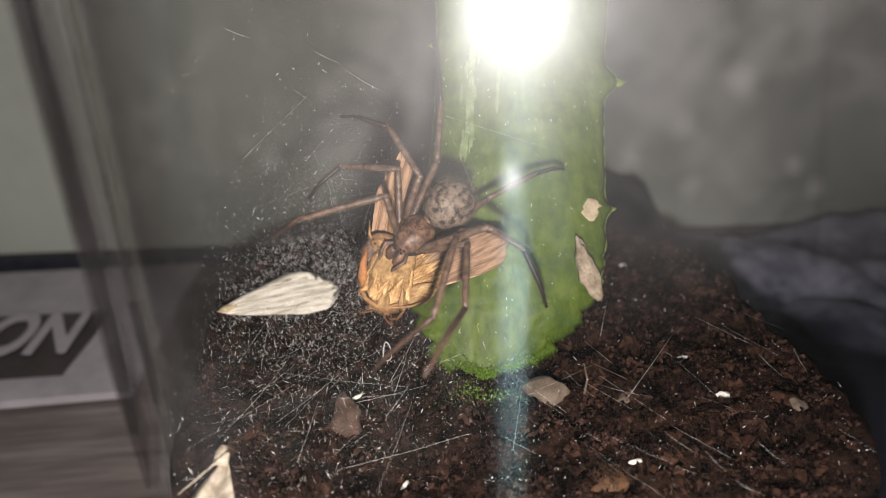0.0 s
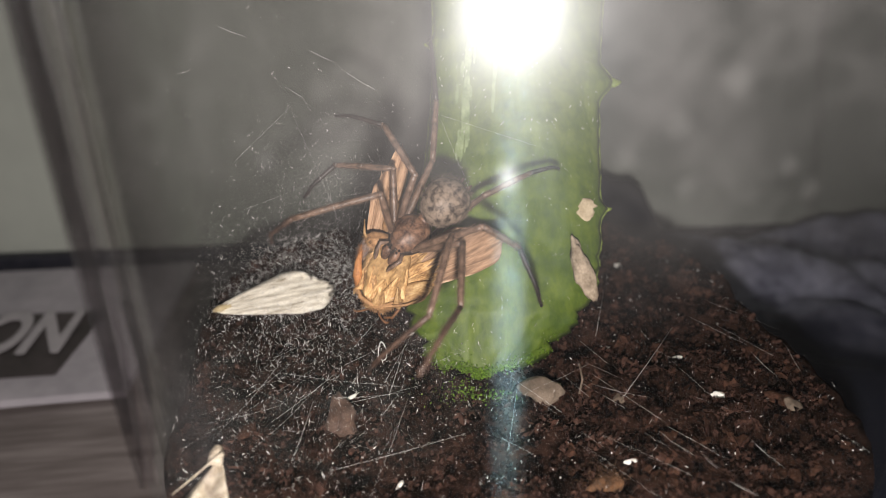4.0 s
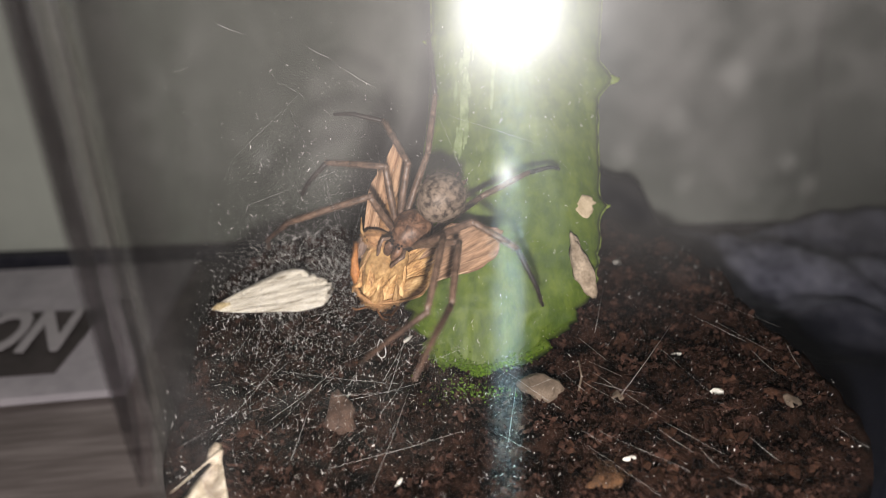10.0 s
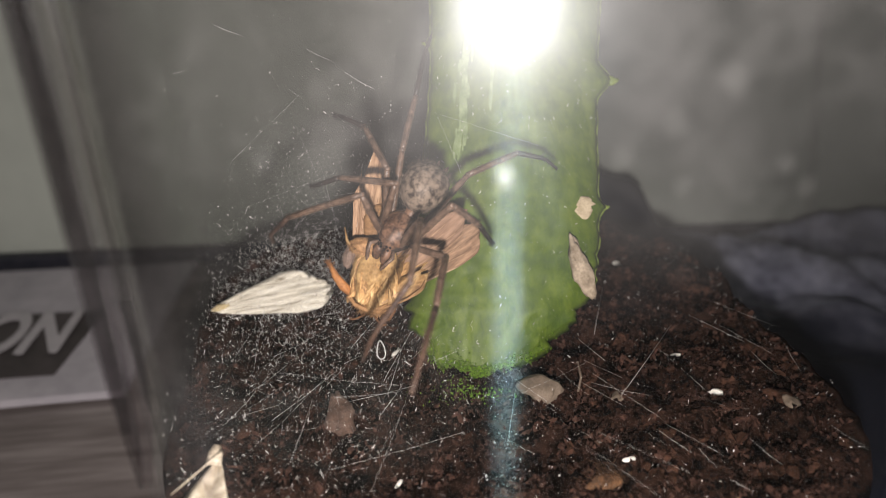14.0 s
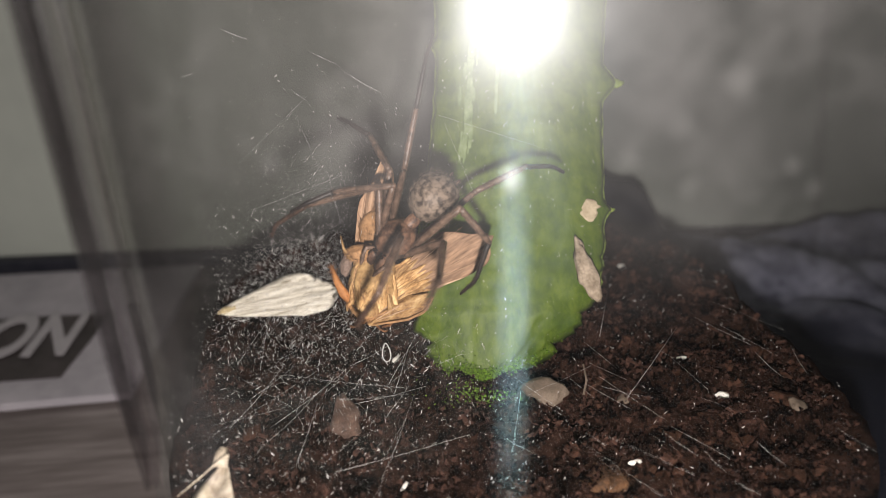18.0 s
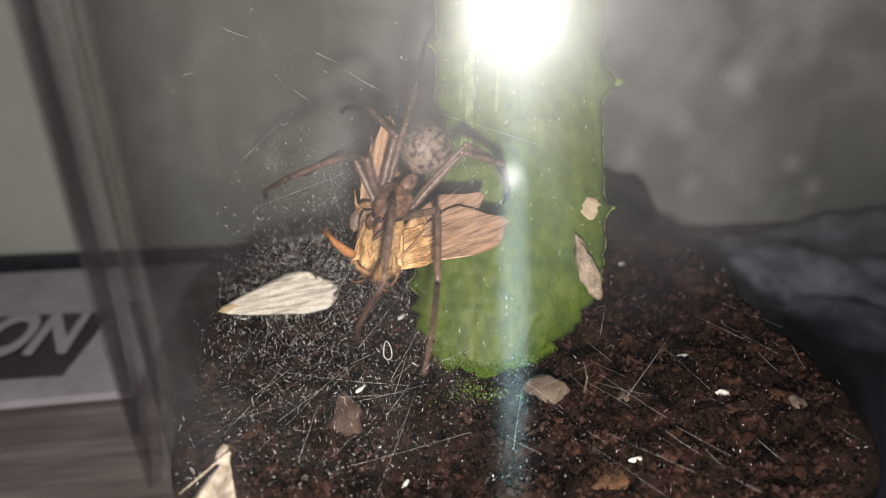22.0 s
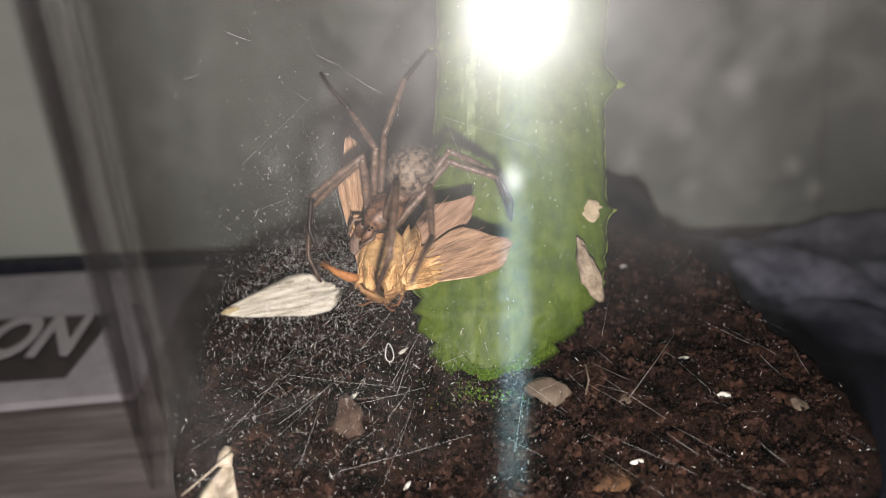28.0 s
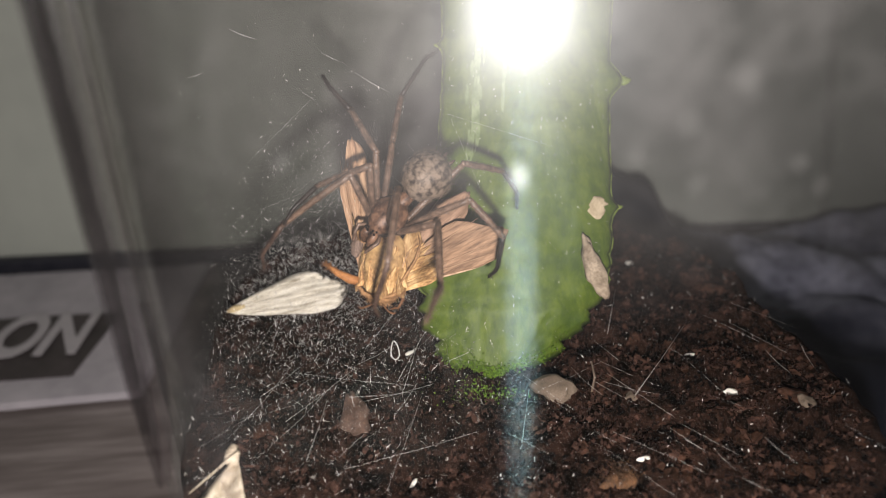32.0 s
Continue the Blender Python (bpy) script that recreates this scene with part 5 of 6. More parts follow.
stance(a, 6, (4.8, -8.9, 0.5), (10.0, -14.8, 1.1), (17.4, -21.1, -0.2))
stance(b, 6, (3.8, -4.9, 5.0), (11.0, -6.7, 5.1), (16.7, -4.0, 3.0))
stance(c, 6, (6.8, -4.0, 2.6), (13.5, 0.0, -0.5), (14.1, 5.4, -3.1))
stance(d, 6, (4.7, -0.2, 5.8), (10.5, 9.1, 4.1), (12.9, 12.5, -4.3))
stance(e, 6, (-2.3, -10.8, -3.0), (-4.3, -18.1, -4.7), (-6.1, -22.7, -8.3))
stance(f, 6, (-6.8, -5.3, 7.2), (-11.0, -7.5, 3.2), (-17.6, -5.1, -1.1))
stance(g, 6, (-6.1, -2.9, 4.7), (-11.5, 3.2, 8.7), (-14.0, 11.5, 16.1))
stance(h, 6, (-4.7, -2.5, 5.6), (-9.8, 6.3, 8.7), (-8.4, 14.9, 1.6))
stance(a, 9.2, (4.8, -8.8, 0.6), (10.1, -14.8, 0.9), (17.4, -21.2, -0.4))
stance(b, 9.2, (3.8, -4.9, 5.0), (11.0, -6.8, 5.0), (16.7, -4.0, 3.0))
stance(c, 9.2, (6.8, -4.0, 2.5), (13.5, 0.0, -0.5), (14.2, 5.4, -3.2))
stance(d, 9.2, (4.7, -0.2, 5.8), (10.5, 9.1, 4.1), (12.9, 12.5, -4.3))
stance(e, 9.2, (-2.4, -10.7, -3.1), (-4.3, -18.1, -4.7), (-6.1, -22.7, -8.4))
stance(f, 9.2, (-6.8, -5.3, 7.2), (-11.0, -7.5, 3.2), (-17.6, -5.1, -1.1))
stance(g, 9.2, (-6.0, -3.0, 4.7), (-11.6, 3.1, 8.4), (-14.0, 11.5, 15.9))
stance(h, 9.2, (-4.7, -2.5, 5.6), (-9.7, 6.3, 8.8), (-8.4, 14.9, 1.5))
stance(a, 10, (5.0, -8.7, 1.2), (9.6, -15.2, 0.9), (16.8, -21.7, -0.4))
stance(b, 10, (5.1, -5.2, 3.9), (11.7, -7.9, 1.9), (17.5, -4.7, 0.8))
stance(c, 10, (6.7, -3.0, 3.8), (13.7, 0.7, 0.8), (14.5, 5.3, -3.0))
stance(d, 10, (5.1, 1.2, 5.8), (11.3, 9.6, 2.1), (13.7, 13.1, -6.3))
stance(e, 10, (-2.8, -10.2, -4.5), (-5.1, -17.5, -5.8), (-7.4, -22.0, -9.2))
stance(f, 10, (-6.3, -3.7, 8.3), (-11.7, -5.4, 5.9), (-18.1, -3.3, 1.2))
stance(g, 10, (-6.2, -1.7, 5.3), (-10.8, 4.9, 9.5), (-13.6, 13.4, 16.7))
stance(h, 10, (-4.7, -0.7, 6.5), (-9.6, 7.4, 11.2), (-7.1, 15.9, 4.1))
stance(a, 11, (5.1, -8.6, -1.7), (7.9, -15.7, -3.9), (12.8, -24.1, -3.2))
stance(b, 11, (5.3, -5.9, 2.6), (11.6, -8.8, -0.0), (16.9, -7.9, -4.0))
stance(c, 11, (5.6, -3.5, 4.5), (12.8, -0.6, 1.2), (13.3, 3.3, -3.4))
stance(d, 11, (6.1, -0.1, 4.8), (12.9, 7.3, 0.0), (14.8, 10.5, -8.6))
stance(e, 11, (-1.7, -11.2, -1.2), (-7.3, -16.5, -0.8), (-12.0, -18.4, -4.3))
stance(f, 11, (-5.4, -5.4, 7.9), (-9.0, -4.8, 3.0), (-10.3, -4.7, -5.1))
stance(g, 11, (-7.1, -0.7, 4.9), (-10.1, 6.0, 10.3), (-13.5, 15.3, 16.1))
stance(h, 11, (-4.7, 0.5, 6.8), (-8.1, 9.1, 11.9), (-7.1, 16.7, 3.6))
stance(a, 12, (4.4, -8.6, 3.1), (7.6, -15.9, 2.5), (12.0, -24.3, 0.2))
stance(b, 12, (4.1, -4.8, 5.0), (10.2, -7.9, 2.3), (15.7, -7.6, -1.5))
stance(c, 12, (4.1, -4.6, 4.5), (11.3, -0.6, 2.4), (12.5, 3.3, -2.1))
stance(d, 12, (4.6, -0.2, 5.9), (11.7, 7.5, 2.2), (13.6, 10.4, -6.5))
stance(e, 12, (-3.5, -11.1, -0.4), (-7.0, -17.4, -3.2), (-12.1, -19.5, -5.9))
stance(f, 12, (-3.7, -4.4, 9.0), (-7.4, -8.1, 5.6), (-11.2, -6.7, -1.5))
stance(g, 12, (-7.5, -0.2, 4.6), (-11.0, 7.8, 7.1), (-13.8, 16.1, 14.5))
stance(h, 12, (-5.2, 1.1, 6.6), (-9.2, 8.7, 12.8), (-7.7, 17.9, 6.5))
stance(a, 13, (4.4, -8.6, 3.1), (7.6, -15.9, 2.5), (12.0, -24.3, 0.2))
stance(b, 13, (4.1, -4.8, 5.0), (10.2, -7.9, 2.3), (15.7, -7.6, -1.5))
stance(c, 13, (4.1, -4.6, 4.5), (11.3, -0.6, 2.4), (12.5, 3.3, -2.1))
stance(d, 13, (4.6, -0.2, 5.9), (11.7, 7.5, 2.2), (13.6, 10.4, -6.5))
stance(e, 13, (-3.5, -11.1, -0.4), (-7.0, -17.4, -3.2), (-12.1, -19.5, -5.9))
stance(f, 13, (-3.7, -4.5, 9.0), (-7.4, -8.1, 5.6), (-11.2, -6.7, -1.5))
stance(g, 13, (-7.5, -0.2, 4.6), (-11.0, 7.8, 7.2), (-13.8, 16.1, 14.6))
stance(h, 13, (-5.2, 1.1, 6.6), (-9.2, 8.6, 12.9), (-7.7, 17.9, 6.5))
stance(a, 14, (5.5, -8.2, 2.2), (8.9, -15.3, 1.2), (13.1, -24.1, -0.5))
stance(b, 14, (4.7, -4.4, 5.0), (10.9, -7.6, 2.9), (16.4, -7.6, -1.0))
stance(c, 14, (2.5, -3.3, 6.0), (9.5, -0.7, 2.2), (13.2, 1.6, -2.1))
stance(d, 14, (4.9, 0.1, 5.7), (11.9, 6.8, 0.4), (14.3, 9.8, -8.2))
stance(e, 14, (-2.5, -11.2, -0.2), (-5.5, -18.1, -2.2), (-10.6, -20.4, -4.7))
stance(f, 14, (-4.9, -4.4, 8.7), (-8.0, -5.7, 3.5), (-9.7, -6.8, -4.5))
stance(g, 14, (-7.3, -0.0, 4.8), (-10.5, 6.1, 10.7), (-14.2, 14.6, 17.5))
stance(h, 14, (-2.7, -1.3, 6.9), (-7.1, 5.9, 13.3), (-7.2, 15.0, 6.6))
stance(a, 17, (7.4, -6.7, -2.7), (11.4, -13.1, 0.7), (17.2, -21.0, 0.9))
stance(b, 17, (4.4, -2.9, 6.0), (10.9, -4.8, 3.2), (16.7, -4.6, -0.3))
stance(c, 17, (2.7, -2.4, 6.5), (6.8, 4.9, 7.7), (7.6, 9.4, 3.8))
stance(d, 17, (3.6, -1.8, 5.6), (9.4, 4.9, -1.1), (11.8, 12.3, -6.3))
stance(e, 17, (-2.7, -11.0, 2.4), (-3.6, -18.3, 0.1), (-7.1, -22.5, -2.7))
stance(f, 17, (-4.8, -6.7, 7.1), (-9.2, -7.5, 2.8), (-11.0, -1.6, -2.6))
stance(g, 17, (-5.0, -3.2, 5.2), (-9.0, 0.5, 12.6), (-13.2, 4.7, 22.4))
stance(h, 17, (-3.3, 1.2, 7.3), (-9.1, 6.4, 14.6), (-11.2, 13.1, 5.7))
stance(a, 18, (6.3, -7.8, -2.1), (10.1, -14.2, 1.3), (15.1, -22.5, 2.9))
stance(b, 18, (5.7, -5.1, 3.5), (12.0, -7.5, 0.5), (17.9, -7.1, -2.6))
stance(c, 18, (3.5, -3.7, 5.6), (9.4, 1.2, 1.9), (11.9, 6.4, 0.3))
stance(d, 18, (5.3, -2.9, 3.5), (11.9, 4.6, -1.5), (14.6, 10.2, -8.5))
stance(e, 18, (-3.0, -11.1, 0.7), (-5.1, -18.5, -0.7), (-8.7, -22.4, -3.7))
stance(f, 18, (-4.5, -6.7, 7.3), (-9.0, -7.0, 3.0), (-10.2, -1.0, -2.5))
stance(g, 18, (-5.5, -2.9, 5.1), (-9.3, 1.8, 12.0), (-11.7, 5.7, 22.6))
stance(h, 18, (-2.0, 0.4, 7.5), (-6.1, 7.1, 14.6), (-5.4, 10.6, 3.8))
stance(a, 19, (5.2, -8.2, 3.1), (8.5, -15.0, 0.7), (12.5, -24.0, 1.6))
stance(b, 19, (4.4, -4.6, 5.0), (10.1, -8.2, 2.1), (15.9, -7.7, -1.3))
stance(c, 19, (4.5, -1.2, 6.4), (10.5, 2.6, 1.9), (13.2, 7.0, -1.3))
stance(d, 19, (6.4, -1.4, 3.7), (13.5, 3.8, -2.9), (16.9, 7.8, -10.7))
stance(e, 19, (-3.1, -10.6, -3.3), (-6.9, -17.3, -2.5), (-11.4, -20.9, -4.7))
stance(f, 19, (-6.8, -5.1, 7.3), (-11.3, -4.3, 3.0), (-10.3, 0.3, -3.7))
stance(g, 19, (-2.0, -4.5, 4.9), (-7.7, -1.1, 11.2), (-12.6, 4.8, 19.7))
stance(h, 19, (-1.3, -3.0, 6.1), (-7.1, 5.7, 7.6), (-9.8, 14.3, 0.6))
stance(a, 20, (5.9, -8.2, -1.8), (8.5, -15.6, -1.3), (10.8, -23.9, 3.7))
stance(b, 20, (4.4, -4.7, 4.9), (10.1, -8.5, 2.1), (15.9, -8.8, -1.2))
stance(c, 20, (5.7, -2.0, 5.5), (11.7, 3.9, 5.3), (13.4, 6.9, 0.4))
stance(d, 20, (6.6, -2.1, 2.7), (13.9, 0.7, -5.1), (18.1, 6.3, -11.3))
stance(e, 20, (-3.3, -10.3, -4.1), (-7.5, -16.8, -3.4), (-12.5, -19.7, -5.4))
stance(f, 20, (-6.1, -3.8, 8.4), (-10.1, -3.6, 3.7), (-9.3, 1.5, -2.7))
stance(g, 20, (-4.4, -1.1, 6.5), (-8.8, 4.5, 12.2), (-12.7, 13.3, 18.5))
stance(h, 20, (-3.3, 1.8, 7.3), (-8.4, 10.2, 11.4), (-8.6, 13.0, 0.4))
stance(a, 21, (6.8, -7.1, -3.1), (12.6, -12.5, -2.6), (18.3, -19.8, 2.8))
stance(b, 21, (4.9, -4.9, 4.3), (11.9, -6.4, 2.3), (17.4, -3.9, -0.6))
stance(c, 21, (6.1, -1.7, 5.3), (10.6, 4.2, 1.3), (12.0, 9.2, -1.8))
stance(d, 21, (6.3, -0.9, 4.1), (11.7, 7.4, -0.9), (14.3, 11.1, -9.2))
stance(e, 21, (-0.9, -11.0, -1.8), (-2.8, -18.5, 0.3), (-5.9, -22.6, -3.1))
stance(f, 21, (-4.0, -6.9, 7.3), (-7.5, -8.6, 2.4), (-8.5, -3.6, -3.9))
stance(g, 21, (-5.0, -3.7, 4.9), (-11.7, 2.2, 6.8), (-17.0, 8.0, 15.1))
stance(h, 21, (-0.8, -0.5, 7.3), (-4.9, 4.7, 15.5), (-5.5, 8.5, 4.9))
stance(a, 22, (5.2, -8.6, 1.4), (8.8, -14.3, -2.8), (13.3, -23.1, -3.1))
stance(b, 22, (4.7, -6.2, 2.6), (11.2, -7.8, -0.6), (15.4, -6.4, -5.6))
stance(c, 22, (3.8, -0.7, 6.8), (9.4, -0.6, 0.5), (11.9, 3.9, -2.7))
stance(d, 22, (7.2, -1.1, 2.7), (13.7, 5.5, -3.5), (17.4, 8.7, -11.4))
stance(e, 22, (-2.8, -11.2, 3.3), (-6.1, -13.5, -3.3), (-9.4, -11.2, -7.9))
stance(f, 22, (-3.1, -9.9, 3.0), (-7.1, -13.0, -0.6), (-9.0, -12.1, -8.5))
stance(g, 22, (-6.0, -1.7, 5.5), (-11.7, 5.1, 7.4), (-17.3, 13.6, 12.7))
stance(h, 22, (-2.1, 1.4, 7.6), (-8.0, 9.2, 11.5), (-8.1, 15.4, 2.0))
stance(a, 23, (6.8, -7.4, -2.2), (11.0, -13.8, -4.3), (13.4, -22.3, -8.6))
stance(b, 23, (5.1, -2.8, 5.7), (12.3, -4.0, 4.7), (18.0, -5.5, 1.5))
stance(c, 23, (5.1, -0.6, 6.3), (9.7, 1.3, -0.6), (10.0, 6.2, -4.0))
stance(d, 23, (7.7, 0.7, 2.6), (12.3, 8.9, -3.3), (14.4, 12.9, -11.5))
stance(e, 23, (-2.3, -10.9, 3.7), (-4.3, -13.0, -3.5), (-9.4, -9.9, -5.3))
stance(f, 23, (-3.9, -7.9, 6.3), (-5.8, -10.7, 1.0), (-9.7, -10.6, -6.2))
stance(g, 23, (-6.7, -4.3, 2.4), (-11.1, 1.3, 8.1), (-16.3, 9.4, 14.4))
stance(h, 23, (-3.5, 0.4, 7.2), (-7.6, 10.2, 7.8), (-8.0, 19.9, 2.0))
stance(a, 24, (7.4, -7.2, -1.2), (12.2, -13.1, -3.3), (15.0, -21.6, -7.4))
stance(b, 24, (4.5, -2.4, 6.2), (11.2, -4.0, 3.6), (17.9, -4.4, 2.7))
stance(c, 24, (4.4, -0.2, 6.7), (8.1, 5.6, 1.8), (6.9, 8.9, -3.1))
stance(d, 24, (4.5, 1.6, 6.2), (8.6, 10.1, 0.4), (8.6, 15.5, -7.3))
stance(e, 24, (-0.7, -11.1, -0.5), (-5.2, -14.0, -6.1), (-10.0, -11.0, -3.7))
stance(f, 24, (-2.4, -9.5, 4.0), (-5.0, -12.1, -1.0), (-7.5, -13.0, -8.7))
stance(g, 24, (-5.6, -5.2, 2.1), (-12.2, -0.8, 6.8), (-17.7, 5.8, 14.4))
stance(h, 24, (-2.0, -2.4, 6.5), (-9.2, 5.0, 9.0), (-13.3, 12.4, 1.6))
stance(a, 25, (8.1, -5.6, -3.2), (12.7, -11.9, -2.1), (16.4, -19.7, -6.9))
stance(b, 25, (6.4, -2.1, 5.0), (13.1, -3.4, 1.9), (19.7, -3.3, 0.7))
stance(c, 25, (4.8, 0.3, 6.5), (8.2, 6.6, 2.1), (7.3, 9.0, -3.4))
stance(d, 25, (4.4, 0.6, 6.1), (8.2, 3.9, -3.8), (1.5, 10.0, -6.0))
stance(e, 25, (0.4, -10.9, -0.5), (-3.9, -14.2, -6.1), (-9.6, -11.8, -7.7))
stance(f, 25, (-1.5, -9.4, 4.3), (-4.4, -12.3, -0.5), (-6.5, -13.3, -8.3))
stance(g, 25, (-5.4, -5.2, 2.3), (-12.2, -1.0, 6.7), (-17.6, 5.0, 14.9))
stance(h, 25, (-0.2, -2.5, 6.3), (-7.9, 4.7, 7.3), (-6.7, 9.6, -2.9))
stance(a, 28, (7.8, -7.0, 0.0), (11.5, -13.9, 0.6), (14.1, -21.7, -4.8))
stance(b, 28, (5.1, -3.8, 5.1), (12.0, -5.4, 3.0), (18.6, -6.2, 2.4))
stance(c, 28, (5.1, -1.8, 5.9), (7.0, 5.5, 2.0), (2.4, 8.9, 0.4))
stance(d, 28, (5.4, -1.8, 4.5), (7.8, 6.1, -2.9), (0.2, 11.3, -4.8))
stance(e, 28, (-0.4, -11.1, 3.4), (-5.6, -14.1, -1.4), (-10.8, -11.8, -3.7))
stance(f, 28, (-1.3, -10.0, 2.9), (-6.5, -13.1, 1.2), (-9.9, -12.5, -6.2))
stance(g, 28, (-2.0, -5.9, 2.7), (-7.9, -1.0, 7.6), (-11.8, 5.0, 16.6))
stance(h, 28, (-0.2, -2.6, 6.3), (-7.0, 4.1, 10.9), (-7.7, 7.0, 0.0))
stance(a, 29, (7.5, -7.2, -0.6), (12.2, -13.6, -0.9), (14.9, -21.9, -5.4))
stance(b, 29, (4.5, -3.2, 5.8), (11.5, -4.8, 4.0), (18.1, -5.2, 3.5))
stance(c, 29, (4.2, -0.9, 6.6), (5.9, 6.0, 2.1), (6.2, 8.1, -3.6))
stance(d, 29, (4.5, -0.6, 5.8), (5.7, 8.2, -0.9), (-2.3, 12.7, -2.8))
stance(e, 29, (-1.3, -11.3, 3.1), (-4.9, -14.8, -2.8), (-10.1, -12.6, -5.1))
stance(f, 29, (-1.6, -10.0, 2.7), (-5.6, -13.7, -0.4), (-9.2, -13.3, -7.7))
stance(g, 29, (-2.6, -5.8, 2.9), (-9.6, -0.6, 5.6), (-12.4, 5.0, 15.2))
stance(h, 29, (-0.2, -1.5, 6.9), (-7.0, 5.3, 11.1), (-8.5, 8.5, 0.4))
stance(a, 30, (7.8, -6.8, -0.9), (12.3, -13.2, 0.6), (15.3, -21.5, -3.7))
stance(b, 30, (5.5, -3.4, 5.2), (12.5, -4.9, 3.4), (19.1, -5.3, 2.4))
stance(c, 30, (4.7, -1.5, 6.3), (5.6, 6.2, 3.0), (4.6, 9.5, -2.0))
stance(d, 30, (4.8, -0.7, 5.5), (5.3, 8.7, -0.5), (-3.2, 12.2, -2.4))
stance(e, 30, (-1.1, -11.3, 3.1), (-4.3, -14.6, -3.1), (-9.4, -13.2, -6.1))
stance(f, 30, (-4.5, -6.6, 7.4), (-9.4, -8.0, 3.8), (-13.6, -4.5, -2.2))
stance(g, 30, (-5.8, -4.0, 3.9), (-12.3, 0.3, 8.6), (-16.9, 5.4, 17.9))
stance(h, 30, (0.4, -2.3, 6.4), (-7.3, 4.9, 8.1), (-10.7, 9.5, -1.7))
stance(a, 31, (7.4, -7.3, -0.6), (12.6, -13.2, -0.5), (15.3, -21.8, -4.5))
stance(b, 31, (5.1, -3.3, 5.4), (12.1, -4.9, 3.7), (18.8, -5.6, 2.9))
stance(c, 31, (4.4, -1.5, 6.4), (7.9, 4.8, 2.0), (9.1, 9.4, -1.7))
stance(d, 31, (4.9, 0.3, 5.8), (8.5, 8.6, -0.6), (7.0, 15.8, -6.4))
stance(e, 31, (-1.8, -11.4, 2.9), (-4.8, -14.8, -3.3), (-8.6, -14.4, -8.2))
stance(f, 31, (-6.0, -8.1, 4.9), (-11.5, -8.2, 2.0), (-13.3, -5.3, -5.5))
stance(g, 31, (-5.5, -3.4, 4.7), (-11.5, 1.5, 9.6), (-15.6, 5.5, 19.5))
stance(h, 31, (-0.4, -2.0, 6.7), (-7.5, 5.1, 10.1), (-9.0, 8.8, -0.5))
stance(a, 32, (7.1, -7.6, -0.5), (11.8, -13.4, -3.0), (14.2, -22.6, -5.5))
stance(b, 32, (5.5, -3.9, 4.8), (12.5, -5.9, 3.1), (19.0, -6.9, 1.8))
stance(c, 32, (4.2, -1.9, 6.3), (8.6, 3.7, 1.8), (8.0, 9.7, 1.5))
stance(d, 32, (5.4, 0.3, 5.5), (8.2, 10.0, 0.9), (8.1, 15.6, -6.7))
stance(e, 32, (-2.4, -11.2, 2.8), (-5.3, -15.3, -3.1), (-9.3, -14.2, -7.6))
stance(f, 32, (-6.7, -7.3, 5.4), (-12.1, -7.6, 2.4), (-13.5, -4.3, -5.0))
stance(g, 32, (-6.0, -2.9, 4.8), (-12.1, 2.7, 8.5), (-15.0, 7.1, 18.7))
stance(h, 32, (-0.2, -2.3, 6.5), (-6.7, 5.2, 10.3), (-8.2, 9.2, -0.1))

# ---- the moth ----
moth = empty("moth", pose(0, 0, 0), "dead orange-brown furry moth held in the spider's jaws", "moth")
rnd = random.Random(33)


def furry(name, centre, size, count, length, material, label, way, lump=0.2, taper=0.0):
    bm = bmesh.new()
    blob(bm, centre, size, 40, 28, lump, 1.8, lambda c: Vector((c.x * (1 - taper * c.y), c.y, c.z)))
    for _ in range(count):
        n = Vector((rnd.gauss(0, 1), rnd.gauss(0, 1), rnd.gauss(0, 1))).normalized()
        p = Vector((centre[0] + n.x * (1 - taper * n.y) * size[0] * 0.95, centre[1] + n.y * size[1] * 0.95, centre[2] + n.z * size[2] * 0.95))
        c = 0.5 * Vector((noise.noise(p * 500), noise.noise(p * 500 + Vector((9, 0, 0))), noise.noise(p * 500 + Vector((0, 9, 0)))))
        spike(bm, p, n * 0.55 + Vector(way) * 0.8 + c, length * rnd.uniform(0.5, 1.2), 0.00005)
    return part(name, bm, material, moth, label)


furry("thorax", (-0.0008, -0.0003, -0.0004), (0.0031, 0.0041, 0.0026), 2600, 0.0007, M_FUR, "furry orange thorax", (0.05, 1.0, 0.2), 0.22, 0.10)
furry("collar", (0.0007, -0.0039, 0.0002), (0.0026, 0.0011, 0.0018), 900, 0.0007, M_FURDARK, "dark brown ruffled collar", (0, 0.6, 0.4))
furry("tail", (0.0003, -0.0066, -0.0022), (0.0020, 0.0036, 0.0017), 500, 0.0009, M_FURDARK, "brown furry hind body", (0, -1.0, 0))
furry("head", (-0.0010, 0.0036, -0.0002), (0.0021, 0.0010, 0.0015), 500, 0.0006, M_FURDARK, "brown furry head", (0, 0.7, 0.3))
furry("side_lobe", (0.0030, -0.0022, -0.0002), (0.0007, 0.0014, 0.0010), 160, 0.0004, M_GREYFUR, "grey-brown side lobe", (0.3, 0.6, 0.2))
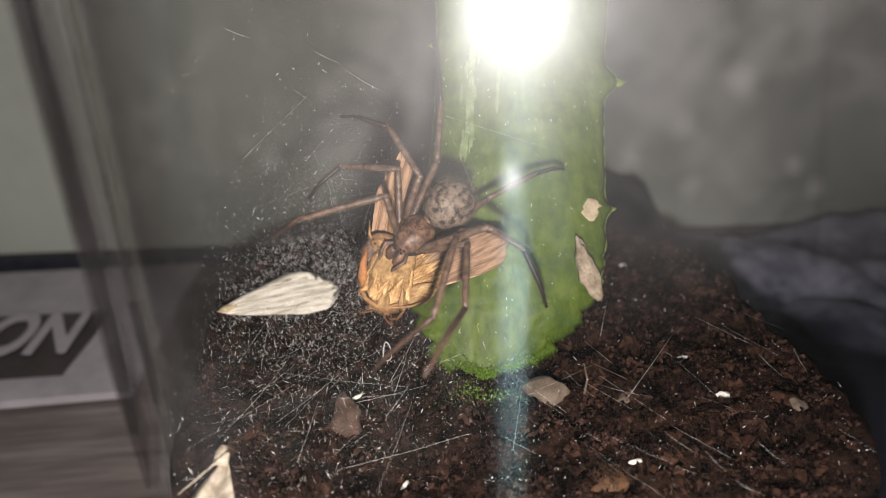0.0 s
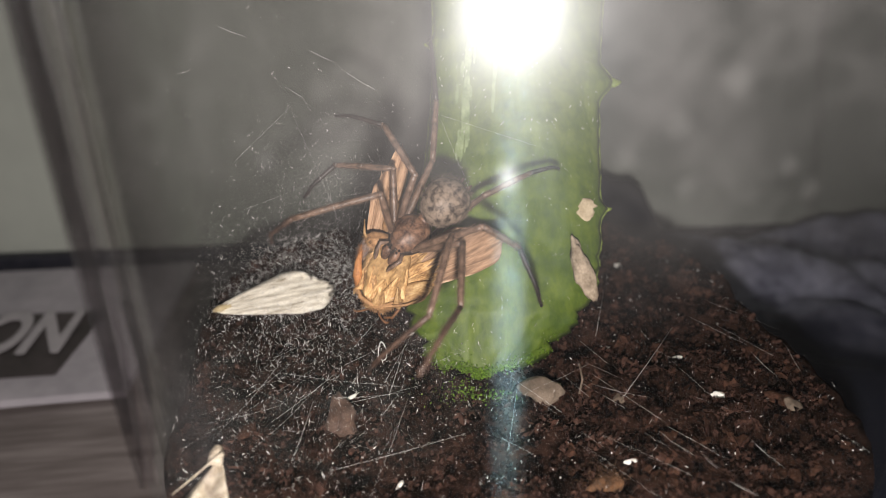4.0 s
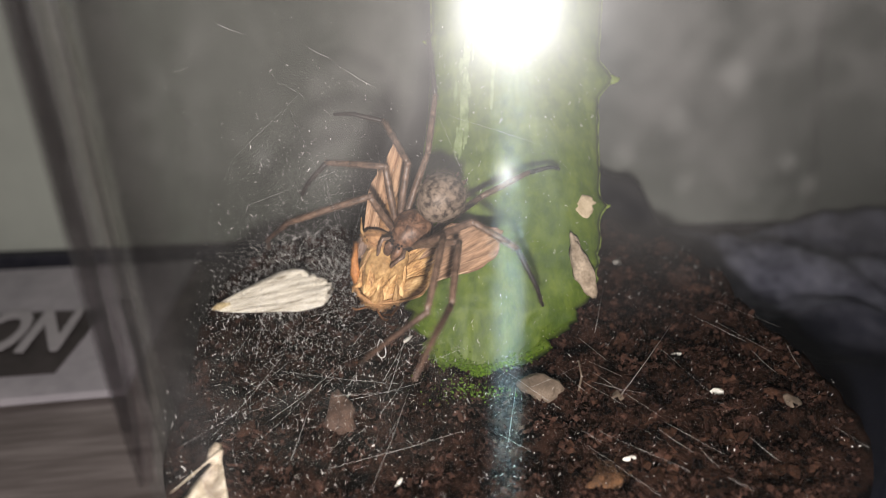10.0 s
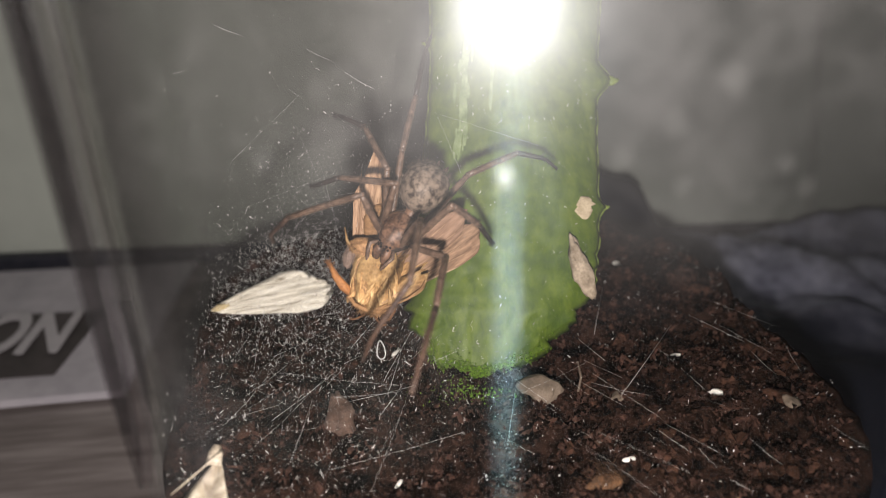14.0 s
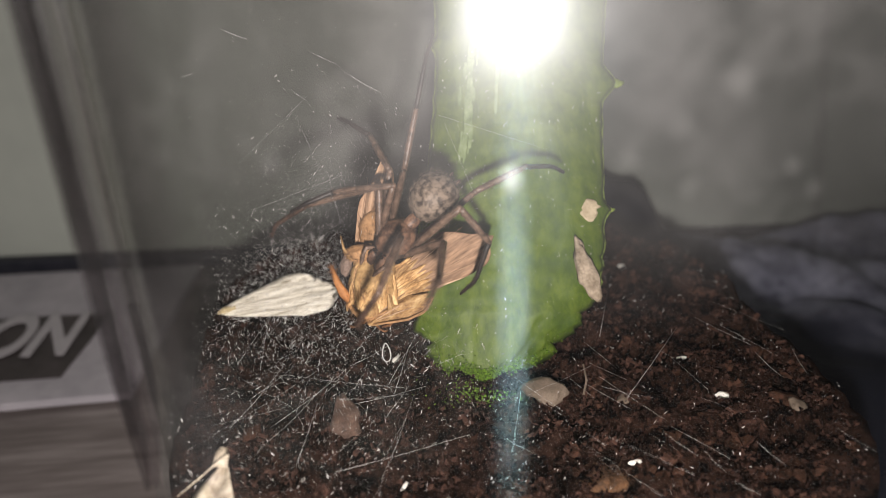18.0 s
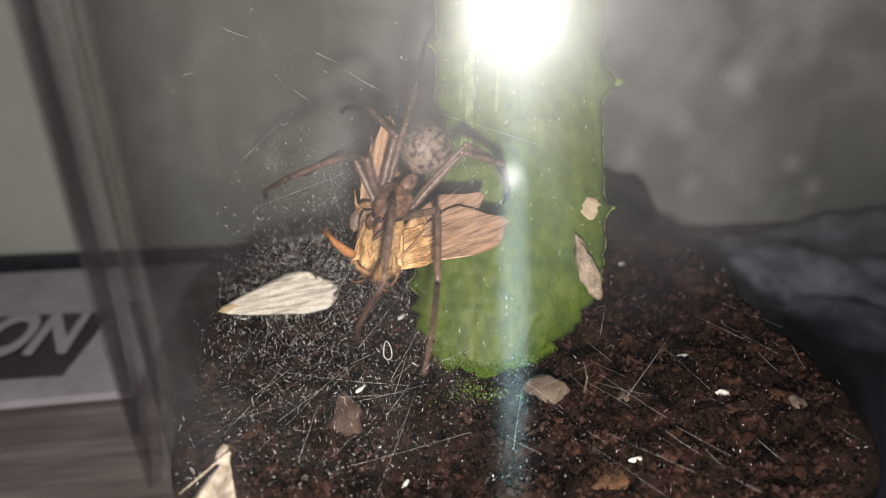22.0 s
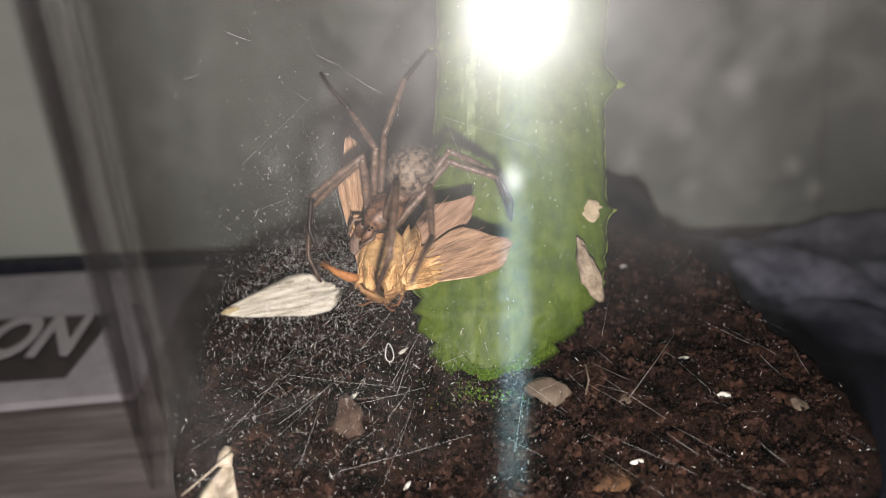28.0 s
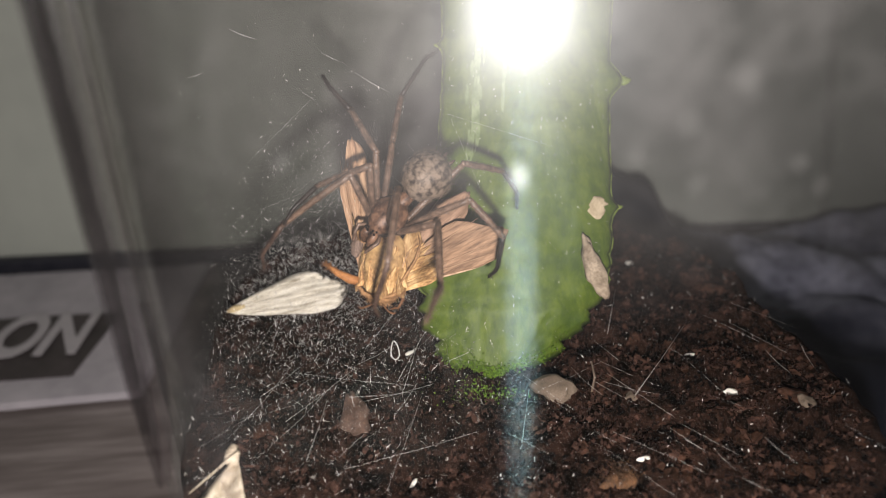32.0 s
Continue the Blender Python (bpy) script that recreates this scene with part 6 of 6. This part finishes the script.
for s in (-1, 1):
    bm = bmesh.new()
    blob(bm, (-0.0010 + s * 0.0018, 0.0039, 0.0002), (0.0006, 0.0006, 0.0006), 14, 10)
    part("eye", bm, M_EYE, moth, "dark round eye")
    bm = bmesh.new()
    pts = [(-0.0010 + s * 0.0006, 0.0045, 0.0006)]
    for k in range(1, 9):
        t = k / 8
        pts.append((-0.0010 + s * (0.0006 + 0.0026 * t - 0.0008 * t * t), 0.0046 + 0.0008 * math.sin(t * 2.2), 0.0006 + 0.0006 * math.sin(t * 3)))
    tube(bm, pts, [0.00013] * 8 + [0.00005], 6)
    part("antenna", bm, M_MOTHLEG, moth)


def moth_leg(pts, r):
    bm = bmesh.new()
    tube(bm, pts, [r, r * 1.15, r * 0.8, r * 0.5][:len(pts)], 8)
    for _ in range(60):
        t = rnd.random() * (len(pts) - 1.001)
        i = int(t)
        p = Vector(pts[i]).lerp(Vector(pts[i + 1]), t - i)
        spike(bm, p, Vector((rnd.gauss(0, 1), rnd.gauss(0, 1), rnd.gauss(0, 1))), rnd.uniform(0.0004, 0.0008), 0.00004)
    part("leg", bm, M_MOTHLEG, moth, "rusty hairy leg")


moth_leg([(-0.0026, 0.0022, -0.0002), (-0.0040, 0.0034, 0.0006), (-0.0036, 0.0046, 0.0004), (-0.0026, 0.0050, 0.0)], 0.00020)
# one stout hairy leg sticks out and swings
bm = bmesh.new()
tube(bm, [(0, 0, 0), (0.0012, -0.0003, 0.0002), (0.0027, -0.0010, 0.0003), (0.0044, -0.0021, 0.0)], [0.00055, 0.00062, 0.00045, 0.00015], 10)
for _ in range(420):
    t = rnd.random()
    p = Vector((0.0044 * t, -0.0021 * t ** 1.6, 0.0002))
    spike(bm, p, Vector((0.9, -0.5, 0)) + Vector((rnd.gauss(0, 0.7), rnd.gauss(0, 0.7), rnd.gauss(0, 0.7))), rnd.uniform(0.0006, 0.0011), 0.00005)
stout_leg = part("stout_leg", bm, M_STOUT, moth, "stout rusty-orange hairy leg")
# a pale bristle beside the collar
bm = bmesh.new()
tube(bm, [(0.0024, -0.0030, 0.0008), (0.0034, -0.0042, 0.0012), (0.0040, -0.0058, 0.0012)], [0.00026, 0.0002, 0.00007], 7)
part("bristle", bm, M_CREAM, moth, "pale yellow bristle")
# broad tufts of scales lie over the thorax like crumpled petals
rnd = random.Random(52)
for x, y, turn, lean, length, width in ((0.4, -3.2, 84, 22, 4.6, 2.2), (-1.8, -2.9, 96, -26, 4.8, 2.1), (1.7, -2.2, 78, 38, 4.4, 1.8), (-2.9, -1.6, 104, -44, 4.4, 1.9),
                                        (-0.7, -1.6, 92, 8, 4.4, 2.0), (0.9, -0.4, 100, 30, 4.2, 1.9), (-2.3, -0.2, 80, -30, 4.0, 2.0), (-0.9, 0.8, 64, -12, 3.6, 1.9),
                                        (0.5, 1.4, 112, 26, 3.2, 1.7), (-2.6, 1.2, 118, -42, 3.0, 1.6), (-1.0, 2.2, 88, 6, 2.6, 1.8), (1.9, 0.6, 92, 48, 3.6, 1.4)):
    x, y, length = x * 1.06 - 0.2, y * 0.9 - 0.4, length * 0.92
    k = math.sqrt(max(0.05, 1 - ((x + 0.8) / 3.1) ** 2 - ((y + 0.3) / 4.2) ** 2 * 0.8))
    bm = wing_mesh(length * 0.001, width * 0.001, M_CREAM, 4, 0.00013, -0.0007, x * 3 + y, 0.05, 0.5, 0.86)
    tuft = part("scale_tuft", bm, M_CREAM if rnd.random() < 0.72 else M_FLAP, moth, "crumpled cream-orange tuft of scales")
    tuft.matrix_local = pose(x * 0.001, y * 0.001, (-0.4 + 2.6 * k) * 0.001 + 0.00012, lean, 4 + 12 * rnd.random() - (0.9 - k) * 10, turn + rnd.uniform(-9, 9))
# one crumpled end of a wing is folded over the thorax
wing_fold = part("wing_fold", wing_mesh(0.0086, 0.0036, M_CREAM, 4, 0.00030, -0.0010, 7.0, 0.06, 0.40, 0.80), M_CREAM, moth, "crumpled cream end of a folded wing")
bm = bmesh.new()
tube(bm, [(0.0006, -0.0003, 0.0002), (0.0026, -0.0011, 0.0004), (0.0048, -0.0018, 0.0002), (0.0070, -0.0018, -0.0002), (0.0083, -0.0009, -0.0008)], [0.0001, 0.00016, 0.00018, 0.00014, 0.00006], 7)
part("fold_edge", bm, M_FURDARK, wing_fold, "dark rolled edge")
for y0, y1, l in ((0.0001, 0.0004, 0.0070), (0.0005, 0.0014, 0.0060), (-0.0001, -0.0007, 0.0064)):
    bm = bmesh.new()
    tube(bm, [(0.0012, y0, 0.0003), (l * 0.6, (y0 + y1) / 2, 0.0003), (l, y1, -0.0002)], [0.00005, 0.00009, 0.00004], 6)
    part("crease", bm, M_VEIN, wing_fold)
# a rolled brown seam runs round the foot of the thorax
bm = bmesh.new()
tube(bm, [(0.0021, 0.0023, 0.0006), (0.0010, 0.0035, 0.0012), (-0.0006, 0.0039, 0.0014), (-0.0024, 0.0033, 0.0013), (-0.0040, 0.0021, 0.0006)], [0.0002, 0.00028, 0.00030, 0.00028, 0.0002], 9)
for _ in range(500):
    t = rnd.uniform(-1, 1)
    spike(bm, Vector((-0.0010 - 0.0030 * t, 0.0039 - 0.0016 * t * t, 0.0012)), Vector((rnd.gauss(-t * 0.5, 0.5), 0.9, rnd.gauss(0.2, 0.5))), rnd.uniform(0.0004, 0.0010), 0.00005)
part("seam", bm, M_FURDARK, moth, "ragged brown seam")


def moth_wing(name, length, width, material, label, seed, ribs, pleat, point, blunt=0.82):
    w = part(name, wing_mesh(length, width, material, ribs, pleat, -0.0004, seed, 0.010, point, blunt), material, moth, label)
    for k in range(5):
        bm = bmesh.new()
        a = (k - 2) * 0.17
        pts = []
        for i in range(7):
            t = 0.10 + 0.74 * i / 6
            pts.append((length * t, a * width * 1.25 * t ** 0.8 + (point - 0.5) * width * t * (1 - t * 0.4), 0.00004 + pleat * 0.25))
        tube(bm, pts, [0.00005] * 6 + [0.00002], 5)
        part("vein", bm, M_VEIN, w)
    return w


wing_fore = moth_wing("fore_wing", 0.0174, 0.0068, M_WING, "brown pleated fore wing", 2.0, 6, 0.00010, 0.5, 0.87)
for k in range(11):
    s = -1 + k / 5
    bm = wing_mesh(0.0066 + 0.0016 * rnd.random() - 0.0014 * s * s, 0.0011, M_CREAM, 5, 0.00006, -0.00012, k * 1.7, 0.05, 0.5, 0.80)
    lock = part("scale_lock", bm, M_CREAM, wing_fore, "cream-orange lock of scales over the wing's base")
    lock.matrix_local = pose(0.0002, 0.0013 * s, 0.00055 - 0.00025 * s * s + 0.00006 * (k % 3), 14 * s, 2 + 3 * rnd.random(), 11 * s + rnd.uniform(-4, 4))
bm = bmesh.new()
pts = []
for i in range(9):
    u = 0.16 + 0.68 * i / 8
    w = 0.0068 * (0.10 + 0.90 * min(1, u / 0.72) ** 0.75)
    pts.append((0.0174 * u * (1 - 0.047 * u), -w * 0.5, -0.0004 * u + 0.00002))
tube(bm, pts, [0.00005] + [0.00013] * 6 + [0.0001, 0.00004], 7)
part("wing_edge", bm, M_PALEEDGE, wing_fore, "pale pinkish leading edge")
wing_hind = moth_wing("hind_wing", 0.0150, 0.0050, M_HINDWING, "pinkish-brown hind wing", 4.0, 5, 0.00010, 0.5, 0.80)
wing_far = moth_wing("fore_wing", 0.0184, 0.0040, M_FARWING, "brown folded fore wing", 6.0, 7, 0.00025, 0.5)


def swing(wing, root, rows):
    """A wing's turns about its root, given where its tip points, in millimetres."""
    hx, hy, hz = [v * 0.001 for v in root]
    out = []
    for t, x, y, lean, *dip in rows:
        out.append((t, pose(hx, hy, hz, lean, dip[0] if dip else 4, math.degrees(math.atan2(y * 0.001 - hy, x * 0.001 - hx)))))
    walk(wing, out)


# ---- what moves ----
def motions():
    walk(spider, [
        (0, pose(0.00656, 0.07709, 0.02241, -38.9, -32.5, 138.4)),
        (6, pose(0.00648, 0.07721, 0.02239, -39.3, -31.9, 139.2)),
        (9.2, pose(0.00640, 0.07714, 0.02212, -39.3, -31.9, 139.2)),
        (10, pose(0.00689, 0.07741, 0.02260, -40.6, -30.1, 141.7)),
        (11, pose(0.00573, 0.07796, 0.02356, -43.4, -25.4, 147.6)),
        (12, pose(0.00521, 0.07804, 0.02362, -43.4, -25.3, 147.7)),
        (13, pose(0.00528, 0.07799, 0.02350, -43.4, -25.3, 147.7)),
        (14, pose(0.00538, 0.07758, 0.02267, -42.6, -26.9, 145.8)),
        (17, pose(0.00405, 0.07776, 0.02297, -36.6, -35.2, 134.2)),
        (18, pose(0.00430, 0.07722, 0.02212, -39.7, -31.4, 139.9)),
        (19, pose(0.00469, 0.07754, 0.02295, -42.6, -26.9, 145.8)),
        (20, pose(0.00531, 0.07733, 0.02288, -44.1, -23.9, 149.3)),
        (21, pose(0.00435, 0.07720, 0.02235, -35.1, -36.6, 131.7)),
        (22, pose(0.00410, 0.07905, 0.02605, -41.3, -29.1, 143.0)),
        (23, pose(0.00519, 0.07998, 0.02805, -41.7, -28.4, 144.0)),
        (24, pose(0.00399, 0.07945, 0.02715, -38.6, -32.9, 137.8)),
        (25, pose(0.00430, 0.07928, 0.02678, -36.6, -35.2, 134.2)),
        (28, pose(0.00276, 0.07857, 0.02531, -38.0, -33.5, 136.8)),
        (29, pose(0.00263, 0.07871, 0.02557, -37.3, -34.4, 135.4)),
        (30, pose(0.00284, 0.07835, 0.02506, -37.2, -34.5, 135.3)),
        (31, pose(0.00263, 0.07830, 0.02482, -37.3, -34.3, 135.5)),
        (32, pose(0.00256, 0.07828, 0.02461, -39.0, -32.4, 138.5)),
    ])
    # the abdomen sways on its stalk
    walk(abdomen, [
        (0, pose(-0.00054, -0.00546, 0.0020, 0, 0, 0.0)),
        (6, pose(-0.00051, -0.00565, 0.0020, 0, 0, 0.0)),
        (9.2, pose(-0.00042, -0.00600, 0.0020, 0, 0, 0.0)),
        (10, pose(-0.00038, -0.00505, 0.0020, 0, 0, 0.0)),
        (11, pose(-0.00024, -0.00513, 0.0020, 0, 0, 0.0)),
        (12, pose(0.00032, -0.00484, 0.0020, 0, 0, 0.0)),
        (13, pose(0.00005, -0.00484, 0.0020, 0, 0, 0.0)),
        (14, pose(0.00044, -0.00589, 0.0020, 0, 0, 0.0)),
        (17, pose(0.00060, -0.00561, 0.0020, 0, 0, 0.0)),
        (18, pose(-0.00007, -0.00674, 0.0020, 0, 0, 0.0)),
        (19, pose(-0.00035, -0.00565, 0.0020, 0, 0, 0.0)),
        (20, pose(-0.00036, -0.00483, 0.0020, 0, 0, 0.0)),
        (21, pose(0.00065, -0.00681, 0.0020, 0, 0, 0.0)),
        (22, pose(0.00086, -0.00747, 0.0020, 0, 0, 0.0)),
        (23, pose(-0.00012, -0.00481, 0.0020, 0, 0, 0.0)),
        (24, pose(0.00039, -0.00521, 0.0020, 0, 0, 0.0)),
        (25, pose(0.00128, -0.00463, 0.0020, 0, 0, 0.0)),
        (28, pose(0.00113, -0.00572, 0.0020, 0, 0, 0.0)),
        (29, pose(0.00000, -0.00568, 0.0020, 0, 0, 0.0)),
        (30, pose(0.00074, -0.00641, 0.0020, 0, 0, 0.0)),
        (31, pose(0.00041, -0.00672, 0.0020, 0, 0, 0.0)),
        (32, pose(-0.00022, -0.00659, 0.0020, 0, 0, 0.0)),
    ])
    for leg in (a, b, c, d, e, f, g, h):
        for piece, rows in zip(leg.pieces, steps(leg)):
            walk(piece, rows)
    walk(moth, [
        (0, pose(0.00255, 0.07763, 0.01694, -61.4, -18.4, 162.2)),
        (6, pose(0.00248, 0.07783, 0.01700, -61.4, -18.2, 162.3)),
        (9.2, pose(0.00239, 0.07775, 0.01674, -61.4, -18.3, 162.3)),
        (10, pose(0.00245, 0.07791, 0.01692, -61.7, -17.0, 163.0)),
        (11, pose(0.00219, 0.07793, 0.01707, -61.9, -15.3, 164.0)),
        (12, pose(0.00147, 0.07796, 0.01696, -62.3, -12.8, 165.4)),
        (13, pose(0.00154, 0.07790, 0.01685, -62.2, -12.8, 165.3)),
        (14, pose(0.00141, 0.07768, 0.01632, -62.6, -9.5, 167.1)),
        (17, pose(0.00051, 0.07739, 0.01582, -62.8, -7.0, 168.4)),
        (18, pose(0.00048, 0.07737, 0.01591, -62.8, -6.9, 168.5)),
        (19, pose(0.00059, 0.07765, 0.01660, -62.7, -7.8, 168.0)),
        (20, pose(0.00051, 0.07747, 0.01636, -62.7, -8.0, 167.9)),
        (21, pose(0.00102, 0.07763, 0.01677, -62.3, -12.4, 165.6)),
        (22, pose(0.00157, 0.07941, 0.02059, -62.2, -13.6, 164.9)),
        (23, pose(0.00228, 0.07953, 0.02088, -62.5, -10.2, 166.7)),
        (24, pose(0.00195, 0.07872, 0.01962, -62.5, -10.2, 166.7)),
        (25, pose(0.00187, 0.07880, 0.01970, -62.6, -9.5, 167.1)),
        (28, pose(0.00142, 0.07812, 0.01856, -62.7, -8.4, 167.7)),
        (29, pose(0.00135, 0.07799, 0.01832, -62.6, -9.5, 167.1)),
        (30, pose(0.00108, 0.07786, 0.01815, -62.6, -9.3, 167.2)),
        (31, pose(0.00100, 0.07776, 0.01788, -62.6, -9.0, 167.3)),
        (32, pose(0.00081, 0.07792, 0.01800, -62.6, -9.1, 167.3)),
    ])
    swing(wing_fore, (-1.2, 2.2, 0.2), [(0, -13.0, -10.8, 12), (6, -13.0, -10.8, 12), (9.2, -13.0, -10.8, 12), (10, -13.2, -10.7, 12), (11, -11.9, -9.4, 12, 20), (12, -13.0, -8.2, 12, 18), (13, -13.0, -8.2, 12, 18), (14, -13.0, -10.1, 12, 18), (17, -14.8, -9.6, 12), (18, -15.3, -9.3, 12), (19, -15.2, -9.4, 12), (20, -15.0, -9.6, 12), (21, -13.8, -10.8, 12), (22, -15.0, -7.4, 12), (23, -16.6, -5.0, 12), (24, -15.6, -7.0, 12), (25, -15.9, -6.0, 12), (28, -16.3, -6.0, 12), (29, -16.1, -6.3, 12), (30, -13.9, -9.1, 12), (31, -14.6, -8.2, 12), (32, -15.2, -7.9, 12)])
    swing(wing_hind, (-1.2, 0.6, -0.9), [(0, -12.3, -8.2, 4), (6, -12.4, -8.1, 4), (9.2, -12.3, -8.2, 4), (10, -12.1, -7.2, 4), (11, -10.8, -13.5, 4), (12, -9.9, -13.1, 4), (13, -9.9, -13.1, 4), (14, -11.7, -13.0, 4), (17, -14.3, -7.3, 4), (18, -14.7, -6.7, 4), (19, -15.0, -6.1, 4), (20, -14.8, -7.1, 4), (21, -13.8, -8.2, 4), (22, -11.3, -9.8, 4), (23, -11.5, -9.1, 4), (24, -12.0, -10.3, 4), (25, -12.1, -10.5, 4), (28, -11.5, -11.9, 4), (29, -11.9, -11.9, 4), (30, -12.9, -6.3, 4), (31, -11.0, -13.4, 4), (32, -10.9, -13.7, 4)])
    swing(wing_far, (1.6, 1.6, -0.9), [(0, 3.5, -15.2, -10), (6, 3.4, -15.2, -10), (9.2, 3.4, -15.2, -10), (10, 3.3, -15.5, -10), (11, 3.6, -15.8, -10), (12, 3.5, -15.0, -10), (13, 3.5, -15.0, -10), (14, 2.3, -15.5, -10), (17, 1.1, -14.7, -10), (18, 0.4, -15.2, -10), (19, 2.2, -14.0, -10), (20, 1.6, -14.5, -10), (21, 2.8, -14.1, -10), (22, 2.7, -13.4, -10), (23, 4.8, -9.1, -10), (24, 5.7, -10.0, -10), (25, 5.4, -9.8, -10), (28, 5.2, -10.6, -10), (29, 5.4, -12.3, -10), (30, 5.8, -12.9, -10), (31, 5.3, -13.9, -10), (32, 5.9, -13.0, -10)])
    # the folded wing end lies across the foot of the thorax, then tucks in
    walk(wing_fold, [(t, pose(x * 0.001, y * 0.001, z * 0.001, lean, 6, turn)) for t, x, y, z, lean, turn in
                     ((0, 0.1, 4.4, 1.2, -12, -138), (9.2, 0.1, 4.4, 1.2, -12, -138), (10, 0.0, 4.4, 1.2, -12, -136), (12, -1.0, 4.0, 1.2, -14, -127), (14, -1.0, 4.2, 1.2, -14, -130),
                      (17, -0.8, 3.4, -0.4, 0, -134), (18, -0.9, 4.8, 1.4, -8, -145), (19, -0.8, 3.4, -0.4, 0, -132), (21, -0.8, 3.4, -0.4, 0, -132), (22, -2.2, 3.2, 0.6, -20, -104), (24, -2.4, 3.0, 0.4, -24, -98), (28, -2.7, 3.0, 1.2, -14, -94), (32, -2.7, 3.0, 1.2, -14, -94))])
    # the stout leg's turns, flat against the face at first and stretched out later
    walk(stout_leg, [(t, pose(0.0018, 0.0022, 0.0006, 0, 0, turn)) for t, turn in
                     ((0, -48), (9.2, -48), (10, -44), (11, -16), (13, -12), (14, -18), (17, -34), (18, -28), (19, 0), (20, -22), (21, -40), (22, 2), (24, 0), (25, -8), (28, 12), (29, 16), (30, 14), (32, 8))])
    walk(crawler_one, [
        (0, pose(-0.00189, 0.07331, 0.0010, 0, 0, 30)),
        (6, pose(-0.00196, 0.07331, 0.0010, 0, 0, 42)),
        (9.5, pose(-0.00256, 0.07273, 0.0010, 0, 0, 54)),
        (13, pose(-0.00321, 0.07202, 0.0010, 0, 0, 30)),
        (17, pose(-0.00392, 0.07355, 0.0010, 0, 0, 42)),
        (19, pose(-0.00394, 0.07361, 0.0010, 0, 0, 54)),
        (21, pose(-0.00386, 0.07453, 0.0010, 0, 0, 30)),
        (22, pose(-0.00156, 0.07462, 0.0010, 0, 0, 42)),
        (23, pose(-0.00342, 0.07545, 0.0010, 0, 0, 54)),
        (25, pose(-0.00303, 0.07398, 0.0010, 0, 0, 30)),
        (28, pose(-0.00280, 0.07369, 0.0010, 0, 0, 42)),
        (32, pose(-0.00336, 0.07330, 0.0010, 0, 0, 54)),
    ])
    walk(crawler_two, [
        (0, pose(0.00738, 0.08707, 0.0010, 0, 0, 30)),
        (6, pose(0.00736, 0.08717, 0.0010, 0, 0, 42)),
        (9.2, pose(0.00712, 0.08646, 0.0010, 0, 0, 54)),
        (11, pose(0.00539, 0.08248, 0.0010, 0, 0, 30)),
        (13, pose(0.00486, 0.08215, 0.0010, 0, 0, 42)),
        (17, pose(0.00378, 0.08124, 0.0010, 0, 0, 54)),
        (21, pose(0.00477, 0.08489, 0.0010, 0, 0, 30)),
        (22, pose(0.00533, 0.09157, 0.0010, 0, 0, 42)),
        (23, pose(0.00576, 0.08778, 0.0010, 0, 0, 54)),
        (25, pose(0.00535, 0.08607, 0.0010, 0, 0, 30)),
        (28, pose(0.00462, 0.08310, 0.0010, 0, 0, 42)),
        (30, pose(0.00480, 0.08226, 0.0010, 0, 0, 54)),
        (32, pose(0.00470, 0.08207, 0.0010, 0, 0, 30)),
    ])


motions()
